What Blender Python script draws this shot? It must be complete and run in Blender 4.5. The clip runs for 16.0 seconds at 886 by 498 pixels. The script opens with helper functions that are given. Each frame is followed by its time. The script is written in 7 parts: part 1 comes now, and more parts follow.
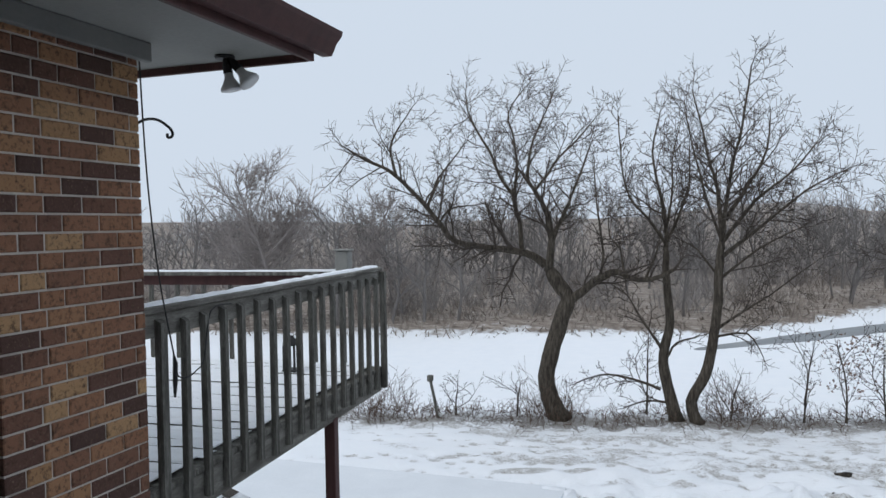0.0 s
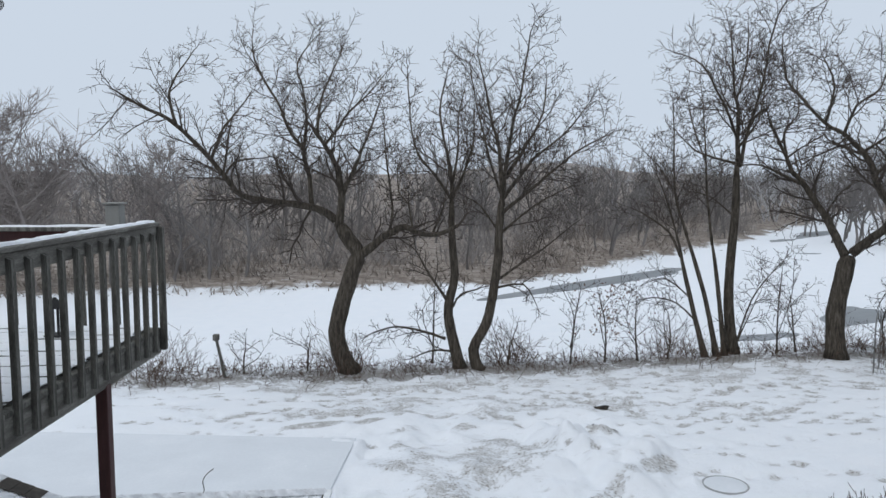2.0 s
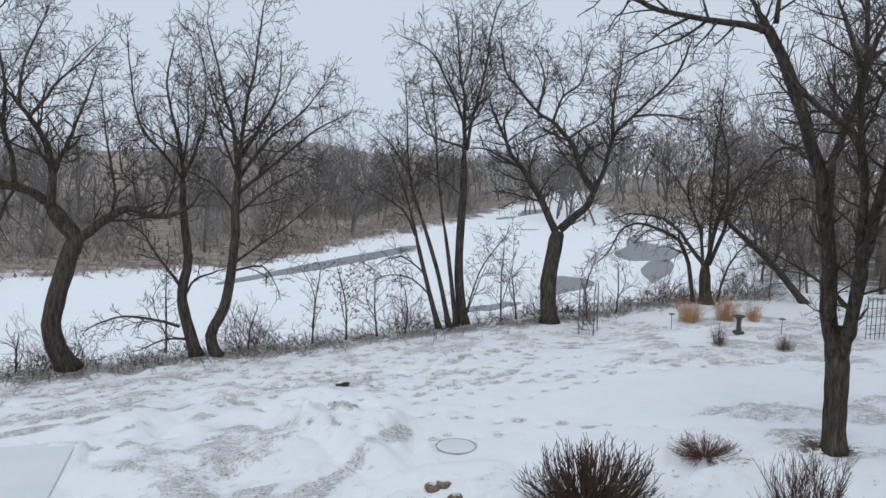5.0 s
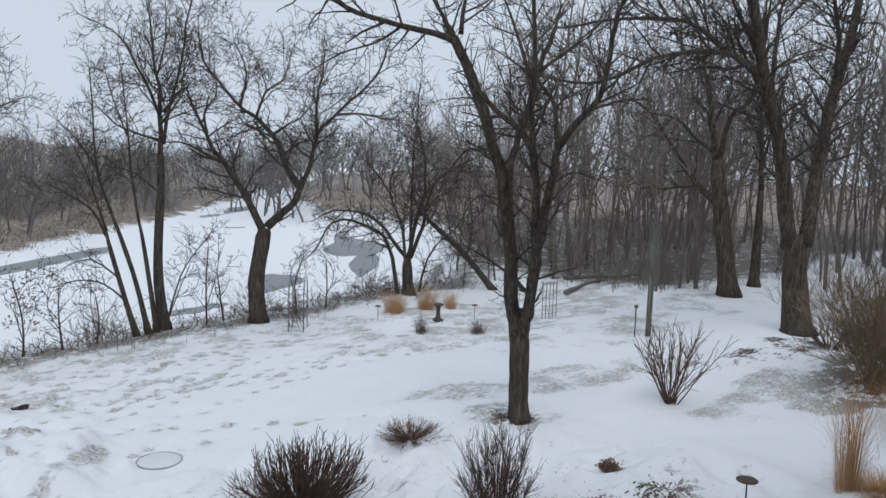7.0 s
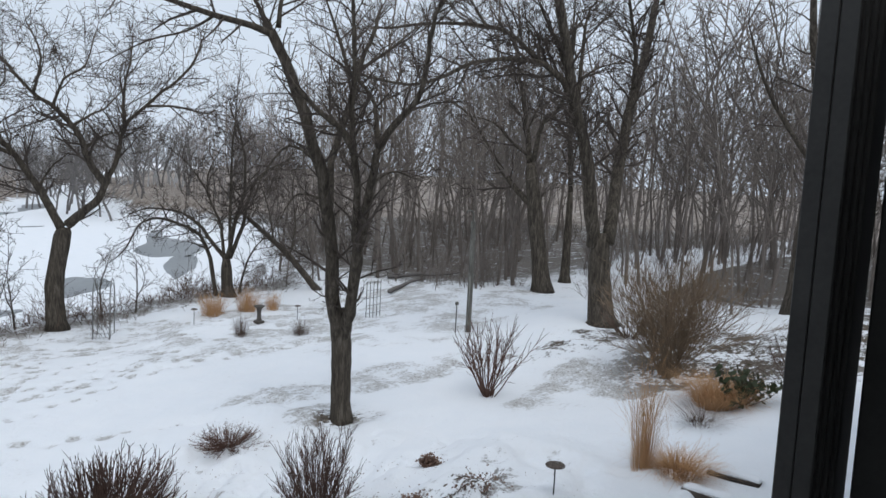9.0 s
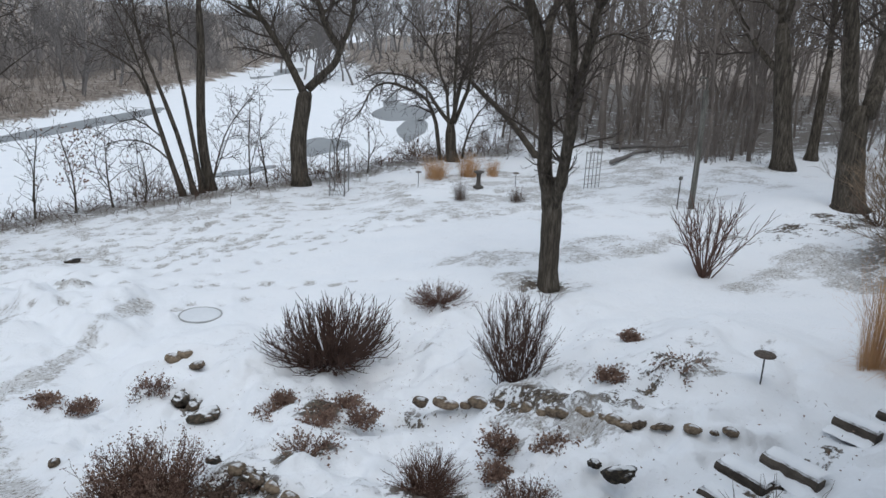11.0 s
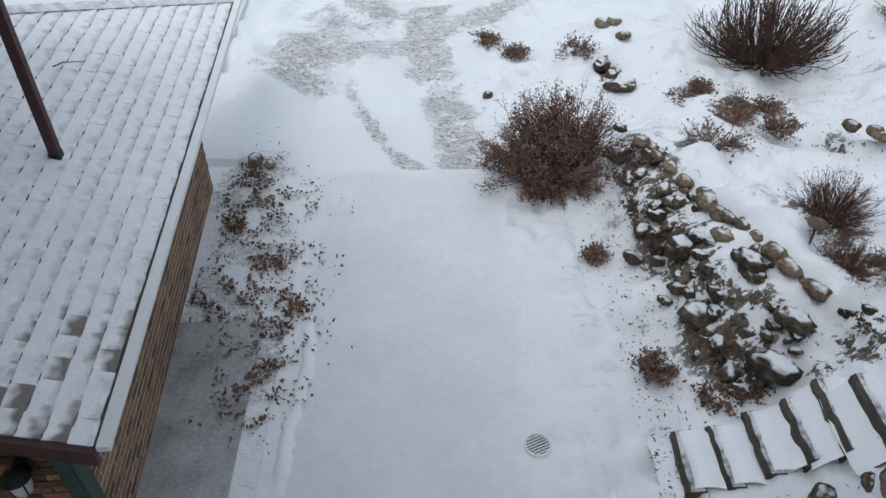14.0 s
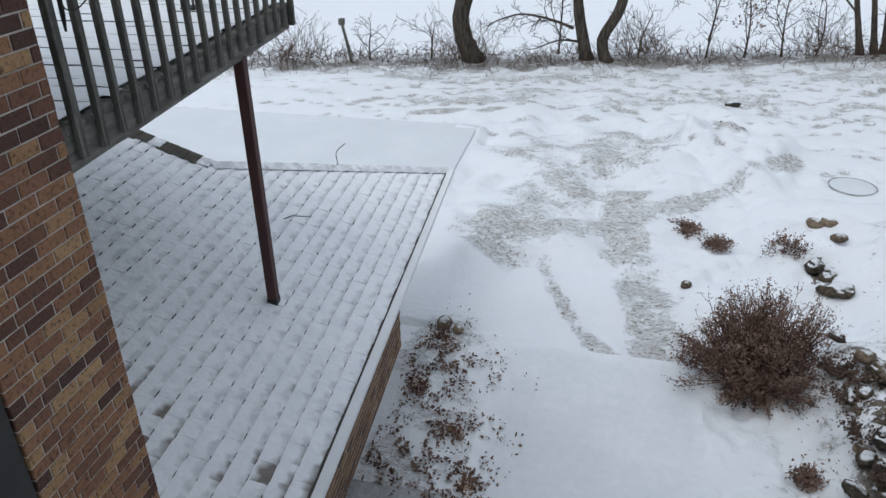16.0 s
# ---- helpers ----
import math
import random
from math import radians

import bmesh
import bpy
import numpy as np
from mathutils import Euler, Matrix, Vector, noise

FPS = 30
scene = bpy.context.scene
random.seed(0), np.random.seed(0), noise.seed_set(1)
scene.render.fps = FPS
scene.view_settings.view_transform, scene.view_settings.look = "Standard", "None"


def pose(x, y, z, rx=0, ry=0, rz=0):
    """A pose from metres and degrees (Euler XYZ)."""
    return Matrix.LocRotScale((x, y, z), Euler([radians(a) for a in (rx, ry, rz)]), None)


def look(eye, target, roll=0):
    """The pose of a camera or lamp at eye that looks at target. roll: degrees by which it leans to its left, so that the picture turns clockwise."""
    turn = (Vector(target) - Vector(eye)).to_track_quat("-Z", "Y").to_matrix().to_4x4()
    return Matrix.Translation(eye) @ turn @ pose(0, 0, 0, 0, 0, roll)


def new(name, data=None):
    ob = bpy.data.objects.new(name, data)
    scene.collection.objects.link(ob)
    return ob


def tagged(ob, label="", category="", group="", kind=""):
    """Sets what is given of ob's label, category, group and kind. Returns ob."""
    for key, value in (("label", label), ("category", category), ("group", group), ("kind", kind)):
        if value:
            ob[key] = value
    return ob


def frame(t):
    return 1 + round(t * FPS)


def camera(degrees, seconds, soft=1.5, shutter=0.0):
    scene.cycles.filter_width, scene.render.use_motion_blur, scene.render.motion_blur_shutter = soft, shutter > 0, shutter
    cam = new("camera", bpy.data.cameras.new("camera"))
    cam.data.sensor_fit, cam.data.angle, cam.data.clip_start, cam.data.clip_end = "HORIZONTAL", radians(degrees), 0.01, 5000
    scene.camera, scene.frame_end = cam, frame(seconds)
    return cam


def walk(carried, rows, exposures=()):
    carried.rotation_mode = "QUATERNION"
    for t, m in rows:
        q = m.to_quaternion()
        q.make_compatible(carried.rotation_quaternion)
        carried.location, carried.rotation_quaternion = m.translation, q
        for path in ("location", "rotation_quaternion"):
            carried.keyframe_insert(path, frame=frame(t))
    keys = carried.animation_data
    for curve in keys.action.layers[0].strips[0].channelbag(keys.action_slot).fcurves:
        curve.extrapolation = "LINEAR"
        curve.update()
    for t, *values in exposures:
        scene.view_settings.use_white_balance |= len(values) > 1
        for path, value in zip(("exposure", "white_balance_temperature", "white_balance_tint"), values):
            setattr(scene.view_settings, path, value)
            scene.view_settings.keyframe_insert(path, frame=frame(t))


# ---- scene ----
cam = camera(61.1, 16.0)
PATH = [
    (0, (0.176, -0.046, 5.893), (-0.482, 1.842, 5.829), -1.0),
    (0.5, (0.162, -0.045, 5.887), (-0.408, 1.87, 5.794), -0.4),
    (1, (0.168, -0.033, 5.89), (-0.273, 1.914, 5.765), -0.4),
    (1.5, (0.17, -0.018, 5.887), (-0.115, 1.955, 5.73), -0.4),
    (2, (0.182, -0.012, 5.892), (0.066, 1.976, 5.704), 0.0),
    (2.5, (0.207, -0.024, 5.891), (0.222, 1.965, 5.683), 0.2),
    (3, (0.226, -0.036, 5.888), (0.355, 1.948, 5.671), 0.3),
    (5.3, (0.309, -0.051, 5.909), (0.946, 1.829, 5.67), 1.1),
    (5.5, (0.313, -0.055, 5.909), (1.012, 1.804, 5.669), 1.3),
    (6, (0.341, -0.046, 5.913), (1.207, 1.741, 5.678), 1.7),
    (6.5, (0.355, -0.057, 5.914), (1.4, 1.633, 5.685), 1.7),
    (7, (0.36, -0.056, 5.911), (1.59, 1.505, 5.684), 1.8),
    (7.5, (0.356, -0.063, 5.918), (1.741, 1.363, 5.698), 2.0),
    (8, (0.351, -0.057, 5.909), (1.871, 1.225, 5.7), 2.6),
    (8.2, (0.36, -0.058, 5.905), (1.924, 1.171, 5.697), 3.0),
    (10.3, (0.723, -0.146, 5.898), (2.149, 1.228, 5.618), 2.4),
    (10.5, (0.748, -0.152, 5.896), (2.079, 1.298, 5.539), 2.5),
    (11, (0.766, -0.174, 5.888), (1.853, 1.403, 5.311), 2.4),
    (11.5, (0.767, -0.205, 5.863), (1.713, 1.344, 5.024), 2.8),
    (12, (0.767, -0.224, 5.846), (1.641, 1.245, 4.807), 4.3),
    (12.5, (0.75, -0.239, 5.832), (1.483, 1.141, 4.584), 6.4),
    (13, (0.701, -0.236, 5.811), (1.239, 1.107, 4.431), 6.1),
    (13.5, (0.644, -0.261, 5.79), (0.94, 1.146, 4.399), 2.9),
    (14, (0.562, -0.274, 5.804), (0.608, 1.233, 4.49), 0.4),
    (14.5, (0.449, -0.209, 5.809), (0.35, 1.386, 4.607), 0.2),
    (15, (0.375, -0.185, 5.813), (0.183, 1.432, 4.652), 0.1),
    (15.5, (0.296, -0.162, 5.808), (-0.01, 1.483, 4.714), -0.7),
    (16, (0.222, -0.102, 5.812), (-0.179, 1.611, 4.86), -0.9),
]
walk(cam, [(t, look(eye, target, roll)) for t, eye, target, roll in PATH],
     [(0.0, 0.10), (1.0, 0.05), (3.0, 0.02), (6.5, 0.0), (7.5, 0.08), (8.5, 0.16), (10.5, 0.20), (11.5, 0.04), (12.5, 0.09), (13.5, 0.24), (14.5, 0.20), (16.0, 0.12)])

# ---- world and light ----
world = bpy.data.worlds.new("overcast")
world.use_nodes = True
scene.world = world
wn = world.node_tree
wn.nodes.clear()
w_out = wn.nodes.new("ShaderNodeOutputWorld")
w_bg = wn.nodes.new("ShaderNodeBackground")
w_sky = wn.nodes.new("ShaderNodeTexSky")
w_sky.sky_type = "NISHITA"
w_sky.sun_disc = False
w_sky.sun_elevation = radians(28)
w_sky.sun_rotation = radians(150)
w_sky.air_density = 1.0
w_sky.dust_density = 6.0
w_sky.ozone_density = 2.0
w_scale = wn.nodes.new("ShaderNodeMix")
w_scale.data_type = "RGBA"
w_scale.inputs[0].default_value = 0.992
w_scale.inputs[7].default_value = (5.9, 6.7, 7.75, 1.0)
wn.links.new(w_sky.outputs[0], w_scale.inputs[6])
wn.links.new(w_scale.outputs[2], w_bg.inputs[0])
w_bg.inputs[1].default_value = 0.1
wn.links.new(w_bg.outputs[0], w_out.inputs[0])

sun = new("sun", bpy.data.lights.new("sun", "SUN"))
sun.data.energy = 0.85
sun.data.angle = radians(40)
sun.data.color = (1.0, 0.985, 0.96)
sun.matrix_world = look((0, 0, 40), (14, 20, 0))


# ---- materials ----
def material(name, rough=0.8, metal=0.0, spec=0.3):
    m = bpy.data.materials.new(name)
    m.use_nodes = True
    n = m.node_tree
    b = n.nodes["Principled BSDF"]
    b.inputs["Roughness"].default_value = rough
    b.inputs["Metallic"].default_value = metal
    b.inputs["Specular IOR Level"].default_value = spec
    return m, n, b


def coords(n, scale=(1, 1, 1), kind="Object"):
    tc = n.nodes.new("ShaderNodeTexCoord")
    mp = n.nodes.new("ShaderNodeMapping")
    mp.inputs["Scale"].default_value = scale
    n.links.new(tc.outputs[kind], mp.inputs["Vector"])
    return mp.outputs[0]


def noise_tex(n, vec, scale, detail=4.0, rough=0.55):
    t = n.nodes.new("ShaderNodeTexNoise")
    t.inputs["Scale"].default_value = scale
    t.inputs["Detail"].default_value = detail
    t.inputs["Roughness"].default_value = rough
    if vec is not None:
        n.links.new(vec, t.inputs["Vector"])
    return t.outputs["Fac"]


def ramp(n, fac, stops, mode="LINEAR"):
    r = n.nodes.new("ShaderNodeValToRGB")
    r.color_ramp.interpolation = mode
    e = r.color_ramp.elements
    while len(e) < len(stops):
        e.new(0.5)
    for el, (p, c) in zip(e, stops):
        el.position = p
        el.color = (*c, 1) if len(c) == 3 else c
    n.links.new(fac, r.inputs[0])
    return r.outputs[0]


def grey(v):
    return (v, v, v)


def mix(n, fac, a, b, mode="MIX"):
    x = n.nodes.new("ShaderNodeMix")
    x.data_type = "RGBA"
    x.blend_type = mode
    for sock, val in ((x.inputs[0], fac), (x.inputs[6], a), (x.inputs[7], b)):
        if isinstance(val, (int, float)):
            sock.default_value = val
        elif isinstance(val, tuple):
            sock.default_value = (*val, 1)
        else:
            n.links.new(val, sock)
    return x.outputs[2]


def calc(n, op, a, b=0.0, clamp=False):
    x = n.nodes.new("ShaderNodeMath")
    x.operation = op
    x.use_clamp = clamp
    for sock, val in ((x.inputs[0], a), (x.inputs[1], b)):
        if isinstance(val, (int, float)):
            sock.default_value = val
        else:
            n.links.new(val, sock)
    return x.outputs[0]


def bump(n, b, height, strength=0.5, distance=0.02):
    x = n.nodes.new("ShaderNodeBump")
    x.inputs["Strength"].default_value = strength
    x.inputs["Distance"].default_value = distance
    n.links.new(height, x.inputs["Height"])
    n.links.new(x.outputs[0], b.inputs["Normal"])


def up_facing(n):
    g = n.nodes.new("ShaderNodeNewGeometry")
    s = n.nodes.new("ShaderNodeSeparateXYZ")
    n.links.new(g.outputs["Normal"], s.inputs[0])
    return s.outputs[2]


def noisy(name, stops, scale=6.0, rough=0.8, bumps=0.4, dist=0.01, stretch=(1, 1, 1), fine=40.0, metal=0.0, spec=0.3):
    """A surface whose colour wanders over the stops at a coarse and a fine scale."""
    m, n, b = material(name, rough, metal, spec)
    v = coords(n, stretch)
    f = calc(n, "ADD", calc(n, "MULTIPLY", noise_tex(n, v, scale), 0.65), calc(n, "MULTIPLY", noise_tex(n, v, fine), 0.35))
    n.links.new(ramp(n, f, stops), b.inputs["Base Color"])
    bump(n, b, noise_tex(n, v, fine), bumps, dist)
    return m


SNOW_A, SNOW_B = (0.80, 0.83, 0.87), (0.88, 0.89, 0.91)


def snow_colour(n, v):
    return mix(n, noise_tex(n, v, 1.3), SNOW_A, SNOW_B)


def snow_over(name, under_stops, scale, lo, hi, fine=25.0, rough=0.85):
    """Something that carries snow on its upper faces."""
    m, n, b = material(name, rough)
    v = coords(n)
    shift = calc(n, "MULTIPLY", calc(n, "SUBTRACT", n.nodes.new("ShaderNodeObjectInfo").outputs["Random"], 0.5), 0.30)
    under = ramp(n, calc(n, "ADD", noise_tex(n, v, scale), shift), under_stops)
    f = calc(n, "ADD", up_facing(n), calc(n, "MULTIPLY", calc(n, "SUBTRACT", noise_tex(n, v, fine), 0.5), 0.45))
    fac = ramp(n, calc(n, "MULTIPLY", f, 0.5), [(lo / 2, grey(0)), (hi / 2, grey(1))])
    n.links.new(mix(n, fac, under, snow_colour(n, v)), b.inputs["Base Color"])
    bump(n, b, noise_tex(n, v, fine * 3, 6.0, 0.7), 0.9, 0.03)
    return m


def attribute(n, name):
    a = n.nodes.new("ShaderNodeAttribute")
    a.attribute_name = name
    return a.outputs["Fac"]


def ground_material():
    """Snow on a lawn: 'bare' is how much is scraped off, 'trod' where it is trodden, 'earth' where dark soil lies below, 'reed' how reedy the growth is."""
    m, n, b = material("snowy_ground", 0.9, 0, 0.2)
    v = coords(n)
    bare, trod, earth, reedy = attribute(n, "bare"), attribute(n, "trod"), attribute(n, "earth"), attribute(n, "reed")
    wide = noise_tex(n, v, 1.2, 4.0, 0.6)
    mid = noise_tex(n, coords(n, (1.0, 1.6, 1.0)), 4.5, 5.0, 0.65)
    fine = noise_tex(n, v, 17.0, 5.0, 0.7)
    grit = noise_tex(n, coords(n, (1.0, 2.0, 1.0)), 13.0, 4.0, 0.75)
    k = calc(n, "ADD", calc(n, "ADD", calc(n, "MULTIPLY", wide, 1.1), calc(n, "MULTIPLY", mid, 1.0)), calc(n, "MULTIPLY", fine, 0.8))
    k = calc(n, "ADD", calc(n, "SUBTRACT", k, 0.90), calc(n, "MULTIPLY", bare, 1.2))
    thin = ramp(n, k, [(0.84, grey(0)), (1.0, grey(0.85))])
    thin = mix(n, earth, thin, ramp(n, k, [(0.87, grey(0)), (0.94, grey(1))]))
    dash = calc(n, "ADD", noise_tex(n, coords(n, (1.3, 3.4, 1.0)), 1.5, 4.0, 0.6), calc(n, "MULTIPLY", calc(n, "SUBTRACT", trod, 1.0), 0.5))
    dash = ramp(n, dash, [(0.56, grey(0)), (0.66, grey(0.5))])
    thin = calc(n, "MAXIMUM", thin, dash)
    film = ramp(n, mid, [(0.36, (0.35, 0.335, 0.315)), (0.5, (0.55, 0.545, 0.54)), (0.62, (0.72, 0.725, 0.735))])
    soil = ramp(n, fine, [(0.32, (0.035, 0.030, 0.026)), (0.5, (0.070, 0.055, 0.044)), (0.66, (0.15, 0.122, 0.10)), (0.8, (0.40, 0.38, 0.37))])
    col = mix(n, thin, snow_colour(n, v), mix(n, earth, film, soil))
    speck = calc(n, "ADD", grit, calc(n, "MULTIPLY", calc(n, "SUBTRACT", thin, 1.0), 0.2))
    speck = ramp(n, speck, [(0.495, grey(0)), (0.56, grey(0.8))])
    crumb = mix(n, wide, (0.10, 0.082, 0.062), (0.24, 0.205, 0.16))
    col = mix(n, speck, col, crumb)
    reed = ramp(n, noise_tex(n, coords(n, (1.0, 2.5, 1.0)), 0.6, 6.0, 0.75), [(0.35, (0.13, 0.105, 0.088)), (0.48, (0.23, 0.19, 0.16)), (0.60, (0.36, 0.32, 0.285)), (0.70, (0.72, 0.72, 0.73))])
    rf = calc(n, "ADD", reedy, calc(n, "MULTIPLY", calc(n, "SUBTRACT", noise_tex(n, v, 0.35, 5.0, 0.7), 0.5), 1.1))
    col = mix(n, ramp(n, rf, [(0.42, grey(0)), (0.6, grey(1))]), col, reed)
    n.links.new(col, b.inputs["Base Color"])
    hh = calc(n, "ADD", noise_tex(n, v, 5.0, 5.0, 0.6), calc(n, "MULTIPLY", calc(n, "SUBTRACT", fine, thin), 0.45))
    bump(n, b, hh, 0.65, 0.065)
    return m


def brick_material(name, rnd="object", lift=1.0, tan=0.0):
    m, n, b = material(name, 0.85, 0, 0.25)
    if rnd == "object":
        src = n.nodes.new("ShaderNodeObjectInfo").outputs["Random"]
    else:
        src = n.nodes.new("ShaderNodeNewGeometry").outputs["Random Per Island"]
    v = coords(n, (1, 1, 1), "Generated" if rnd == "none" else "Object")
    tone = ramp(n, src, [(p, tuple(lift * q * (1 - tan) + t * tan for q, t in zip(c, (0.30, 0.235, 0.165)))) for p, c in ((0.0, (0.055, 0.032, 0.027)), (0.22, (0.105, 0.052, 0.038)), (0.45, (0.19, 0.094, 0.056)), (0.68, (0.23, 0.118, 0.066)), (0.86, (0.26, 0.148, 0.076)), (1.0, (0.32, 0.198, 0.104)))])
    off = n.nodes.new("ShaderNodeVectorMath")
    off.operation = "ADD"
    n.links.new(v, off.inputs[0])
    n.links.new(calc(n, "MULTIPLY", src, 37.0), off.inputs[1])
    mott = noise_tex(n, off.outputs[0], 38.0, 6.0, 0.75)
    dark = mix(n, ramp(n, mott, [(0.36, grey(0.9)), (0.50, grey(0))]), tone, (0.070, 0.038, 0.026))
    light = ramp(n, noise_tex(n, off.outputs[0], 90.0), [(0.58, grey(0)), (0.72, grey(0.4))])
    col = mix(n, light, dark, (0.36, 0.26, 0.18))
    n.links.new(col, b.inputs["Base Color"])
    bump(n, b, noise_tex(n, v, 70.0, 5.0, 0.6), 0.6, 0.006)
    return m


M_GROUND = ground_material()
M_SNOW = noisy("snow", [(0.3, SNOW_A), (0.7, SNOW_B)], 1.5, 0.9, 0.5, 0.03, fine=9.0, spec=0.2)
M_BRICK = brick_material("fired_brick", "object", 1.5)
M_BRICK_FAR = brick_material("tan_garage_brick", "island", 1.25, 0.22)
M_MORTAR = noisy("mortar", [(0.35, (0.54, 0.49, 0.44)), (0.65, (0.70, 0.65, 0.59))], 9.0, 0.95, 0.6, 0.006)
M_BARK = noisy("bark", [(0.33, (0.028, 0.024, 0.020)), (0.52, (0.085, 0.072, 0.058)), (0.7, (0.17, 0.15, 0.125))], 3.0, 0.95, 1.0, 0.03, (5, 5, 0.8), 9.0, spec=0.1)
M_TWIG = noisy("twig_bark", [(0.3, (0.045, 0.037, 0.032)), (0.7, (0.105, 0.088, 0.077))], 3.0, 0.95, 0.2, 0.01, spec=0.1)
# distant barks: haze is painted into their colour, palest on the hill
M_DEEP_BARK = noisy("haze_tinted_wood_bark", [(0.3, (0.205, 0.18, 0.168)), (0.7, (0.33, 0.296, 0.28))], 0.4, 0.95, 0.2, 0.02, fine=3.0, spec=0.1)
M_HILL_BARK = noisy("haze_paled_hill_bark", [(0.3, (0.40, 0.395, 0.40)), (0.7, (0.50, 0.495, 0.50))], 0.1, 0.95, 0.1, 0.02, fine=1.0, spec=0.1)
M_MID_BARK = noisy("haze_paled_brush_bark", [(0.3, (0.19, 0.174, 0.166)), (0.7, (0.33, 0.308, 0.295))], 0.15, 0.95, 0.2, 0.02, fine=1.5, spec=0.1)
M_FAR_BARK = noisy("haze_paled_woodland_bark", [(0.3, (0.125, 0.115, 0.11)), (0.7, (0.225, 0.21, 0.202))], 0.4, 0.95, 0.2, 0.02, fine=3.0, spec=0.1)
M_BRUSH = noisy("brush_stems", [(0.3, (0.060, 0.042, 0.034)), (0.6, (0.135, 0.096, 0.075)), (0.8, (0.24, 0.18, 0.14))], 1.2, 0.95, 0.2, 0.01, fine=6.0, spec=0.1)
M_DARK_STEM = noisy("dark_red_stems", [(0.3, (0.040, 0.024, 0.019)), (0.7, (0.125, 0.076, 0.060))], 8.0, 0.85, 0.2, 0.005)
M_RED_STEM = noisy("red_stems", [(0.3, (0.055, 0.032, 0.026)), (0.7, (0.15, 0.085, 0.065))], 8.0, 0.85, 0.2, 0.005)
M_BROWN_LEAF = noisy("withered_leaves", [(0.3, (0.070, 0.040, 0.031)), (0.5, (0.17, 0.105, 0.080)), (0.68, (0.36, 0.265, 0.21))], 5.0, 0.9, 0.3, 0.01)
M_REED = noisy("grey_reeds", [(0.3, (0.19, 0.16, 0.14)), (0.6, (0.30, 0.26, 0.225)), (0.8, (0.44, 0.40, 0.36))], 0.3, 0.95, 0.2, 0.01, fine=2.0, spec=0.1)
M_TAN_TWIG = noisy("tan_twigs", [(0.3, (0.13, 0.095, 0.066)), (0.7, (0.27, 0.20, 0.14))], 2.0, 0.95, 0.2, 0.01, fine=8.0, spec=0.1)
# bark at the wood's edge, its colour lightened a little for haze
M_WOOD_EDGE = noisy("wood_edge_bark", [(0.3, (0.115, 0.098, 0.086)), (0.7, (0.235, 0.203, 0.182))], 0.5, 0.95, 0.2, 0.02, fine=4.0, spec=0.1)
M_EVERGREEN = noisy("leathery_dark_leaves", [(0.3, (0.022, 0.030, 0.014)), (0.7, (0.060, 0.075, 0.034))], 5.0, 0.6, 0.3, 0.01)
M_DRY_GRASS = noisy("dry_grass", [(0.3, (0.36, 0.20, 0.10)), (0.6, (0.58, 0.36, 0.19)), (0.8, (0.70, 0.50, 0.32))], 3.0, 0.9, 0.2, 0.01)
M_DECK = noisy("weathered_deck_wood", [(0.3, (0.035, 0.032, 0.028)), (0.48, (0.11, 0.106, 0.094)), (0.66, (0.26, 0.255, 0.23))], 2.5, 0.9, 0.6, 0.006, (8, 8, 1.0), 26.0)
M_DECK_H = noisy("weathered_rail_wood", [(0.28, (0.050, 0.046, 0.040)), (0.5, (0.16, 0.152, 0.136)), (0.72, (0.34, 0.335, 0.305))], 2.5, 0.9, 0.6, 0.006, (8, 1.0, 8), 26.0)
M_RED_PAINT = noisy("oxblood_paint", [(0.3, (0.050, 0.022, 0.022)), (0.7, (0.105, 0.045, 0.042))], 3.0, 0.6, 0.3, 0.004, (3, 3, 0.6))
M_SOFFIT = noisy("soffit_board", [(0.3, (0.225, 0.225, 0.21)), (0.7, (0.30, 0.30, 0.285))], 1.2, 0.8, 0.15, 0.004)
M_FRIEZE = noisy("frieze_board", [(0.3, (0.17, 0.17, 0.165)), (0.7, (0.23, 0.23, 0.22))], 2.0, 0.8, 0.2, 0.004)
M_WHITE_METAL = noisy("white_metal", [(0.3, (0.74, 0.75, 0.75)), (0.7, (0.86, 0.87, 0.88))], 2.0, 0.5, 0.15, 0.003)
M_DARK_METAL = noisy("dark_metal", [(0.3, (0.012, 0.012, 0.013)), (0.7, (0.035, 0.034, 0.034))], 6.0, 0.5, 0.2, 0.003)
M_FRAME = noisy("window_frame_paint", [(0.3, (0.030, 0.029, 0.028)), (0.7, (0.055, 0.053, 0.050))], 3.0, 0.5, 0.1, 0.002)
M_GREEN = noisy("dark_green_paint", [(0.3, (0.030, 0.052, 0.042)), (0.7, (0.060, 0.092, 0.075))], 3.0, 0.6, 0.2, 0.003)
M_LAMP_GLASS = noisy("frosted_lamp_glass", [(0.3, (0.55, 0.56, 0.56)), (0.7, (0.72, 0.73, 0.73))], 8.0, 0.3, 0.1, 0.002, spec=0.5)
M_ROCK = snow_over("snowy_fieldstone", [(0.3, (0.075, 0.056, 0.042)), (0.5, (0.17, 0.128, 0.09)), (0.7, (0.29, 0.225, 0.16))], 5.0, 0.90, 1.02, fine=3.0)
M_BOULDER = snow_over("mossy_boulder", [(0.28, (0.022, 0.020, 0.018)), (0.48, (0.060, 0.050, 0.038)), (0.62, (0.115, 0.088, 0.062)), (0.75, (0.17, 0.125, 0.09))], 6.0, 0.80, 0.93, fine=2.5)
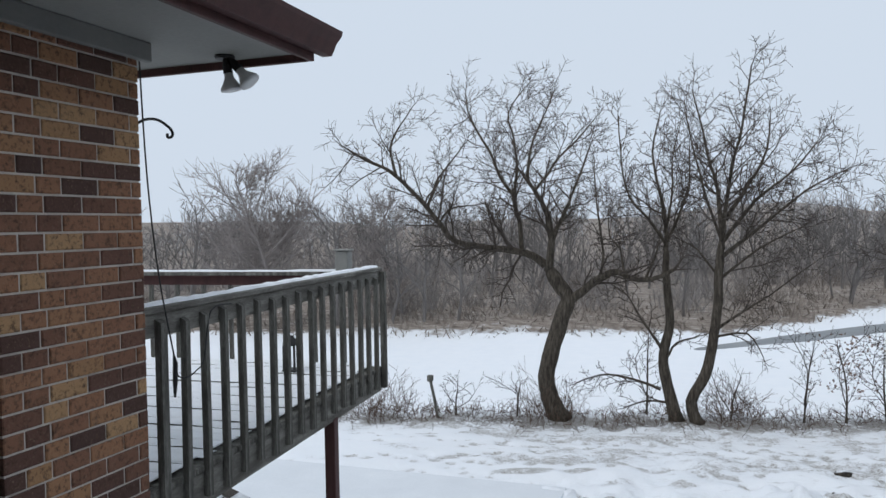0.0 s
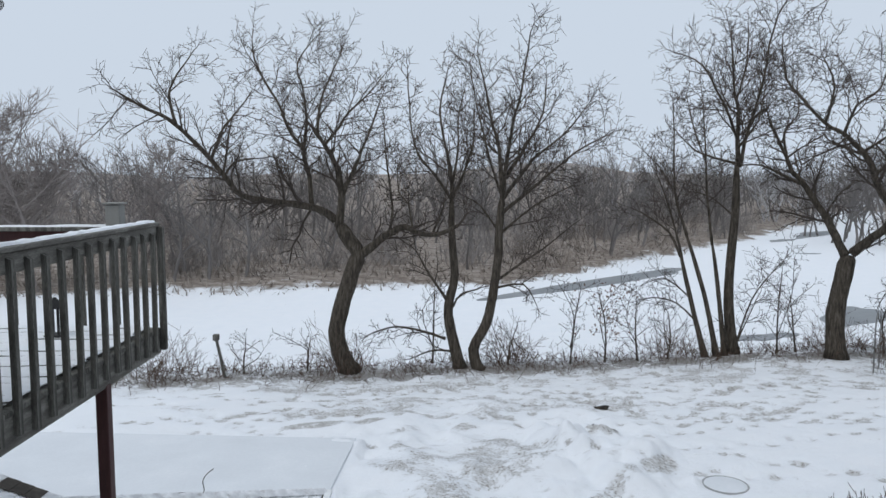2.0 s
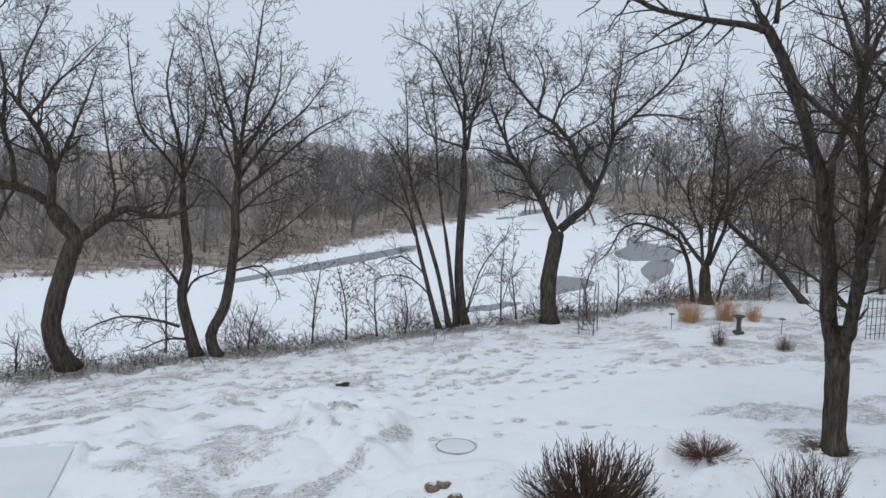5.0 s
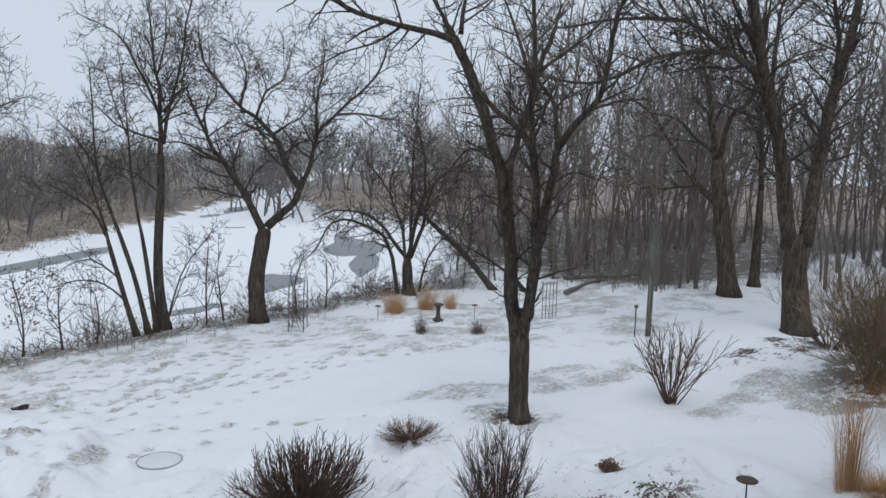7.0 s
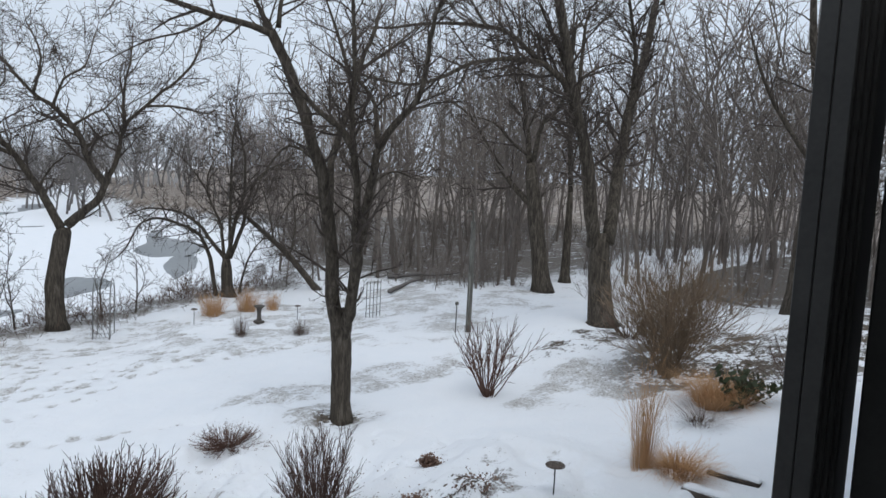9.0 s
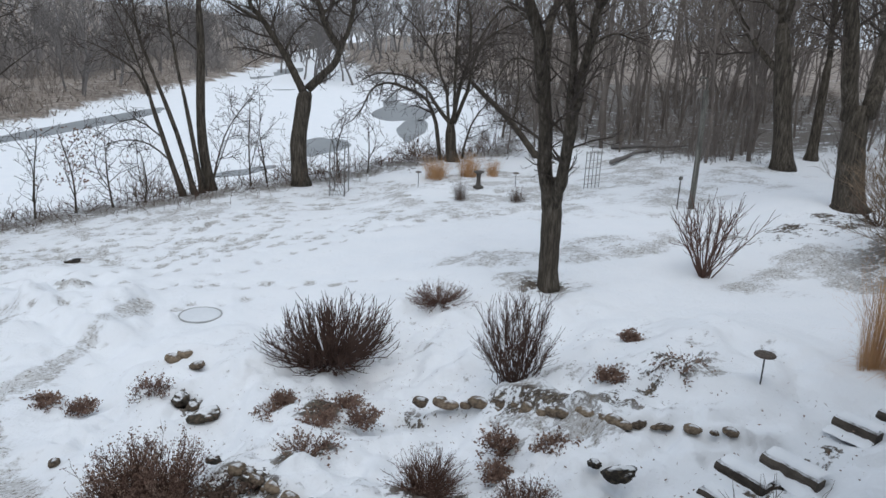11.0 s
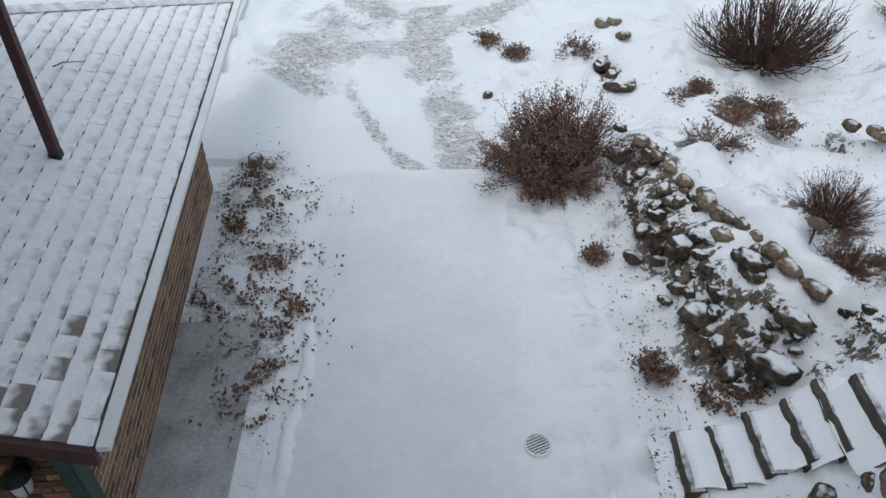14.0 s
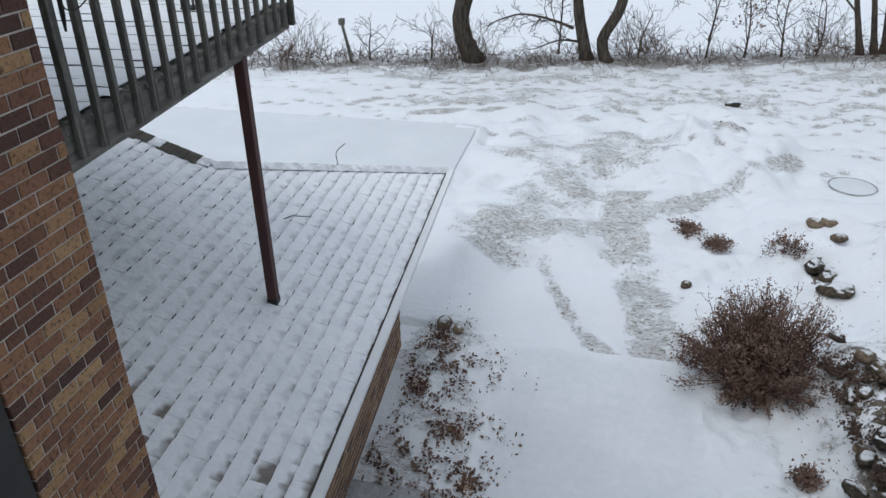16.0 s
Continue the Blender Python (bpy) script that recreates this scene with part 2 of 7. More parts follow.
M_STEP_ROCK = snow_over("damp_brown_boulder", [(0.28, (0.034, 0.029, 0.023)), (0.42, (0.090, 0.072, 0.049)), (0.55, (0.155, 0.118, 0.078)), (0.72, (0.26, 0.20, 0.145))], 5.0, 0.93, 1.05, fine=4.0)
M_DARK_STONE = noisy("dark_weathered_stone", [(0.3, (0.05, 0.044, 0.038)), (0.7, (0.13, 0.115, 0.10))], 8.0, 0.9, 0.5, 0.01)
M_TIE = snow_over("step_timber", [(0.3, (0.040, 0.033, 0.027)), (0.7, (0.12, 0.10, 0.082))], 5.0, 0.9, 1.05, fine=8.0)
M_SHINGLE = noisy("asphalt_shingle", [(0.3, (0.045, 0.040, 0.036)), (0.6, (0.10, 0.088, 0.076)), (0.8, (0.16, 0.14, 0.115))], 7.0, 0.95, 0.5, 0.004, fine=60.0)
M_ICE_WATER = noisy("dark_river_ice", [(0.3, (0.15, 0.165, 0.175)), (0.7, (0.25, 0.265, 0.275))], 0.25, 0.35, 0.1, 0.01, fine=2.0, spec=0.5)
M_DRIVE = noisy("thinly_snowed_concrete", [(0.3, (0.66, 0.685, 0.715)), (0.55, (0.71, 0.735, 0.765)), (0.75, (0.77, 0.79, 0.815))], 0.9, 0.9, 0.35, 0.015, fine=18.0, spec=0.2)


def walk_material():
    """Concrete under a film of snow, with drifts that hide its edges."""
    m, n, b = material("thinly_snowed_walk", 0.9, 0, 0.2)
    v = coords(n)
    f = calc(n, "ADD", calc(n, "MULTIPLY", noise_tex(n, v, 0.9, 5.0, 0.6), 0.6), calc(n, "MULTIPLY", noise_tex(n, v, 9.0, 5.0, 0.7), 0.4))
    base = ramp(n, f, [(0.34, (0.68, 0.70, 0.735)), (0.5, (0.74, 0.76, 0.79)), (0.66, (0.81, 0.825, 0.85))])
    s = n.nodes.new("ShaderNodeSeparateXYZ")
    n.links.new(v, s.inputs[0])
    d = calc(n, "MINIMUM", calc(n, "MINIMUM", calc(n, "ADD", s.outputs[0], 0.86), calc(n, "SUBTRACT", 1.62, s.outputs[0])), calc(n, "SUBTRACT", 8.0, s.outputs[1]))
    d = calc(n, "ADD", d, calc(n, "MULTIPLY", calc(n, "SUBTRACT", noise_tex(n, v, 2.6, 5.0, 0.65), 0.42), 0.85))
    drift = ramp(n, d, [(0.0, grey(1)), (0.30, grey(0))])
    grit = ramp(n, noise_tex(n, v, 34.0, 3.0, 0.7), [(0.70, grey(0)), (0.78, grey(0.35))])
    n.links.new(mix(n, drift, mix(n, grit, base, (0.40, 0.39, 0.37)), snow_colour(n, v)), b.inputs["Base Color"])
    bump(n, b, noise_tex(n, v, 12.0, 5.0, 0.65), 0.4, 0.02)
    return m


M_CONCRETE = walk_material()
M_SOIL = noisy("frosted_gravel", [(0.3, (0.20, 0.20, 0.19)), (0.55, (0.40, 0.41, 0.41)), (0.75, (0.60, 0.62, 0.63))], 2.0, 0.95, 0.6, 0.02, fine=30.0)


def snow_shingle_material():
    """Soft uneven snow on shingles, melted through from the butts in patches towards the house, with shade painted
    along each tab's lower edge.
    """
    m, n, b = material("snow_on_shingle", 0.92, 0, 0.2)
    g = n.nodes.new("ShaderNodeNewGeometry")
    v = g.outputs["Position"]
    s = n.nodes.new("ShaderNodeSeparateXYZ")
    n.links.new(v, s.inputs[0])
    near = ramp(n, calc(n, "MULTIPLY", s.outputs[1], 0.2), [(0.58, grey(1)), (0.92, grey(0))])
    up = attribute(n, "up")
    spot = noise_tex(n, v, 8.0, 1.5, 0.5)
    own = calc(n, "FRACT", calc(n, "ADD", g.outputs["Random Per Island"], n.nodes.new("ShaderNodeObjectInfo").outputs["Random"]))
    patch = calc(n, "ADD", calc(n, "MULTIPLY", own, 0.6), calc(n, "MULTIPLY", noise_tex(n, v, 1.2, 2.0, 0.5), 0.8))
    f = calc(n, "MULTIPLY", near, calc(n, "SUBTRACT", calc(n, "MULTIPLY", patch, 2.0), 1.02))
    f = calc(n, "ADD", calc(n, "SUBTRACT", f, calc(n, "MULTIPLY", up, 0.7)), calc(n, "MULTIPLY", calc(n, "SUBTRACT", spot, 0.5), 0.9))
    melt = ramp(n, f, [(0.10, grey(0)), (0.42, grey(0.85))])
    snow = ramp(n, noise_tex(n, v, 5.0, 4.0, 0.65), [(0.32, (0.84, 0.855, 0.88)), (0.5, (0.90, 0.91, 0.93)), (0.65, (0.93, 0.94, 0.955))])
    # grey shading near each butt, blotched by noise and painted into the snow colour
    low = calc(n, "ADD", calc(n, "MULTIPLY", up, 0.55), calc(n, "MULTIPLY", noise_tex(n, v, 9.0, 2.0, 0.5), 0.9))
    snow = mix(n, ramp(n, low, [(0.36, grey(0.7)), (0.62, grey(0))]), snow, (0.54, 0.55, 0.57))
    n.links.new(mix(n, melt, snow, mix(n, spot, (0.085, 0.060, 0.048), (0.18, 0.132, 0.10))), b.inputs["Base Color"])
    bump(n, b, noise_tex(n, v, 11.0, 4.0, 0.6), 0.6, 0.03)
    return m


M_SNOW_SHINGLE = snow_shingle_material()


# ---- mesh helpers ----
class Shape:
    """Vertices and faces that become one mesh."""

    def __init__(self):
        self.v, self.f, self.m = [], [], []

    def add(self, verts, faces, mat=0):
        k = len(self.v)
        self.v.extend([tuple(p) for p in verts])
        self.f.extend([tuple(i + k for i in f) for f in faces])
        self.m.extend([mat] * len(faces))
        return self

    def box(self, x0, y0, z0, x1, y1, z1, bevel=0.0, mat=0):
        """A box with its edges cut by the bevel."""
        if bevel <= 0:
            v = [(x, y, z) for z in (z0, z1) for y in (y0, y1) for x in (x0, x1)]
            return self.add(v, [(0, 2, 3, 1), (4, 5, 7, 6), (0, 1, 5, 4), (2, 6, 7, 3), (0, 4, 6, 2), (1, 3, 7, 5)], mat)
        c = bevel
        ring = [(x0 + c, y0), (x1 - c, y0), (x1, y0 + c), (x1, y1 - c), (x1 - c, y1), (x0 + c, y1), (x0, y1 - c), (x0, y0 + c)]
        mx, my = (x0 + x1) / 2, (y0 + y1) / 2

        def inset(p):
            return (p[0] + (c if p[0] < mx else -c), p[1] + (c if p[1] < my else -c))
        small = [inset(p) for p in ring]
        v = [(*p, z0) for p in small] + [(*p, z0 + c) for p in ring] + [(*p, z1 - c) for p in ring] + [(*p, z1) for p in small]
        f = [tuple(range(7, -1, -1)), tuple(range(24, 32))]
        for k in range(3):
            for i in range(8):
                j = (i + 1) % 8
                f.append((k * 8 + i, k * 8 + j, k * 8 + 8 + j, k * 8 + 8 + i))
        return self.add(v, f, mat)

    def tube(self, pts, radii, sides=6, cap=True, mat=0):
        """A round rod along the points."""
        pts = [Vector(p) for p in pts]
        rings, nrm = [], None
        for i, p in enumerate(pts):
            d = (pts[min(i + 1, len(pts) - 1)] - pts[max(i - 1, 0)])
            d = d.normalized() if d.length > 1e-9 else Vector((0, 0, 1))
            if nrm is None:
                nrm = d.orthogonal().normalized()
            else:
                nrm = nrm - d * nrm.dot(d)
                nrm = nrm.normalized() if nrm.length > 1e-6 else d.orthogonal().normalized()
            b = d.cross(nrm)
            r = radii[i] if not isinstance(radii, (int, float)) else radii
            rings.append([p + (nrm * math.cos(a) + b * math.sin(a)) * r for a in [2 * math.pi * k / sides for k in range(sides)]])
        v = [q for ring in rings for q in ring]
        f = []
        for i in range(len(pts) - 1):
            for k in range(sides):
                j = (k + 1) % sides
                f.append((i * sides + k, i * sides + j, (i + 1) * sides + j, (i + 1) * sides + k))
        if cap:
            f.append(tuple(range(sides - 1, -1, -1)))
            f.append(tuple((len(pts) - 1) * sides + k for k in range(sides)))
        return self.add(v, f, mat)

    def lathe(self, profile, centre, sides=16, mat=0):
        """A turned form: radius and height along the profile."""
        cx, cy, cz = centre
        v = [(cx + r * math.cos(2 * math.pi * k / sides), cy + r * math.sin(2 * math.pi * k / sides), cz + z) for r, z in profile for k in range(sides)]
        f = []
        for i in range(len(profile) - 1):
            for k in range(sides):
                j = (k + 1) % sides
                f.append((i * sides + k, i * sides + j, (i + 1) * sides + j, (i + 1) * sides + k))
        f.append(tuple(range(sides - 1, -1, -1)))
        f.append(tuple((len(profile) - 1) * sides + k for k in range(sides)))
        return self.add(v, f, mat)

    def mesh(self, name, mats, smooth=False):
        me = bpy.data.meshes.new(name)
        me.from_pydata(self.v, [], self.f)
        for m in (mats if isinstance(mats, (list, tuple)) else [mats]):
            me.materials.append(m)
        if any(self.m):
            me.polygons.foreach_set("material_index", self.m)
        if smooth:
            me.polygons.foreach_set("use_smooth", [True] * len(me.polygons))
        me.update()
        return me


def part(name, shape, mats, parent=None, label="", smooth=False, at=None):
    ob = new(name, shape.mesh(name, mats, smooth))
    if at is not None:
        ob.matrix_basis = at
    if parent is not None:
        ob.parent = parent
    if label:
        tagged(ob, label)
    return ob


def thing(name, m, label, category, group="", kind=""):
    ob = new(name)
    ob.empty_display_size = 0.1
    ob.matrix_basis = m
    return tagged(ob, label, category, group, kind)


def here(x, y, z=0.0, rz=0.0):
    return pose(x, y, z, 0, 0, rz)


# ---- the ground ----
# gentle heights of the garden: metres along x, along y, and up
KNOLLS = [(0, 4, 0), (1.5, 3.7, 0), (1.2, 7.8, 0), (-2, 7.7, 0), (-6, 12, 0), (0, 0, 0), (-3, 3, 0), (2.2, 6.2, 0), (2.7, 4.3, 0), (2.9, 3.0, 0), (1.1, 11.5, .03), (2.2, 9.2, .1),
          (4.4, 11.8, .26), (4.6, 14, .12), (5.6, 10.2, .5), (10.5, 10.3, .85), (4.2, 5.4, .85), (3.6, 7.0, .7), (6.4, 4.0, 1.45), (5.0, 2.5, 1.25), (4.2, 1.5, .8)]
KNOLLS += [(9.1, 4.7, 1.6), (8, 1, 1.8), (18.4, 13.2, 1.0), (27, 15.7, 1.2), (21.2, 9.9, 1.5), (15, 18.9, .6), (12, 23.4, .07), (-4.3, 23.8, -.38), (0, 24.2, -.25), (7.2, 28.4, -.13)]
KNOLLS += [(18.6, 25.1, .39), (-12, 24, -.5), (-6, 17, -.2), (2, 18, -.1), (-25, 22, -.8), (30, 25, .8), (40, 12, 1.8), (25, 0, 2.2), (15, -2, 2.2), (-15, 8, -.2)]
RIVER = -2.5


def line(x, pts):
    return np.interp(x, [p[0] for p in pts], [p[1] for p in pts])


NEAR_BANK = [(-300, 20), (-60, 21.5), (-11, 22.9), (-2, 24.0), (5, 24.9), (12, 25.6), (22, 26.6), (30, 35), (38, 47), (45, 60), (48, 80), (54, 108), (70, 150), (400, 600)]
FAR_BANK = [(-300, 40), (-60, 46), (-18, 50), (2, 56), (14, 71), (30, 92), (50, 122), (80, 175), (400, 700)]


def smooth01(t):
    t = np.clip(t, 0, 1)
    return t * t * (3 - 2 * t)


def height(x, y):
    """The height of the ground, for numbers or arrays."""
    x, y = np.asarray(x, float), np.asarray(y, float)
    s, w = np.zeros_like(x), np.zeros_like(x)
    for a, b, c in KNOLLS:
        k = ((x - a) ** 2 + (y - b) ** 2 + 0.15) ** -2.0
        s, w = s + k * c, w + k
    land = s / w
    near, far = line(x, NEAR_BANK), line(x, FAR_BANK)
    down = smooth01((y - near - 0.4) / 4.0)
    z = land * (1 - down) + RIVER * down
    over = smooth01((y - far) / 5.0)
    dist = np.hypot(x, y)
    marsh = -1.9 + 0.5 * np.sin(x * 0.11) * np.cos(y * 0.07) + smooth01((y - far - 60) / 260.0) * (9 + 5 * np.sin(x * 0.012 + 1.0) + 2 * np.sin(x * 0.045))
    z = z * (1 - over) + marsh * over
    return z


def h(x, y):
    return float(height(x, y))


def axis(lo, hi, fine_lo, fine_hi, step, grow):
    """Grid lines: even in the middle, ever wider outward."""
    mid = list(np.arange(fine_lo, fine_hi + step / 2, step))
    out, s, p = [], step, fine_hi
    while p < hi:
        s *= grow
        p += s
        out.append(p)
    back, s, p = [], step, fine_lo
    while p > lo:
        s *= grow
        p -= s
        back.append(p)
    return np.array(back[::-1] + mid + out)


def blob(x, y, cx, cy, rx, ry, turn=0.0):
    """1 in the middle of an oval, falling to 0 at its rim."""
    c, s = math.cos(radians(turn)), math.sin(radians(turn))
    u, v = (x - cx) * c + (y - cy) * s, -(x - cx) * s + (y - cy) * c
    return np.clip(1.25 - ((u / rx) ** 2 + (v / ry) ** 2), 0, 1)


# where the snow is scraped off or trodden: middle, half lengths, turn, strength
SCRAPES = [(4.78, 14.1, 0.5, 0.3, 10, .40), (-0.2, 15.3, 2.0, 1.2, 0, .28), (1.0, 15.0, 0.55, 0.35, -20, .40),
           (-1.3, 17.45, 1.15, 0.30, 10, .54), (0.45, 16.85, 0.7, 0.26, 20, .50), (-3.7, 17.85, 1.3, 0.2, 13, .50), (-1.3, 16.25, 0.9, 0.2, 30, .42), (0.9, 7.95, 0.55, 0.06, 3, .44), (-1.0, 19.5, 6.0, 0.8, 4, .26), (2.5, 22.6, 11, 1.3, 3, .30), (-6, 22.0, 7, 1.1, 3, .30), (19, 18.0, 7.5, 4.6, -12, .32), (14.0, 11.8, 5.0, 0.8, -14, .33)]
SCRAPES += [(17, 7.5, 3.2, 1.4, -10, .36), (10.5, 22.6, 5, 1.8, 2, .20), (10.8, 10.6, 1.4, .8, 0, .30), (2.95, 17.4, .4, .3, 0, .5), (3.2, 19.3, .25, .2, 0, .5), (-1.5, 6.4, .75, 2.0, 0, .30), (-0.98, 4.2, .25, 1.5, 0, .28), (7.5, 6.0, 1.6, 1.2, 0, .22), (8.6, 5.6, .8, .5, 0, .3)]

# bands where a plough scraped the snow thin: half width, strength, then the points along
BANDS = [(.46, .37, (1.08, 7.95), (0.98, 9.0), (0.84, 10.2), (0.68, 11.3), (0.55, 12.3), (0.7, 13.1)), (.32, .38, (0.6, 12.0), (1.5, 12.55), (2.4, 13.4), (3.8, 14.8)),
         (.20, .39, (0.55, 7.95), (0.2, 8.3), (-0.1, 8.9), (-0.42, 9.6), (-0.6, 10.4)), (.95, .33, (-1.45, 10.9), (-1.0, 11.9), (-0.5, 13.0), (-0.3, 14.6), (0.2, 16.2)), (.5, .32, (-0.9, 11.2), (0.1, 11.6), (0.7, 12.0))]

# beds of dark soil under broken snow: middle, half lengths, turn, strength
BEDS = [(3.2, 7.0, .35, .85, 4, .31), (3.35, 5.9, .42, .8, 6, .30), (3.5, 4.7, .45, .75, 14, .28), (4.5, 4.15, 1.0, .28, -6, .27), (5.6, 4.1, .8, .22, 0, .21), (4.25, 2.2, .75, .8, 0, .16), (4.81, 8.63, .42, .22, 20, .34), (4.07, 7.44, .5, .22, 10, .34),
        (4.3, 9.02, .3, .16, 0, .34), (6.5, 7.0, .25, 1.7, 24, .20), (3.5, 10.1, .25, .6, 10, .30), (8.3, 5.7, 1.3, .5, 10, .16), (4.85, 5.85, .55, .5, 0, .30), (5.0, 4.8, .6, .4, -20, .30), (2.3, 7.6, .6, .5, 0, .30), (7.5, 3.4, 1.6, .2, 0, .26), (10.7, 10.5, .6, .4, 0, .32), (20.0, 6.2, 4.0, 2.2, 6, .32), (24.0, 3.0, 5.0, 3.0, 0, .34), (18.8, 9.6, 2.4, 0.9, -12, .26)]

# edges of the two beds, each a small step down towards the walk
UPPER_EDGE = [(6.04, 7.9), (6.22, 7.58), (6.47, 7.18), (6.67, 6.83), (6.71, 6.46), (6.68, 6.13), (6.78, 5.88), (6.93, 5.62), (6.99, 5.06), (7.29, 4.87), (7.52, 4.58), (7.66, 4.38), (7.85, 4.16)]
LOW_WALL = [(3.19, 7.52), (3.29, 7.36), (3.37, 6.9), (3.6, 6.45), (3.7, 6.25), (3.75, 5.91), (3.86, 5.71), (3.9, 5.47), (3.97, 5.23), (4.05, 5.05), (4.13, 4.87), (4.27, 4.63)]

# timber steps up the slope: where along x, far end, near end, height
STEPS = [(2.87, 3.74, 3.12, 0.0), (3.21, 3.77, 3.14, .03), (3.56, 3.87, 3.22, .1), (3.86, 3.87, 3.23, .29), (4.08, 3.90, 3.17, .52), (4.27, 3.74, 2.96, .78), (4.52, 3.71, 3.04, .98), (4.84, 3.69, 3.06, 1.13), (5.17, 3.66, 3.07, 1.21), (5.56, 3.67, 3.15, 1.28), (5.93, 3.66, 3.15, 1.36)]
STEPS += [(6.34, 3.69, 3.14, 1.41), (6.79, 3.73, 3.1, 1.43), (7.35, 3.95, 3.35, 1.44), (7.86, 3.75, 3.1, 1.48), (9.19, 3.71, 3.2, 1.58), (9.8, 3.51, 2.95, 1.58), (10.72, 3.51, 2.85, 1.55), (11.8, 3.51, 2.75, 1.5), (6.95, 3.1, 2.5, 1.40)]


def off_line(gx, gy, row):
    """How far each point lies from a bent line, counted above zero on its left side."""
    best = np.full_like(gx, 99.0)
    for (ax, ay), (bx, by) in zip(row, row[1:]):
        ln = math.hypot(bx - ax, by - ay)
        t = np.clip(((gx - ax) * (bx - ax) + (gy - ay) * (by - ay)) / ln ** 2, 0, 1)
        off = np.hypot(gx - ax - t * (bx - ax), gy - ay - t * (by - ay))
        side = np.sign(((bx - ax) * (gy - ay) - (by - ay) * (gx - ax)))
        best = np.where(off < np.abs(best), off * side, best)
    return best


def build_ground():
    xs = axis(-420, 420, -9.0, 17.0, 0.10, 1.13)
    ys = axis(-60, 700, 1.5, 24.0, 0.10, 1.11)
    xs = np.sort(np.concatenate([xs, [x + .05 for x in xs if 1.5 < x < 8.2]]))
    ys = np.sort(np.concatenate([ys, [y + .05 for y in ys if 2.4 < y < 11.5]]))
    gx, gy = np.meshgrid(xs, ys)
    z = height(gx, gy)
    rnd = np.random.RandomState(7)
    lump = np.zeros_like(z)
    for k in range(26):
        a, f, p = rnd.uniform(0, 6.28), rnd.uniform(1.2, 7.5), rnd.uniform(0, 6.28)
        lump += np.sin((gx * math.cos(a) + gy * math.sin(a)) * f + p + 1.3 * np.sin(gx * 0.9 + gy * 0.7 + k)) / f
    garden = blob(gx, gy, 6.5, 7.5, 5.5, 6.0)
    tracks = blob(gx, gy, 0.5, 14.0, 4.5, 6.5)
    lawn = ((gx > -14) & (gx < 24) & (gy > 8) & (gy < 27)) * 1.0
    z = z + lump * (0.010 + 0.05 * garden + 0.04 * tracks + 0.012 * lawn) * np.clip(1 - np.hypot(gx, gy) / 60, 0, 1)
    flat = ((gx > -3.2) & (gx < 2.3) & (gy < 8.2)) * 1.0
    z = z * (1 - flat) + (-0.006 + 0.012 * smooth01((gx - 1.7) / 0.5)) * flat
    slab = ((gx > -14.5) & (gx < -2.6) & (gy > 8.9) & (gy < 16.6)) * 1.0
    z = z * (1 - slab) - 0.03 * slab
    # prints of boots and paws across the lawn
    prints = np.zeros_like(z)
    walks = []
    for k in range(34):
        px, py = rnd.uniform(-9, 17), rnd.uniform(16.5, 23.6)
        go = rnd.normal(0, 0.22) + (math.pi if rnd.rand() < 0.5 else 0)
        for j in range(rnd.randint(12, 34)):
            go += rnd.normal(0, 0.06)
            px, py = px + 0.5 * math.cos(go), py + 0.5 * math.sin(go)
            walks.append((px + rnd.normal(0, 0.05), py + (0.1 if j % 2 else -0.1), rnd.uniform(0.13, 0.24), go))
    for k in range(260):
        walks.append((rnd.uniform(-9, 17), rnd.uniform(18.5, 23.8), rnd.uniform(0.12, 0.34), rnd.normal(0, 0.3)))
    for cx, cy, r, go in walks:
        near = (np.abs(gx - cx) < 4 * r) & (np.abs(gy - cy) < 4 * r)
        u = (gx[near] - cx) * math.cos(go) + (gy[near] - cy) * math.sin(go)
        w = (gy[near] - cy) * math.cos(go) - (gx[near] - cx) * math.sin(go)
        dent = np.exp(-(u / r) ** 2 - (w / (0.10 + 0.2 * r)) ** 2)
        z[near] -= 0.06 * dent
        prints[near] = np.maximum(prints[near], dent * (0.30 + 0.9 * r))
    for k in range(800):
        cx, cy = rnd.uniform(2.6, 11), rnd.uniform(2.5, 13)
        if k % 3 == 0:
            cx, cy = rnd.uniform(-4, 4), rnd.uniform(10, 18)
        r = rnd.uniform(0.12, 0.3)
        near = (np.abs(gx - cx) < 3 * r) & (np.abs(gy - cy) < 3 * r)
        z[near] += rnd.choice([-0.09, 0.06]) * np.exp(-((gx[near] - cx) ** 2 + (gy[near] - cy) ** 2) / r ** 2)
    # small pits and crusts of the trodden garden snow
    for k in range(2300):
        cx, cy = rnd.uniform(1.65, 8.2), rnd.uniform(2.4, 11.5)
        r = rnd.uniform(0.05, 0.12)
        near = (np.abs(gx - cx) < 3 * r) & (np.abs(gy - cy) < 3 * r)
        z[near] += rnd.choice([-0.5, -0.5, 0.35]) * r * np.exp(-((gx[near] - cx) ** 2 + (gy[near] - cy) ** 2) / r ** 2)
    # the beds stand a little above the ground before them
    for row, rise, reach in ((UPPER_EDGE, 0.13, 0.9), (LOW_WALL, 0.20, 1.1)):
        best = off_line(gx, gy, row)
        z += rise * smooth01((best + 0.02) / 0.14) * (1 - smooth01(best / reach)) * (np.abs(best) < 5)
    # level treads between the timber steps
    run = sorted(STEPS[:13])
    for k, (x, y1, y0, lv) in enumerate(run):
        x1 = run[k + 1][0] - 0.05 if k + 1 < len(run) else x + 0.4
        side = np.clip(1.0 - np.maximum(np.maximum(y0 - 0.05 - gy, gy - y1 - 0.05), 0) / 0.35, 0, 1)
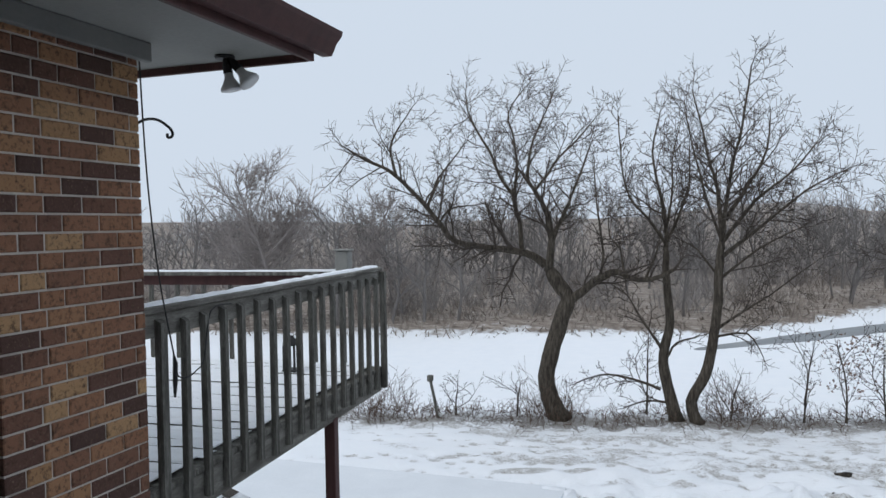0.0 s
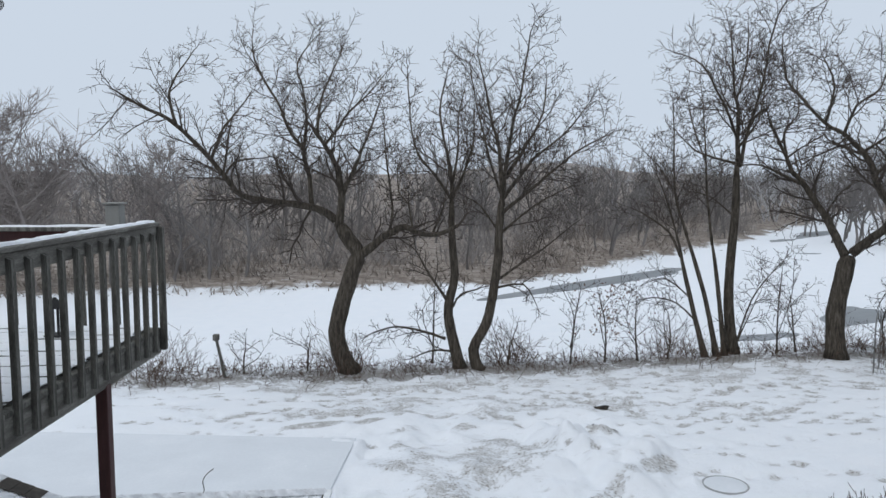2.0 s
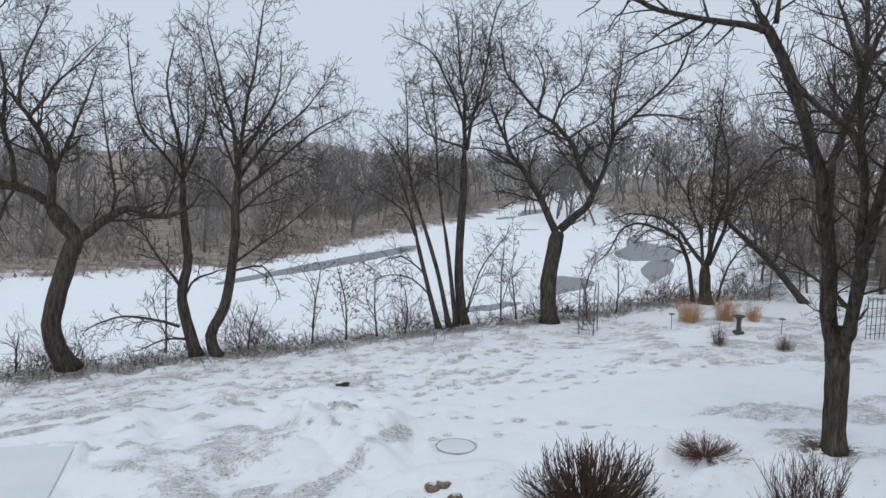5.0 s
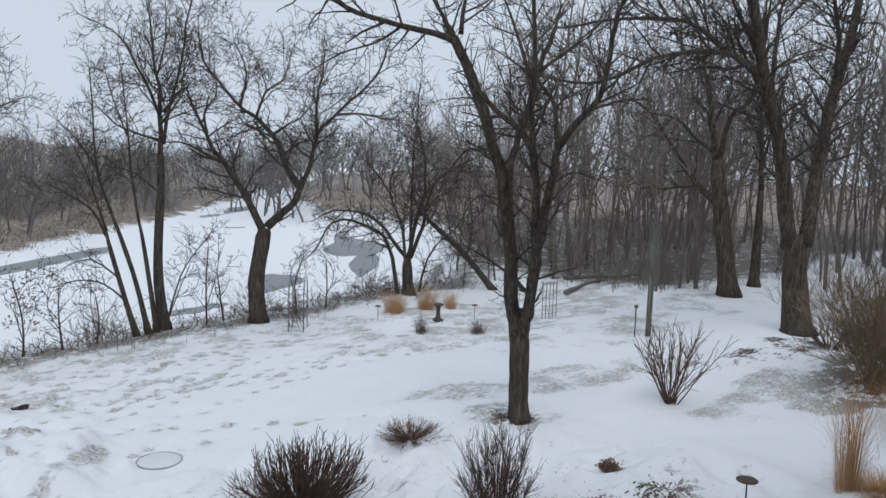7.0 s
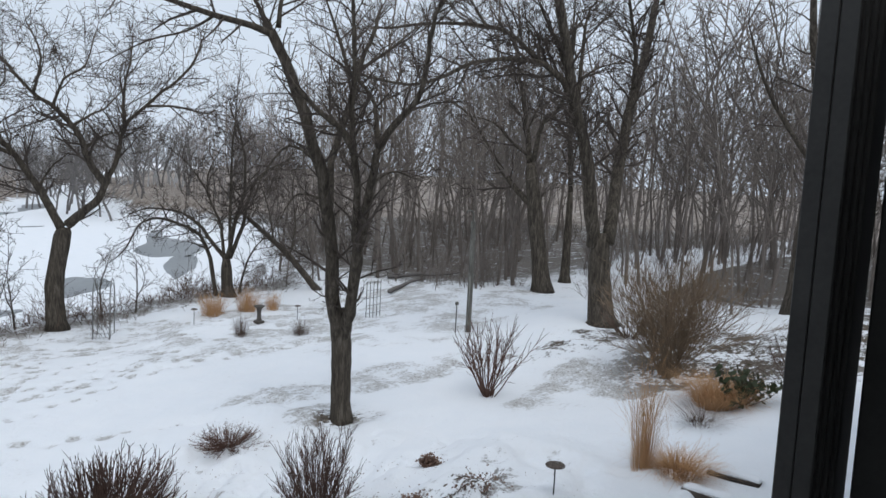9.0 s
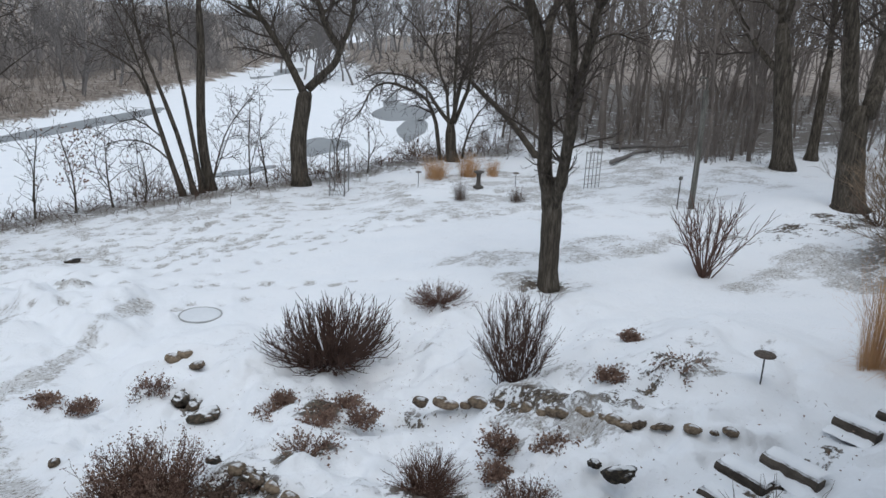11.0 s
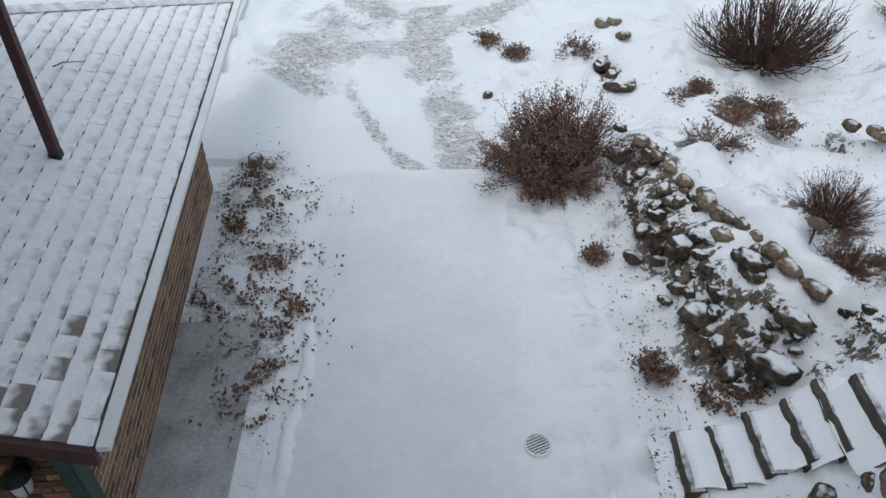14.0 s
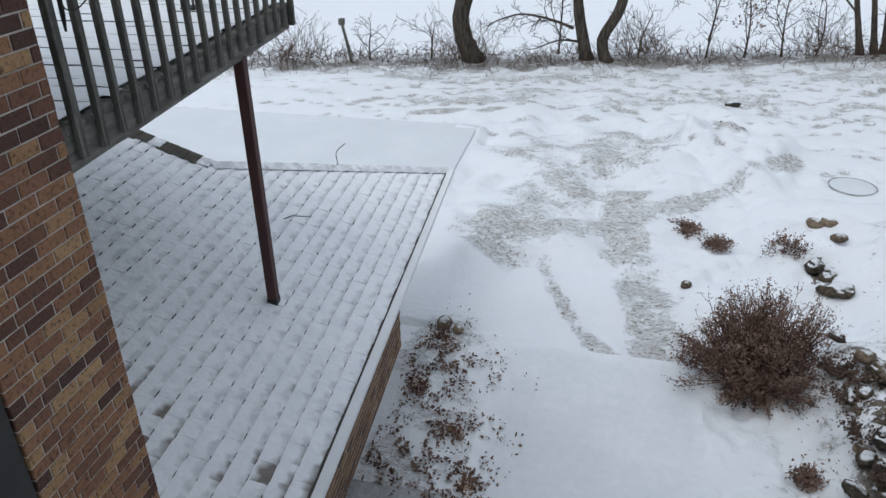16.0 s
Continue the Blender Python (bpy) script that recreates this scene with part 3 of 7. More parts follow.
        on = side * ((gx > x - 0.02) & (gx <= x1))
        z = z * (1 - on) + (lv + 0.045) * on
    # the ridge of ploughed snow and the hollow round the manhole
    z += 0.34 * blob(gx, gy, 2.6, 15.8, 1.5, 2.1, 10) * (0.6 + 0.4 * np.sin(gx * 2.1 + gy))
    for k in range(170):
        cx, cy = 2.4 + rnd.normal(0, 0.9), 15.9 + rnd.normal(0, 1.3)
        r = rnd.uniform(0.12, 0.34)
        near = (np.abs(gx - cx) < 3 * r) & (np.abs(gy - cy) < 3 * r)
        z[near] += rnd.uniform(-0.10, 0.13) * np.exp(-((gx[near] - cx) ** 2 + (gy[near] - cy) ** 2) / r ** 2)
    z -= 0.08 * blob(gx, gy, 4.75, 14.1, 0.55, 0.42)
    bare = np.zeros_like(z)
    rough = np.clip(lump / lump[(np.abs(gx) < 12) & (gy > 0) & (gy < 24)].std(), -1.6, 1.6) * (np.hypot(gx, gy - 10) < 40)
    for cx, cy, rx, ry, turn, k in SCRAPES:
        ragged = blob(gx, gy, cx, cy, rx * 1.2, ry * 1.2, turn) * (1.05 + 0.38 * rough)
        bare = np.maximum(bare, k * 0.9 * smooth01(ragged) * (1 + 0.15 * rough))
    for wide, k, *row in BANDS:
        near = np.abs(off_line(gx, gy, row)) - 0.04 * rough
        bare = np.maximum(bare, k * smooth01((wide * 1.35 - near) / (wide * 0.8 + 0.05)) * (1 + 0.06 * rough))
    bare = np.maximum(bare, 0.10 * garden)
    bare = np.maximum(bare, prints)
    edge = np.abs(gy - line(gx, NEAR_BANK) + 0.5)
    bare = np.maximum(bare, 0.40 * np.clip(1.3 - edge / 1.3, 0, 1) * (gy < 40))
    wood = smooth01((gx - 22) / 6) * (gy < line(gx, NEAR_BANK)) * smooth01((gy - 15) / 5)
    wood = np.maximum(wood, smooth01((gx - 27) / 4) * (gy < 12))
    bare = np.maximum(bare, 0.46 * wood)
    earth = np.maximum(0.85 * wood, 0.3 * garden)
    earth = np.maximum(earth, 0.6 * np.clip(1.2 - edge / 0.9, 0, 1) * (gy < 40))
    for cx, cy, rx, ry, turn, k in BEDS:
        p = smooth01(blob(gx, gy, cx, cy, rx * 1.15, ry * 1.15, turn))
        bare = np.maximum(bare, k * p)
        earth = np.maximum(earth, p)
    past = gy - line(gx, FAR_BANK)
    reed = smooth01((past + 1.0) / 6.0) * (0.86 + 0.2 * smooth01((past - 12) / 30))
    reed = np.maximum(reed, 0.75 * smooth01((np.hypot(gx, gy) - 66) / 20) * (gx > 40) * (past < 0) * (gy < line(gx, NEAR_BANK)))
    trod = np.maximum(0.95 * blob(gx, gy, 3, 20.5, 14, 4.5), 0.75 * garden)
    trod = np.maximum(trod, 0.9 * tracks)
    trod = np.maximum(trod, 0.92 * blob(gx, gy, 2.3, 5.2, 0.7, 3.2))
    ny, nx = z.shape
    me = bpy.data.meshes.new("ground")
    v = np.stack([gx, gy, z], -1).reshape(-1, 3)
    idx = np.arange(nx * ny).reshape(ny, nx)
    f = np.stack([idx[:-1, :-1], idx[:-1, 1:], idx[1:, 1:], idx[1:, :-1]], -1).reshape(-1, 4)
    me.from_pydata(v.tolist(), [], f.tolist())
    for name, arr in (("bare", bare), ("reed", reed), ("trod", trod), ("earth", earth)):
        a = me.attributes.new(name, "FLOAT", "POINT")
        a.data.foreach_set("value", arr.reshape(-1).astype(np.float32))
    me.polygons.foreach_set("use_smooth", [True] * len(me.polygons))
    me.materials.append(M_GROUND)
    me.update()
    return tagged(new("ground", me), "snow-covered lawn, frozen river and marsh with scraped earth", "ground", kind="structure")


build_ground()


def open_water(cx, cy, rx, ry, turn, seed, wob=0.22, n=48):
    """A sheet of dark thin ice in the snowy river, with a ragged rim."""
    rnd = random.Random(seed)
    ph = [rnd.uniform(0, 6.28) for _ in range(5)]
    s = Shape()
    c, sn = math.cos(radians(turn)), math.sin(radians(turn))
    ring = []
    for k in range(n):
        a = 2 * math.pi * k / n
        r = 1 + wob * (math.sin(2 * a + ph[0]) * 0.5 + math.sin(3 * a + ph[1]) * 0.4 + math.sin(5 * a + ph[2]) * 0.25 + math.sin(9 * a + ph[3]) * 0.12)
        u, v = rx * r * math.cos(a), ry * r * math.sin(a)
        ring.append((cx + u * c - v * sn, cy + u * sn + v * c))
    s.add([(x, y, RIVER - 0.2) for x, y in ring] + [(x, y, RIVER + 0.03) for x, y in ring], [tuple(range(n, 2 * n))] + [(i, (i + 1) % n, n + (i + 1) % n, n + i) for i in range(n)])
    return tagged(part("water", s, M_ICE_WATER), "dark grey patch of thin ice on the snowy river", "water", kind="structure")


open_water(9.8, 61.3, 12, 1.5, 45, 1, 0.25)
open_water(24, 88, 12, 2.0, 48, 2, 0.3)
open_water(47, 113, 14, 2.5, 48, 3, 0.3)
open_water(41.5, 66.5, 11.5, 3.4, 57, 4, 0.3)
open_water(33.2, 52.0, 6.5, 1.1, 56, 5, 0.25)
open_water(22.6, 46.6, 4.2, 1.5, 50, 6, 0.25)
open_water(14.9, 40.1, 2.0, 0.7, 25, 7, 0.3)
open_water(36, 85.5, 1.2, 0.6, 0, 8, 0.3)

# the concrete walk beside the garage, thinly snowed, and the drive beyond
s = Shape().box(-0.92, -2.0, -0.12, 1.58, 8.0, 0.004, 0.003)
tagged(part("pavement_walk", s, M_CONCRETE), "concrete walk under a thin film of snow", "pavement", kind="structure")
s = Shape().box(-14.0, 9.3, -0.14, -2.75, 16.4, 0.02, 0.01)
tagged(part("pavement_drive", s, M_DRIVE), "smooth snow-covered concrete slab behind the garage", "pavement", kind="structure")
s = Shape().box(-2.1, 1.0, -0.12, -1.15, 5.25, 0.02, 0.01)
tagged(part("pavement_pad", s, M_SOIL), "grey frosted concrete pad beside the garage wall", "pavement", kind="structure")


# ---- trees ----
def wander(p, d, length, n, rnd, bend, lift):
    """Points of a branch that wavers and turns upward."""
    pts, p, d = [Vector(p)], Vector(p), Vector(d).normalized()
    for _ in range(n):
        d = (d + Vector((rnd.gauss(0, bend), rnd.gauss(0, bend), rnd.gauss(0, bend) + lift))).normalized()
        p = p + d * (length / n)
        pts.append(p.copy())
    return pts


def along(pts, t):
    k = min(int(t * (len(pts) - 1)), len(pts) - 2)
    f = t * (len(pts) - 1) - k
    return pts[k].lerp(pts[k + 1], f), (pts[k + 1] - pts[k]).normalized()


def crooked(p, d, length, n, rnd, bend, lift):
    """Points of a branch that kinks from side to side as it grows."""
    pts, p, d = [Vector(p)], Vector(p), Vector(d).normalized()
    side = d.orthogonal().normalized()
    side.rotate(Matrix.Rotation(rnd.uniform(0, 6.283), 3, d))
    for k in range(n):
        swing = side * bend * (1 if k % 2 else -1) * rnd.uniform(0.2, 1.2)
        d = (d + swing + Vector((rnd.gauss(0, bend * .5), rnd.gauss(0, bend * .5), rnd.gauss(0, bend * .5) + lift))).normalized()
        p = p + d * (length / n) * rnd.uniform(.75, 1.25)
        pts.append(p.copy())
    return pts


def sprout(shape, pts, r0, r1, reach, level, rnd, opt):
    """Side branches along a limb, down to twigs, each thinner than the wood it leaves."""
    total = sum((q - p).length for p, q in zip(pts, pts[1:]))
    count = max(2, int(total * opt["per"][level] + rnd.random()))
    turn = rnd.uniform(0, 6.283)
    for i in range(count):
        t = opt["from"] + (1 - opt["from"]) * (i + rnd.random()) / count
        p, d = along(pts, min(t, 0.999))
        turn += 2.4 + rnd.gauss(0, .5)
        ax = d.orthogonal().normalized()
        ax.rotate(Matrix.Rotation(turn, 3, d))
        ang = radians(rnd.uniform(*opt["angle"]))
        nl = reach * rnd.uniform(0.55, 1.2) * (1.15 - 0.5 * t)
        nr = max((r0 + (r1 - r0) * t) * rnd.uniform(.38, .6), opt["min"] * (1.5, 1.2, 1.0)[level])
        nr = min(nr, nl * 0.03 + opt["min"])
        seg = max(2, int(nl / .35)) if level == 0 else (3 if level == 1 else 1)
        q = crooked(p, d * math.cos(ang) + ax * math.sin(ang), nl, seg, rnd, opt["bend"], opt["lift"])
        end = max(nr * .4, opt["min"] * .75)
        shape.tube(q, [nr + (end - nr) * j / seg for j in range(seg + 1)], 4 if level == 0 else 3, cap=False)
        if level + 1 < len(opt["per"]):
            sprout(shape, q, nr, end, nl * opt["shrink"], level + 1, rnd, opt)


def smooth_path(pts, k=3):
    """A finer, rounded line through the points."""
    p = [Vector(q) for q in pts]
    out = []
    for i in range(len(p) - 1):
        a, b, c, d = p[max(i - 1, 0)], p[i], p[i + 1], p[min(i + 2, len(p) - 1)]
        for j in range(k):
            t = j / k
            out.append(0.5 * ((2 * b) + (c - a) * t + (2 * a - 5 * b + 4 * c - d) * t * t + (3 * b - a - 3 * c + d) * t ** 3))
    out.append(p[-1])
    return out


OPT = dict(per=(3.9, 5.8, 9.0), angle=(30, 70), shrink=0.55, bend=0.26, lift=0.05, min=0.0068)
OPT["from"] = 0.16


def tree(name, x, y, limbs, label, seed, group="bare trees by the river", z=None, **change):
    """A leafless tree. Each limb: first and last radius, length of its side branches, then its points across and up."""
    rnd = random.Random(seed)
    opt = dict(OPT)
    opt.update(change)
    away = math.degrees(math.atan2(-x, y))
    root = thing(name, here(x, y, (h(x, y) if z is None else z) - 0.05, away), label, "tree", group)
    twigs = Shape()
    grown = []
    for i, (r0, r1, reach, *pts) in enumerate(limbs):
        u0, v0 = pts[0]
        start = min(grown, key=lambda p: (p[0] - u0) ** 2 + (p[2] - v0) ** 2)[1] if grown else 0.0
        slant = rnd.choice((-1, 1)) * rnd.uniform(.12, .55) if i else 0.0
        path = smooth_path([(u, start + slant * math.hypot(u - u0, v - v0), v) for u, v in pts])
        wob = .006 if i == 0 else .010 if r0 > .12 else min(.022, r0 * .16)
        path = [p + Vector((rnd.gauss(0, wob), rnd.gauss(0, wob * 1.5), 0)) * (0 if j == 0 else 1) for j, p in enumerate(path)]
        grown += path
        n = len(path) - 1
        r0, r1 = (r0, r1) if i == 0 else (r0 * .88, r1 * .8)
        radii = [(r0 + (r1 - r0) * (j / n) ** 0.8) * rnd.uniform(.95, 1.05) for j in range(n + 1)]
        if i == 0:
            radii[0] *= 1.45
            radii[1] *= 1.08
            radii[-2] *= .88
            radii[-1] *= .66
        wood = Shape().tube(path, radii, 10 if r0 > 0.12 else 7, cap=True)
        if i == 0:
            trunk = part("trunk", wood, M_BARK, root, smooth=True)
        else:
            part("limb", wood, M_BARK, trunk, smooth=True)
        if reach > 0:
            reach *= 1.22
            sprout(twigs, path, r0, r1, reach, 0, rnd, opt)
            tip = crooked(path[-1], path[-1] - path[-2], reach * 0.45, 4, rnd, opt["bend"], opt["lift"])
            twigs.tube(tip, [max(r1 * (1 - 0.85 * j / 4), opt["min"] * 0.75) for j in range(5)], 4, cap=False)
            sprout(twigs, tip, r1, opt["min"], reach * 0.6, 1, rnd, opt)
    part("crown", twigs, M_TWIG, root, "bare twigs")
    return root


# the crooked tree with the long low limbs
tree("tree", -4.25, 23.79, [
    (0.3, 0.22, 0, (0, -0.05), (-0.4, 1.1), (-0.3, 2), (0.1, 3.3), (0.3, 3.9), (0, 4.4), (-0.3, 4.9)),
    (0.16, 0.045, 1.3, (-0.4, 5), (-0.8, 5.3), (-1.5, 5.5), (-2.2, 5.6), (-3.1, 5.8), (-3.5, 6.3), (-4, 7), (-4.8, 7.9), (-5.4, 8.2), (-5.9, 8.5)),
    (0.06, 0.02, 1, (-4.7, 7.8), (-4.9, 8.6), (-4.7, 9.2), (-4.3, 9.8)),
    (0.06, 0.02, 1, (-3.9, 6.8), (-3.7, 7.6), (-3.3, 8.2), (-2.9, 8.8)),
    (0.05, 0.02, 0.8, (-3.6, 6.3), (-3.2, 6.8), (-2.4, 6.9)),
    (0.1, 0.03, 1.3, (-1.1, 5.4), (-1.2, 6.3), (-1.4, 7.2), (-1.8, 7.8), (-2.2, 8.7), (-2.8, 9.8), (-3, 10.5)),
    (0.07, 0.02, 1.2, (-1.4, 7.1), (-1.3, 8), (-1.4, 9.1), (-1.6, 10.1), (-1, 11)),
    (0.17, 0.06, 1.2, (-0.3, 4.8), (-0.2, 5.8), (-0.3, 6.6), (-0.6, 7.2), (-1, 7.8)),
    (0.06, 0.02, 1.3, (-0.9, 7.7), (-0.8, 8.7), (-0.4, 9.8), (-0.1, 10.5)),
    (0.07, 0.02, 1.2, (-0.7, 7.3), (-0.4, 7.7), (0.1, 8.4), (0.7, 9), (1.2, 9.6)),
    (0.09, 0.025, 1.2, (-0.2, 5.8), (0.2, 6.6), (0.6, 7.5), (1, 8.6)),
    (0.18, 0.07, 1, (0.3, 3.8), (0.8, 4.2), (1.3, 4.6), (1.8, 4.8), (2.2, 4.6), (2.8, 4.6), (3.4, 4.9)),
    (0.06, 0.02, 1, (1.3, 4.6), (1.4, 5.3), (1.3, 6.3), (1.2, 7.4), (1.2, 8.3)),
    (0.05, 0.015, 1, (2, 4.7), (1.9, 5.5), (1.6, 5.9), (1.6, 6.8)),
    (0.05, 0.015, 0.9, (2.6, 4.6), (3, 5.4), (3.2, 6.3))],
    "crooked bare tree with dark bark and sprawling low limbs", 11)
tree("tree", -0.54, 23.9, [
    (0.2, 0.1, 0, (-0.1, -0.05), (-0.4, 1.2), (-0.5, 2.1), (-0.3, 3.1), (-0.4, 4.4), (-0.4, 5.4)),
    (0.09, 0.025, 1.2, (-0.4, 5.3), (-0.4, 6.2), (-0.6, 7.2), (-0.8, 8.4), (-0.6, 9.5)),
    (0.07, 0.02, 1.2, (-0.4, 5.5), (0, 6.4), (0.3, 7.4), (0.3, 8.6)),
    (0.06, 0.02, 1.1, (-0.4, 5.5), (-0.9, 6.3), (-1.4, 6.9), (-1.6, 7.9), (-1.6, 9.1)),
    (0.07, 0.02, 1, (-0.5, 2.2), (-0.8, 2.7), (-1.2, 3.3), (-1.5, 3.9), (-1.9, 4.2)),
    (0.06, 0.02, 0.7, (-0.6, 1), (-1.3, 1.2), (-2.2, 1.3), (-2.9, 1.1), (-3.3, 0.9)),
    (0.05, 0.02, 0.6, (-0.4, 0.6), (-1, 0.7), (-1.7, 0.5)),
    (0.05, 0.02, 0.8, (-0.4, 2), (-0.1, 2.5), (0.4, 2.7), (0.6, 2.8)),
    (0.05, 0.02, 1.1, (-0.4, 6), (-0.2, 7.1), (-0.2, 8.1), (0, 9))],
    "slim bare tree with reddish bark leaning over the bank", 12)
tree("tree", -0.13, 23.81, [
    (0.19, 0.12, 0, (0.1, -0.05), (-0.1, 0.7), (0.3, 1.5), (0.5, 2.4), (0.6, 3.1), (0.7, 3.8), (0.7, 4.6), (0.8, 5.6)),
    (0.1, 0.025, 1.2, (0.8, 5.3), (0.7, 7.1), (0.5, 7.9), (0.3, 9), (0, 10.3)),
    (0.1, 0.025, 1.2, (0.8, 5.6), (0.9, 6.6), (1.1, 7.8), (1.3, 8.8), (1.5, 10.3)),
    (0.08, 0.02, 1.2, (0.9, 6.2), (1.6, 7.3), (2.1, 8.3), (2.2, 9.3)),
    (0.08, 0.02, 1.3, (0.8, 5.5), (1.8, 6.8), (2.8, 7.6), (3.6, 8.6)),
    (0.08, 0.02, 1.3, (0.8, 5.1), (1.9, 6), (3.1, 7), (4.2, 7.6)),
    (0.06, 0.02, 1.1, (0.7, 4.4), (1.8, 5.3), (3.1, 6)),
    (0.06, 0.02, 1, (0.6, 2.9), (1.3, 3.4), (2.1, 3.9), (3.3, 4.8)),
    (0.05, 0.02, 0.9, (0.6, 2.7), (1.5, 2.8), (1.9, 2.2)),
    (0.06, 0.02, 1.1, (0.8, 5.6), (0.4, 6.7), (0.1, 7.9), (-0.2, 9.2)),
    (0.05, 0.02, 1, (0.7, 4.5), (0.1, 5.3), (-0.4, 5.6))],
    "tall bare tree with a wide fan of fine branches", 13)
# the clump of slender stems
tree("tree", 7.3, 25.05, [
    (0.1, 0.06, 0, (0.2, -0.05), (-0.4, 2.2), (-0.7, 3.6)),
    (0.06, 0.02, 1, (-0.7, 3.4), (-1.1, 4.2), (-1.8, 4.7), (-2.4, 5)),
    (0.05, 0.02, 1, (-0.7, 3.6), (-1.1, 5.1), (-1.5, 6.2)),
    (0.04, 0.015, 0.9, (-0.1, 1.2), (-0.8, 1.8), (-1.6, 1.9), (-2.2, 1.7)),
    (0.04, 0.015, 0.9, (-0.3, 2), (-1.2, 2.6), (-2, 2.3))],
    "slender bare stem in a clump by the river bank", 20, "clump of slender stems")
tree("tree", 7.62, 25.2, [
    (0.1, 0.06, 0, (0.3, -0.05), (-0.2, 2.2), (-0.8, 4.1)),
    (0.06, 0.02, 1.1, (-0.8, 4.1), (-1.2, 5.4), (-1.3, 7), (-1.4, 8.6)),
    (0.04, 0.015, 1, (-1.1, 5.3), (-1.8, 6.4), (-2.4, 7))],
    "slender bare stem in a clump by the river bank", 21, "clump of slender stems")
tree("tree", 8, 25.4, [
    (0.1, 0.06, 0, (0.2, -0.05), (0, 1.8), (-0.3, 3.9)),
    (0.06, 0.02, 1.1, (-0.3, 3.8), (-0.5, 5.5), (-0.6, 7), (-0.7, 8.6)),
    (0.04, 0.015, 1, (-0.6, 6.6), (-1, 7.7), (-1.3, 8.9))],
    "slender bare stem in a clump by the river bank", 22, "clump of slender stems")
tree("tree", 8.5, 25.7, [
    (0.19, 0.12, 0, (0.1, -0.05), (-0.1, 1.7), (-0.1, 3.1), (0, 4.7), (0, 6.4)),
    (0.11, 0.03, 1.4, (0, 6.3), (0, 7.9), (-0.2, 9.4), (-0.4, 11.3)),
    (0.06, 0.02, 1, (0, 6.5), (-0.7, 6.7), (-1.4, 7), (-2, 7.6)),
    (0.07, 0.02, 1.2, (0, 7.3), (-0.5, 8.5), (-1.1, 9.6), (-1.8, 10)),
    (0.08, 0.02, 1.3, (0.1, 6.4), (0.3, 7.6), (0.7, 9), (0.9, 10.5), (1.2, 11.2)),
    (0.06, 0.02, 1.2, (0, 7), (0.6, 7.9), (0.8, 9.2)),
    (0.04, 0.015, 0.9, (0, 4.7), (-0.8, 5.4), (-1.6, 5.6)),
    (0.04, 0.015, 0.9, (0.1, 0.1), (0.6, 1.8), (1.3, 2.8), (1.8, 3.4)),
    (0.035, 0.015, 0.8, (0.1, 0.1), (0.4, 1), (0.9, 2.2)),
    (0.05, 0.02, 1.2, (-0.1, 8.7), (0.2, 10), (0.2, 11.3))],
    "slender bare stem in a clump by the river bank", 23, "clump of slender stems")
# the forked tree on the bank and the spreading one beyond
tree("tree", 11.57, 24.68, [
    (0.3, 0.26, 0, (0, -0.05), (-0.1, 1.5), (0.1, 2.8), (0.2, 3.4)),
    (0.17, 0.05, 1.2, (0.1, 3.4), (-0.2, 4), (-0.5, 4.6), (-0.9, 5.2), (-1.3, 5.8), (-1.6, 6.1), (-1.8, 6.6), (-2, 7), (-2.4, 7.9)),
    (0.08, 0.02, 1, (-1.3, 5.7), (-1.9, 6), (-2.5, 6.3), (-3.2, 6.3)),
    (0.06, 0.02, 1.2, (-1.8, 6.7), (-1.9, 7.4), (-1.5, 8.1), (-1.6, 8.9)),
    (0.05, 0.02, 0.7, (-0.5, 4.7), (-0.2, 5.3), (0.3, 5.8)),
    (0.19, 0.13, 0.8, (0.3, 3.5), (0.7, 3.9), (1.2, 4.4), (1.4, 5)),
    (0.15, 0.05, 1.2, (1.4, 4.9), (1, 5.4), (0.8, 5.9), (0.6, 6.4), (0.2, 6.9), (-0.1, 7.2), (-0.6, 7.5), (-1.2, 8.2)),
    (0.06, 0.02, 1.3, (-1.1, 8.1), (-1.7, 8.9), (-1.9, 10)),
    (0.06, 0.02, 1.3, (-0.1, 7.1), (0.2, 8), (0.8, 8.5), (1.1, 9.6)),
    (0.06, 0.02, 1.2, (0.4, 6.6), (0.9, 7), (1.4, 7.3), (2, 8.1)),
    (0.11, 0.04, 1.2, (1.4, 4.9), (1.6, 5.4), (1.8, 6.2), (1.9, 6.7), (2.2, 7.1), (3, 7.9), (3.8, 8.7), (4.1, 9.5)),
    (0.08, 0.02, 1.3, (1.9, 6.7), (1.9, 7.8), (2.1, 8.8), (2.2, 9.7)),
    (0.07, 0.02, 1, (0.8, 6), (1.3, 6.4), (1.9, 6.6)),
    (0.06, 0.02, 1.2, (2.5, 7.4), (3.4, 7.5), (4.4, 7.4), (5, 7.4)),
    (0.06, 0.02, 1.3, (-0.6, 7.5), (-0.4, 8.6), (-0.8, 9.7))],
    "bare tree forking low into two crooked limbs", 31)
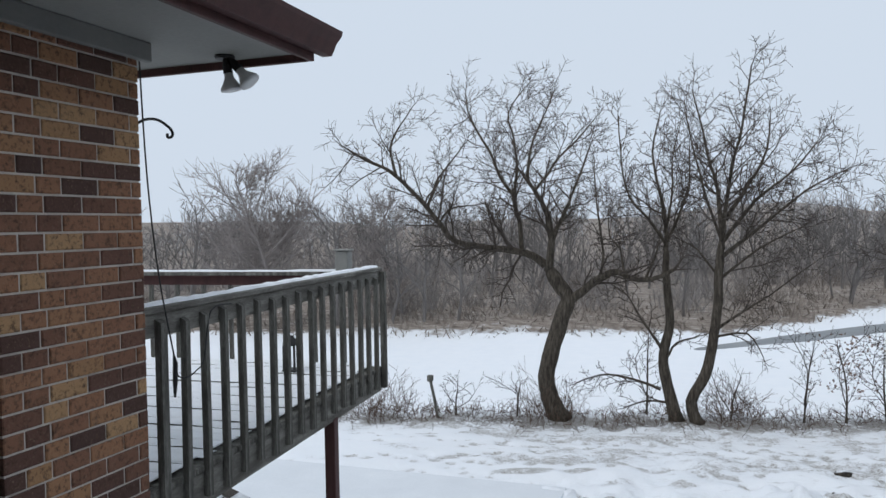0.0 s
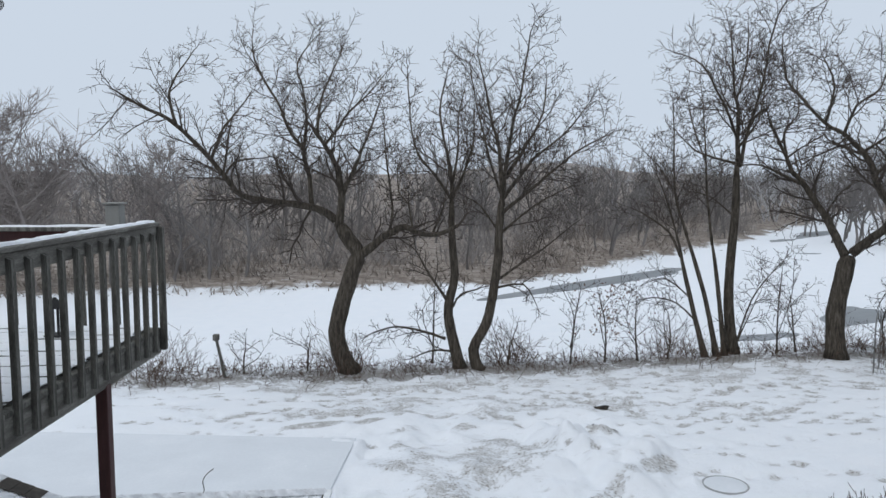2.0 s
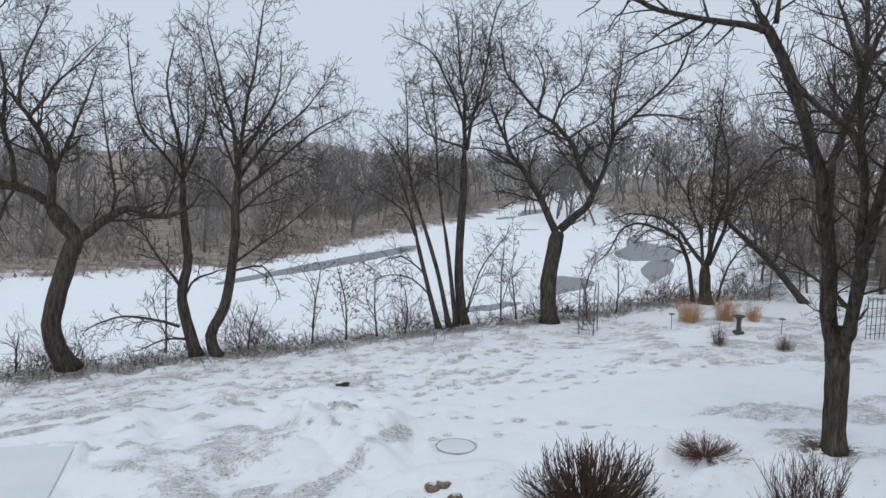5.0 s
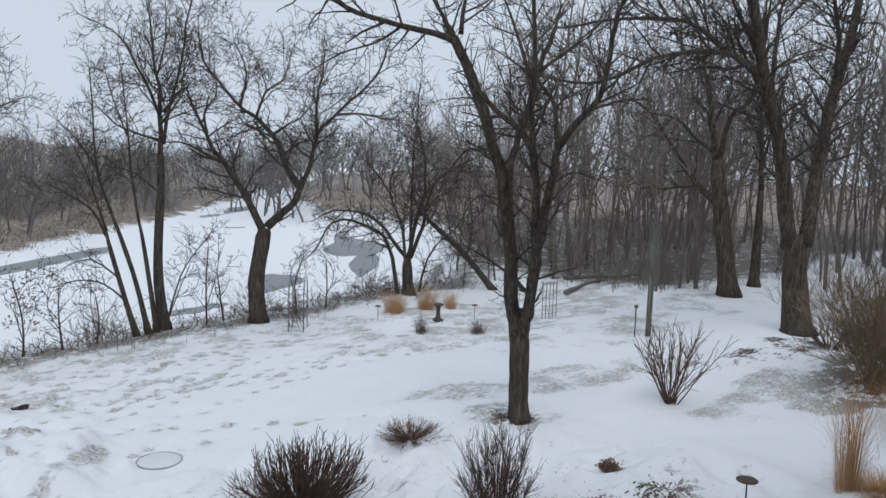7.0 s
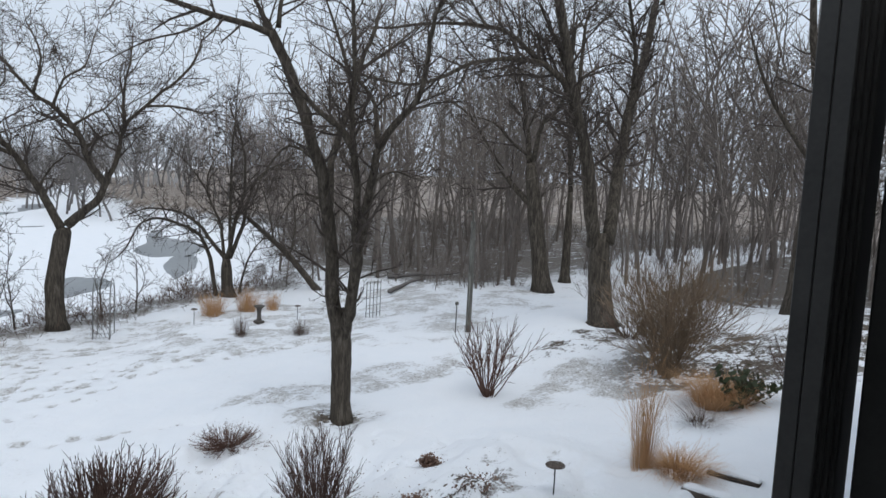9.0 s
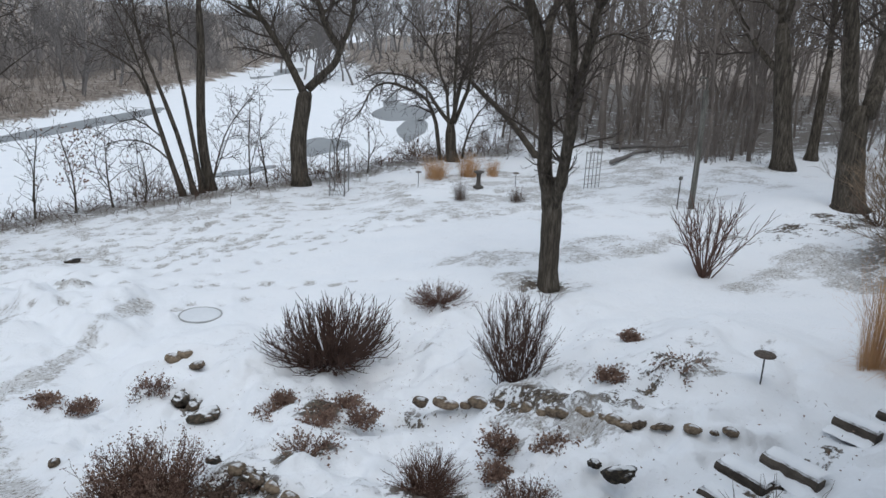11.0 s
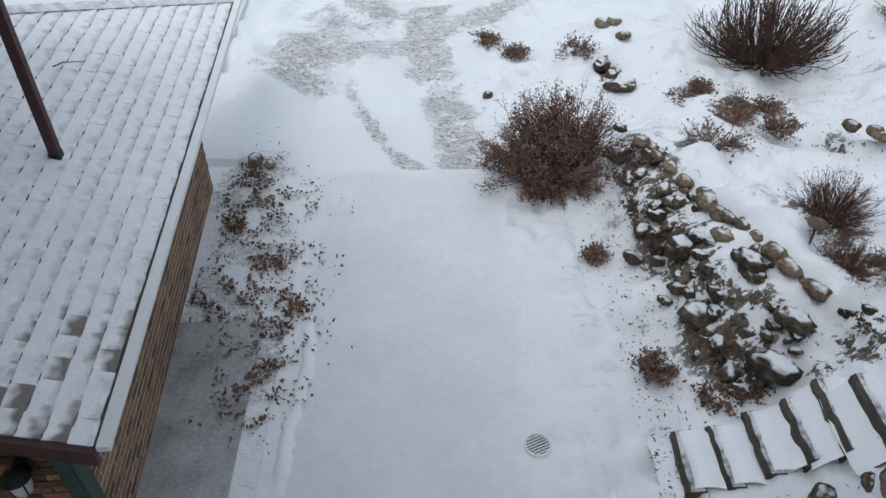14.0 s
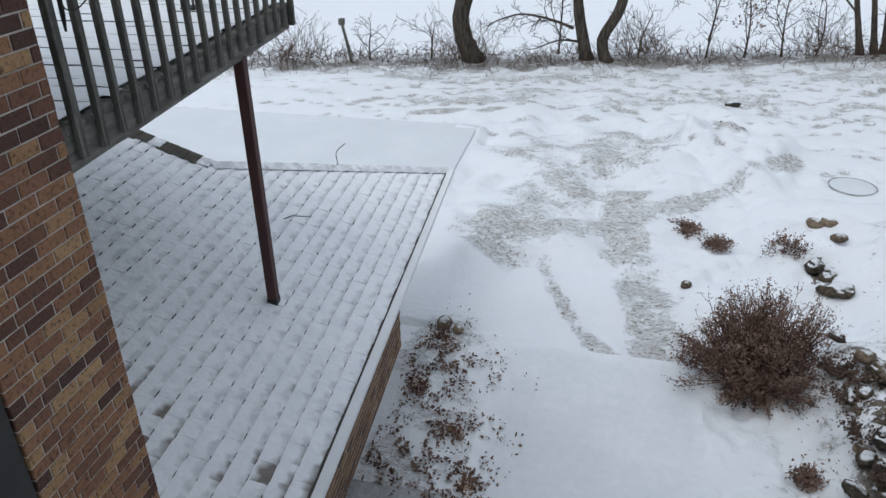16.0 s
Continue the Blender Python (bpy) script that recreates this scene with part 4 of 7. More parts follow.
tree("tree", 18.43, 25.23, [
    (0.26, 0.2, 0, (0.1, -0.05), (0, 0.9), (0, 1.6)),
    (0.11, 0.03, 1.1, (-0.4, 0.1), (-0.7, 1.5), (-1.1, 2.4), (-1.9, 2.8), (-2.8, 3), (-3.5, 2.7), (-3.9, 1.9), (-4.4, 1.3)),
    (0.11, 0.03, 1.1, (0, 1.5), (-0.6, 2.2), (-1.2, 2.9), (-1.9, 3.3), (-3.1, 3.4), (-3.9, 3.1)),
    (0.12, 0.03, 1.2, (0, 1.6), (0.3, 3.2), (0.6, 4.3), (0.6, 5.5), (0.4, 6.6), (0, 7.5)),
    (0.11, 0.03, 1.2, (0.1, 1.6), (0.6, 2.9), (0.8, 4.1), (1.3, 5), (2.1, 5.5), (2.7, 5.8)),
    (0.09, 0.02, 1.2, (-0.1, 1.5), (-0.3, 2.9), (-0.8, 4.1), (-0.8, 5), (-0.3, 6.1)),
    (0.07, 0.02, 1.1, (0.5, 0.2), (0.7, 1.3), (1.1, 2.2), (1.6, 2.8)),
    (0.09, 0.02, 1.2, (0.1, 1.8), (0.1, 3.4), (0.1, 5.2), (0.2, 6.6), (0.3, 8.4)),
    (0.05, 0.02, 1.1, (-0.7, 4), (-1.5, 5.2), (-2.2, 5.8))],
    "spreading bare tree with several stems at the lawn's edge", 33)
tree("tree", 22, 24.6, [
    (0.15, 0.09, 0.8, (0.6, -0.05), (-0.7, 1.5), (-1.8, 2.5), (-2.6, 3.2)),
    (0.06, 0.02, 1.1, (-1.4, 2.2), (-1.6, 3.3), (-2, 4.5)),
    (0.06, 0.02, 1.1, (-0.7, 1.5), (-0.5, 2.8), (-0.7, 4.3), (-0.5, 5.5))],
    "leaning bare tree at the wood's edge", 48)
# the trees on the lawn
tree("tree", 10.62, 10.4, [
    (0.205, 0.185, 0, (0.03, -0.05), (0.01, 0.72), (-0.01, 1.42), (-0.02, 1.9), (-0.03, 2.3)),
    (0.175, 0.1, 0.7, (-0.04, 1.6), (-0.11, 2.05), (-0.2, 2.6), (-0.25, 3.34), (-0.34, 4.11), (-0.44, 4.88), (-0.62, 5.42), (-0.81, 6.06), (-1.01, 6.59), (-1.22, 7.03), (-1.35, 7.27)),
    (0.165, 0.08, 0.7, (0.02, 1.6), (0.08, 2.1), (0.17, 2.7), (0.26, 3.58), (0.36, 4.25), (0.46, 5.02), (0.54, 5.44)),
    (0.1, 0.05, 0.8, (0.14, 2.57), (0.19, 3.58), (0.19, 4.46), (0.12, 5.23), (-0.08, 5.66), (-0.51, 6), (-0.93, 6.4)),
    (0.09, 0.045, 0.9, (-0.31, 3.89), (-0.31, 5.16), (-0.15, 5.95), (-0.01, 6.52), (0.14, 7.16), (0.36, 7.8), (0.47, 8.22)),
    (0.07, 0.035, 0.9, (0.14, 5.01), (0.07, 6.09), (0.06, 7.16), (-0.02, 8.1)),
    (0.08, 0.04, 0.8, (0.53, 5.42), (0.86, 5.93), (1.14, 6.23), (1.23, 6.66), (1.31, 7.4), (1.4, 7.72)),
    (0.05, 0.02, 0.9, (1.4, 7.67), (1.65, 8.04), (1.94, 8.57)),
    (0.06, 0.03, 0.7, (0.52, 5.51), (0.46, 6.05), (0.28, 6.44), (0.05, 6.68)),
    (0.05, 0.02, 1, (0.13, 7.03), (0.5, 7.32), (0.92, 7.71), (1.28, 8.08)),
    (0.075, 0.03, 0.9, (-1.31, 7.22), (-1.66, 7.32), (-2.2, 7.4), (-2.86, 7.54), (-3.29, 7.73), (-3.95, 7.88), (-4.44, 8.03)),
    (0.06, 0.03, 1, (-1.33, 7.26), (-1.47, 7.51), (-1.67, 7.84), (-1.9, 8.25)),
    (0.055, 0.025, 1, (-1.22, 7.33), (-1.17, 7.86), (-1.12, 8.38)),
    (0.05, 0.02, 1, (-0.01, 6.68), (-0.31, 7.55), (-0.58, 8.24)),
    (0.035, 0.015, 0.8, (-0.53, 5.1), (-1.06, 5.41), (-1.49, 4.95), (-1.7, 4.51)),
    (0.03, 0.012, 0.8, (-0.37, 4.44), (-0.87, 4.54), (-1.14, 4.09)),
    (0.03, 0.012, 0.7, (0.44, 4.8), (0.81, 5.03), (1.15, 4.94)),
    (0.03, 0.012, 0.7, (-2.2, 7.38), (-2.63, 7.13), (-3.29, 6.95), (-3.94, 6.61))],
    "double-stemmed lawn tree with dark ridged bark", 41, "lawn trees", min=0.0048, per=(4.8, 6.2, 9.0))
tree("tree", 21.27, 9.9, [
    (0.42, 0.29, 0, (-0.2, -0.05), (-0.3, 0.8), (-0.4, 1.8), (-0.4, 2.8)),
    (0.25, 0.14, 1.2, (-0.6, 2.4), (-0.8, 3.9), (-1, 5.2), (-1.3, 6.2), (-1.5, 7), (-1.7, 8.1), (-2, 9.4), (-2.2, 10.4)),
    (0.24, 0.14, 1.2, (-0.2, 2.5), (-0.1, 4.3), (0, 5.2), (0.1, 6.4), (0.3, 7.5), (0.5, 8.5), (0.6, 9.3), (0.7, 10.2)),
    (0.1, 0.05, 1.4, (0.2, 7.3), (0.2, 8.4), (0, 9.3), (-0.2, 10.3)),
    (0.12, 0.04, 1.4, (-1.5, 6.6), (-1.8, 7.2), (-2.5, 7.7), (-3.2, 8.3), (-3.9, 8.5), (-5.2, 8.5), (-6.5, 8.3)),
    (0.11, 0.04, 1.3, (-1.6, 7), (-2.2, 7.5), (-3.1, 7.6), (-4.1, 7.4), (-5, 6.9), (-5.7, 6.7), (-6.6, 6.8)),
    (0.09, 0.04, 1.5, (-1.7, 7.6), (-2.2, 8.6), (-2.6, 9.4)),
    (0.08, 0.04, 1.5, (-1.3, 6.4), (-1.3, 8.4), (-1.2, 9.4)),
    (0.05, 0.02, 1.2, (-1.3, 7.2), (-0.8, 7.6), (0, 7.8)),
    (0.06, 0.02, 1.4, (-3.9, 8.5), (-4.4, 9.2), (-5, 9.7))],
    "thick old double-trunked tree with grey-brown bark", 43, "lawn trees", per=(4.4, 6.0, 8.0), min=0.0062)
tree("tree", 26.53, 15.53, [
    (0.36, 0.26, 0, (0.1, -0.05), (-0.2, 2), (-0.5, 3.9), (-0.7, 5.2)),
    (0.17, 0.05, 1.4, (-0.5, 3.5), (-1.2, 4.1), (-1.9, 4.9), (-2.6, 5.9), (-3.2, 6.8), (-3.8, 7.4), (-4.4, 7.7)),
    (0.16, 0.05, 1.5, (-0.7, 5), (-1, 7), (-1.4, 8.7), (-1.8, 10.5)),
    (0.13, 0.05, 1.5, (-0.6, 5.3), (-0.3, 6.8), (0.3, 7.3), (0.6, 8.7), (0.7, 10.4)),
    (0.09, 0.03, 1.4, (-0.8, 5.5), (-1.5, 6), (-2.2, 6.7), (-3.2, 6.9)),
    (0.09, 0.03, 1.4, (-0.9, 6.7), (-0.4, 8.1), (-0.7, 9.8))],
    "stout bare tree at the edge of the wood", 45, "lawn trees", per=(2.4, 4.0, 4.6), min=0.006)
tree("tree", 29.9, 16.2, [
    (0.22, 0.14, 0, (-0.1, -0.05), (-0.1, 1.8), (-0.1, 4.2)),
    (0.13, 0.04, 1.6, (-0.1, 4.1), (-0.3, 7.3), (-0.4, 10.1), (-0.4, 12)),
    (0.08, 0.03, 1.5, (-0.2, 4.9), (0.3, 7.3), (0.6, 9.6))],
    "dark slim tree at the edge of the wood", 46, "lawn trees", per=(2.0, 3.6, 4.5))
tree("tree", 27.5, 6.2, [(.30, .22, 0, (0, -.05), (.1, 3), (.3, 6.5)), (.22, .08, 1.5, (.3, 6.3), (-.2, 9), (-.4, 12)), (.24, .08, 1.5, (.3, 6.3), (1.2, 8.6), (1.6, 12)), (.12, .05, 1.4, (.2, 5), (-1.2, 7), (-2, 9))],
     "tall forked tree rising over the brush", 47, "lawn trees", per=(2.0, 3.6, 4.5))


# ---- the house: brick wall, eave, deck ----
COURSE = 0.0813
WALL_X, CORNER_Y, LEFT_Y = -2.52, 3.09, 2.27


def brick_shape(ln, dep, ht, rnd, chip=0.004):
    """A brick with its edges a little worn; the face looks along +x."""
    s = Shape()
    c = 0.004
    x0, x1 = -dep, rnd.uniform(-0.0015, 0.002)
    y, z = ln / 2, ht / 2
    v = [(x0, -y, -z), (x0, y, -z), (x0, y, z), (x0, -y, z), (x1 - c, -y, -z), (x1 - c, y, -z), (x1 - c, y, z), (x1 - c, -y, z)]
    v += [(x1, a * (y - c - rnd.uniform(0, chip)), b * (z - c - rnd.uniform(0, chip))) for a, b in ((-1, -1), (1, -1), (1, 1), (-1, 1))]
    s.add(v, [(3, 2, 1, 0), (0, 1, 5, 4), (1, 2, 6, 5), (2, 3, 7, 6), (3, 0, 4, 7), (4, 5, 9, 8), (5, 6, 10, 9), (6, 7, 11, 10), (7, 4, 8, 11), (8, 9, 10, 11)])
    return s


def build_wall():
    wall = part("wall_brick", Shape().box(WALL_X - 0.25, LEFT_Y + 0.002, 1.2, WALL_X - 0.008, CORNER_Y - 0.006, 6.95), M_MORTAR)
    tagged(wall, "brown brick house wall with pale mortar joints", "wall", kind="structure")
    rnd = random.Random(3)
    made = {}
    top = 6.7317
    for k in range(-2, 59):
        joints = [CORNER_Y, 2.924, 2.715, 2.505, 2.373, LEFT_Y] if k % 2 == 0 else [CORNER_Y, 3.026, 2.813, 2.601, 2.467, LEFT_Y]
        for a, b in zip(joints, joints[1:]):
            first, last = a == CORNER_Y, b == LEFT_Y
            ln = round(a - b - (0.005 if first or last else 0.010), 3)
            key = (ln, rnd.randint(0, 3))
            if key not in made:
                made[key] = brick_shape(ln, 0.09, COURSE - 0.0105, rnd).mesh("brick", M_BRICK)
            ob = new("brick", made[key])
            ob.matrix_basis = pose(WALL_X + rnd.uniform(-0.0015, 0.0015), (a + b) / 2 + (0.0025 if first else 0) - (0.0025 if last else 0), top - (k + 0.5) * COURSE, 0, rnd.uniform(-0.5, 0.5), rnd.uniform(-0.5, 0.5))
            ob.parent = wall


build_wall()
# the house behind and beside the window, which closes the place
s = Shape().box(-2.76, 0.45, 1.0, -2.58, 2.262, 6.95).box(-2.575, 1.2, 2.2, -2.535, 2.262, 6.7, 0.006)
tagged(part("door_frame", s, M_FRAME), "dark frame of a glazed door beside the brick", "door frame", kind="structure")
s = Shape().box(-12, -3.0, 1.0, -2.78, 3.06, 6.95)
tagged(part("wall_house", s, M_MORTAR), "body of the house behind the brick face", "wall", kind="structure")

# the upper room behind the window
s = Shape().box(-2.56, -4.0, 4.15, 3.98, 0.08, 4.32, 0.005)
tagged(part("floor_room", s, M_FRIEZE), "floor of the upper room behind the window", "floor", kind="structure")
s = Shape().box(-2.56, -4.2, 4.15, 3.98, -4.01, 7.1, 0.005)
tagged(part("wall_room", s, M_SOFFIT), "plain back wall of the upper room", "wall", kind="structure")
s = Shape().box(-2.56, -4.2, 7.102, 3.98, 0.08, 7.25, 0.005)
tagged(part("ceiling_room", s, M_SOFFIT), "plain ceiling of the upper room", "ceiling", kind="structure")
# the eave over the corner
s = Shape().box(-2.52, 0.2, 6.85, -1.872, 3.62, 6.90).box(-9.0, 3.10, 6.851, -2.522, 3.62, 6.90)
tagged(part("soffit", s, M_SOFFIT), "pale grey soffit under the house eave", "soffit", kind="structure")
s = Shape().box(-2.50, 0.5, 6.755, -2.46, 3.125, 6.848, 0.004)
tagged(part("trim_frieze", s, M_FRIEZE), "grey frieze board along the top of the brick", "trim", kind="structure")


def gutter_run(shape, p0, p1, out):
    """An ogee gutter from p0 to p1, bulging towards out."""
    prof = [(0.0, 0.0), (0.055, 0.0), (0.072, 0.03), (0.085, 0.06), (0.12, 0.10), (0.125, 0.125), (0.115, 0.125), (0.108, 0.105), (0.0, 0.105)]
    a, b, o = Vector(p0), Vector(p1), Vector(out)
    n = len(prof)
    v = [a + o * u + Vector((0, 0, w)) for u, w in prof] + [b + o * u + Vector((0, 0, w)) for u, w in prof]
    shape.add(v, [(i, (i + 1) % n, n + (i + 1) % n, n + i) for i in range(n)] + [tuple(range(n - 1, -1, -1)), tuple(range(n, 2 * n))])


house_eave = thing("house_eave", here(0, 0), "oxblood painted fascia and gutter round the house eave", "eave", kind="structure")
s = Shape().box(-1.87, 0.2, 6.81, -1.842, 3.65, 6.97, 0.003).box(-9.0, 3.622, 6.81, -1.872, 3.65, 6.97, 0.003)
part("fascia", s, M_RED_PAINT, house_eave)
s = Shape()
gutter_run(s, (-1.84, 0.2, 6.85), (-1.84, 3.74, 6.85), (1, 0, 0))
part("gutter", s, M_RED_PAINT, house_eave)
s = Shape()
s.add([(-1.76, 0.2, 6.975), (-1.76, 3.70, 6.975), (-9, 3.70, 6.975), (-9, -2, 8.6), (-4.6, 0.2, 8.2), (-1.76, 0.2, 7.0), (-1.76, 3.70, 7.0), (-9, 3.70, 7.0)], [(0, 1, 6, 5), (1, 2, 7, 6), (5, 6, 4), (6, 7, 3, 4), (0, 2, 1)])
part("roof", s, M_SHINGLE, house_eave)

# twin floodlight under the soffit
fl = thing("floodlight", here(-2.30, 3.5, 6.85), "twin floodlight with two pale reflector lamps under the eave", "floodlight")
part("mount_plate", Shape().lathe([(0.05, 0.0), (0.055, -0.006), (0.05, -0.018), (0.02, -0.02)], (0, 0, 0), 16), M_DARK_METAL, fl)
for dx, dy, tilt in ((0.02, 0.0, 8), (0.11, 0.05, 40)):
    d = Vector((math.sin(radians(tilt)), 0.1, -math.cos(radians(tilt)))).normalized()
    base = Vector((dx * 0.25, dy * 0.3, -0.02))
    arm = Shape().tube([base, base + d * 0.035, base + d * 0.075], [0.016, 0.024, 0.026], 10)
    part("lamp_holder", arm, M_DARK_METAL, fl)
    sh = Shape()
    p = base + d * 0.07
    sh.tube([p, p + d * 0.03, p + d * 0.06, p + d * 0.085, p + d * 0.097, p + d * 0.103], [0.022, 0.026, 0.042, 0.058, 0.058, 0.030], 18)
    part("reflector_lamp", sh, M_LAMP_GLASS, fl, "frosted glass reflector lamp", smooth=True)

# the deck, turned a little from the wall
DECK_END = 6.70
deck = thing("deck", here(0, 0), "raised wooden deck with weathered grey railing and snowy boards", "deck")
part("rim_joist", Shape().box(-2.60, 3.14, 4.33, -2.562, DECK_END, 4.53, 0.004), M_DECK_H, deck)
part("rim_joist", Shape().box(-8.5, DECK_END - .04, 4.33, -2.602, DECK_END, 4.53, 0.004), M_DECK, deck)
for k in range(7):
    part("joist", Shape().box(-8.5, 3.3 + 0.53 * k, 4.36, -2.602, 3.34 + 0.53 * k, 4.53), M_DECK, deck)
rnd = random.Random(5)
for k in range(24):
    y0 = 3.11 + 0.149 * k
    b = Shape().box(-8.5, y0, 4.532, -2.560 + rnd.uniform(0, 0.012), y0 + 0.14, 4.568, 0.004)
    part("board", b, M_DECK, deck)
    sn = Shape()
    n = 24
    v, f = [], []
    for i in range(n + 1):
        x = -2.60 - rnd.uniform(0, 0.05) * (i == 0) - (5.9 / n) * i
        zt = 4.57 + 0.028 + rnd.uniform(-0.008, 0.008)
        v += [(x, y0 - 0.004, zt - 0.008), (x, y0 + 0.035, zt), (x, y0 + 0.110, zt), (x, y0 + 0.145, zt - 0.008)]
        if i:
            for j in range(3):
                a = (i - 1) * 4 + j
                f.append((a, a + 1, a + 5, a + 4))
    f.append((0, 1, 2, 3))
    part("snow_layer", sn.add(v, f), M_SNOW, deck, "thin snow on the deck boards")
part("rail_board", Shape().box(-2.600, 3.12, 5.365, -2.562, DECK_END, 5.488, 0.004), M_DECK_H, deck)
part("rail_cap", Shape().box(-2.69, 3.10, 5.49, -2.545, DECK_END + .03, 5.525, 0.006), M_DECK_H, deck)
part("rail_board", Shape().box(-8.5, DECK_END - .035, 5.35, -2.604, DECK_END - .002, 5.45, 0.004), M_RED_PAINT, deck)
part("rail_cap", Shape().box(-8.5, DECK_END - .11, 5.452, -2.692, DECK_END + .03, 5.489, 0.006), M_DECK, deck)


def snow_strip(x0, y0, x1, y1, z, wide, seed):
    """A lip of snow along a rail."""
    r = random.Random(seed)
    a, b = Vector((x0, y0, z)), Vector((x1, y1, z))
    n = 40
    side = Vector((-(y1 - y0), x1 - x0, 0)).normalized()
    v, f = [], []
    for i in range(n + 1):
        p = a.lerp(b, i / n)
        w0, w1 = wide * r.uniform(0.35, 0.5), wide * r.uniform(0.35, 0.5)
        t = r.uniform(0.008, 0.02)
        v += [p - side * w0, p - side * w0 * 0.7 + Vector((0, 0, t)), p + side * w1 * 0.7 + Vector((0, 0, t)), p + side * w1]
        if i:
            for j in range(3):
                k = (i - 1) * 4 + j
                f.append((k, k + 1, k + 5, k + 4))
    return Shape().add(v, f)


part("snow_cap", snow_strip(-2.63, 3.12, -2.63, DECK_END + .02, 5.526, 0.125, 1), M_SNOW, deck, "snow lying on the rail")
part("snow_cap", snow_strip(-8.4, DECK_END - .04, -2.70, DECK_END - .04, 5.490, 0.13, 2), M_SNOW, deck, "snow lying on the rail")
for k in range(17):
    y = 3.238 + 0.2048 * k
    lo, hi = 4.385 + rnd.uniform(-0.015, 0.025), 5.455 + rnd.uniform(-0.012, 0.012)
    w = 0.019 if k else 0.03
    sl = Shape()
    sl.add([(x, yy, z) for x, yy in ((-.019, -w), (.019, -w), (.019, w), (-.019, w)) for z in (0, hi - lo - (.02 if x > 0 else 0))], [(0, 2, 3, 1), (2, 4, 5, 3), (4, 6, 7, 5), (6, 0, 1, 7), (1, 3, 5, 7), (0, 6, 4, 2)])
    ob = part("slat", sl, M_DECK, deck)
    ob.matrix_basis = pose(-2.541, y, lo, rnd.uniform(-0.5, 0.5), rnd.uniform(-0.3, 0.3), rnd.uniform(-4, 4))
part("corner_post", Shape().box(-2.558, DECK_END - .03, 4.36, -2.505, DECK_END + .025, 5.487, 0.004), M_DECK, deck)
part("corner_post", Shape().box(-2.66, 3.13, 4.33, -2.604, 3.20, 5.487, 0.005), M_DECK, deck)
for k in range(17):
    x = -2.95 - 0.31 * k
    ob = part("slat", Shape().box(-0.019, -0.019, 0, 0.019, 0.019, 0.98, 0.003), M_DECK, deck)
    ob.matrix_basis = pose(x, DECK_END + .021, 4.43, 0, rnd.uniform(-0.4, 0.4), rnd.uniform(-4, 4))
part("post_cap", Shape().box(-2.98, DECK_END - .10, 5.492, -2.85, DECK_END + .03, 5.69, 0.01).box(-2.995, DECK_END - .115, 5.69, -2.835, DECK_END + .045, 5.705, 0.004), M_SOFFIT, deck, "pale square box on the railing corner")
# the oxblood post that carries it from the lower roof
s = Shape().box(-0.045, -0.045, 0, 0.045, 0.045, 2.40, 0.006)
post = part("post", s, M_RED_PAINT, deck, "oxblood painted square post", at=here(-2.60, 5.55, 1.95))
part("post_foot", Shape().box(-0.05, -0.05, 0, 0.05, 0.05, 0.14, 0.006), M_DARK_METAL, post, "black tarred foot of the post", at=here(0, 0, -0.02))

lan = thing("lantern", here(-3.48, 6.1, 4.60), "black metal lantern standing on the snowy deck", "lantern")
part("base", Shape().box(-0.07, -0.07, 0, 0.07, 0.07, 0.02, 0.004), M_DARK_METAL, lan)
for dx in (-0.055, 0.055):
    for dy in (-0.055, 0.055):
        part("corner_bar", Shape().box(dx - 0.008, dy - 0.008, 0.02, dx + 0.008, dy + 0.008, 0.24), M_DARK_METAL, lan)
part("roof", Shape().lathe([(0.10, 0.24), (0.10, 0.25), (0.03, 0.31), (0.012, 0.33)], (0, 0, 0), 4), M_DARK_METAL, lan)
hook = thing("plant_hook", here(-2.72, 3.30, 4.60), "black iron shepherd hook beside the brick corner", "hook")
arc = [(-.10, 0, 0), (-.10, 0, 1.07), (-.09, 0, 1.67), (-.05, 0, 1.84), (.03, 0, 1.90), (.12, 0, 1.905), (.19, 0, 1.87), (.225, 0, 1.835), (.225, 0, 1.81), (.20, 0, 1.805), (.195, 0, 1.825)]
part("rod", Shape().tube(smooth_path(arc, 4), 0.0075, 7), M_DARK_METAL, hook)
cab = thing("cable", here(-2.53, 3.1, 0), "thin black power cable hanging down the brick corner", "cable")
pts = [(.012, .0, 6.76), (.012, .03, 6.2), (.012, .09, 5.72), (.012, .17, 5.36), (.012, .205, 5.22), (.012, .22, 5.15), (.012, .29, 5.125), (.012, .38, 5.15), (.0, .46, 5.2), (-.05, .6, 5.45), (-.05, .8, 5.47)]
part("wire", Shape().tube(smooth_path(pts, 4), 0.0042, 6), M_DARK_METAL, cab)
part("plug", Shape().tube([(.014, .19, 5.26), (.014, .2, 5.22), (.014, .195, 5.12), (.014, .19, 5.04)], [.006, .013, .013, .006], 8), M_DARK_METAL, cab)

# the whole house stands a little off the garden's grid
for ob in list(scene.collection.objects):
    if ob.parent is None and ob.name in ("wall_brick", "door_frame", "wall_house", "soffit", "trim_frieze", "house_eave", "floodlight", "deck", "lantern", "plant_hook", "cable"):
        ob.matrix_basis = pose(0.053, -0.095, -0.03) @ ob.matrix_basis
deck.matrix_basis = pose(-2.488, 3.0, -0.03, 0, 0, 4.5) @ pose(2.541, -3.095, 0)

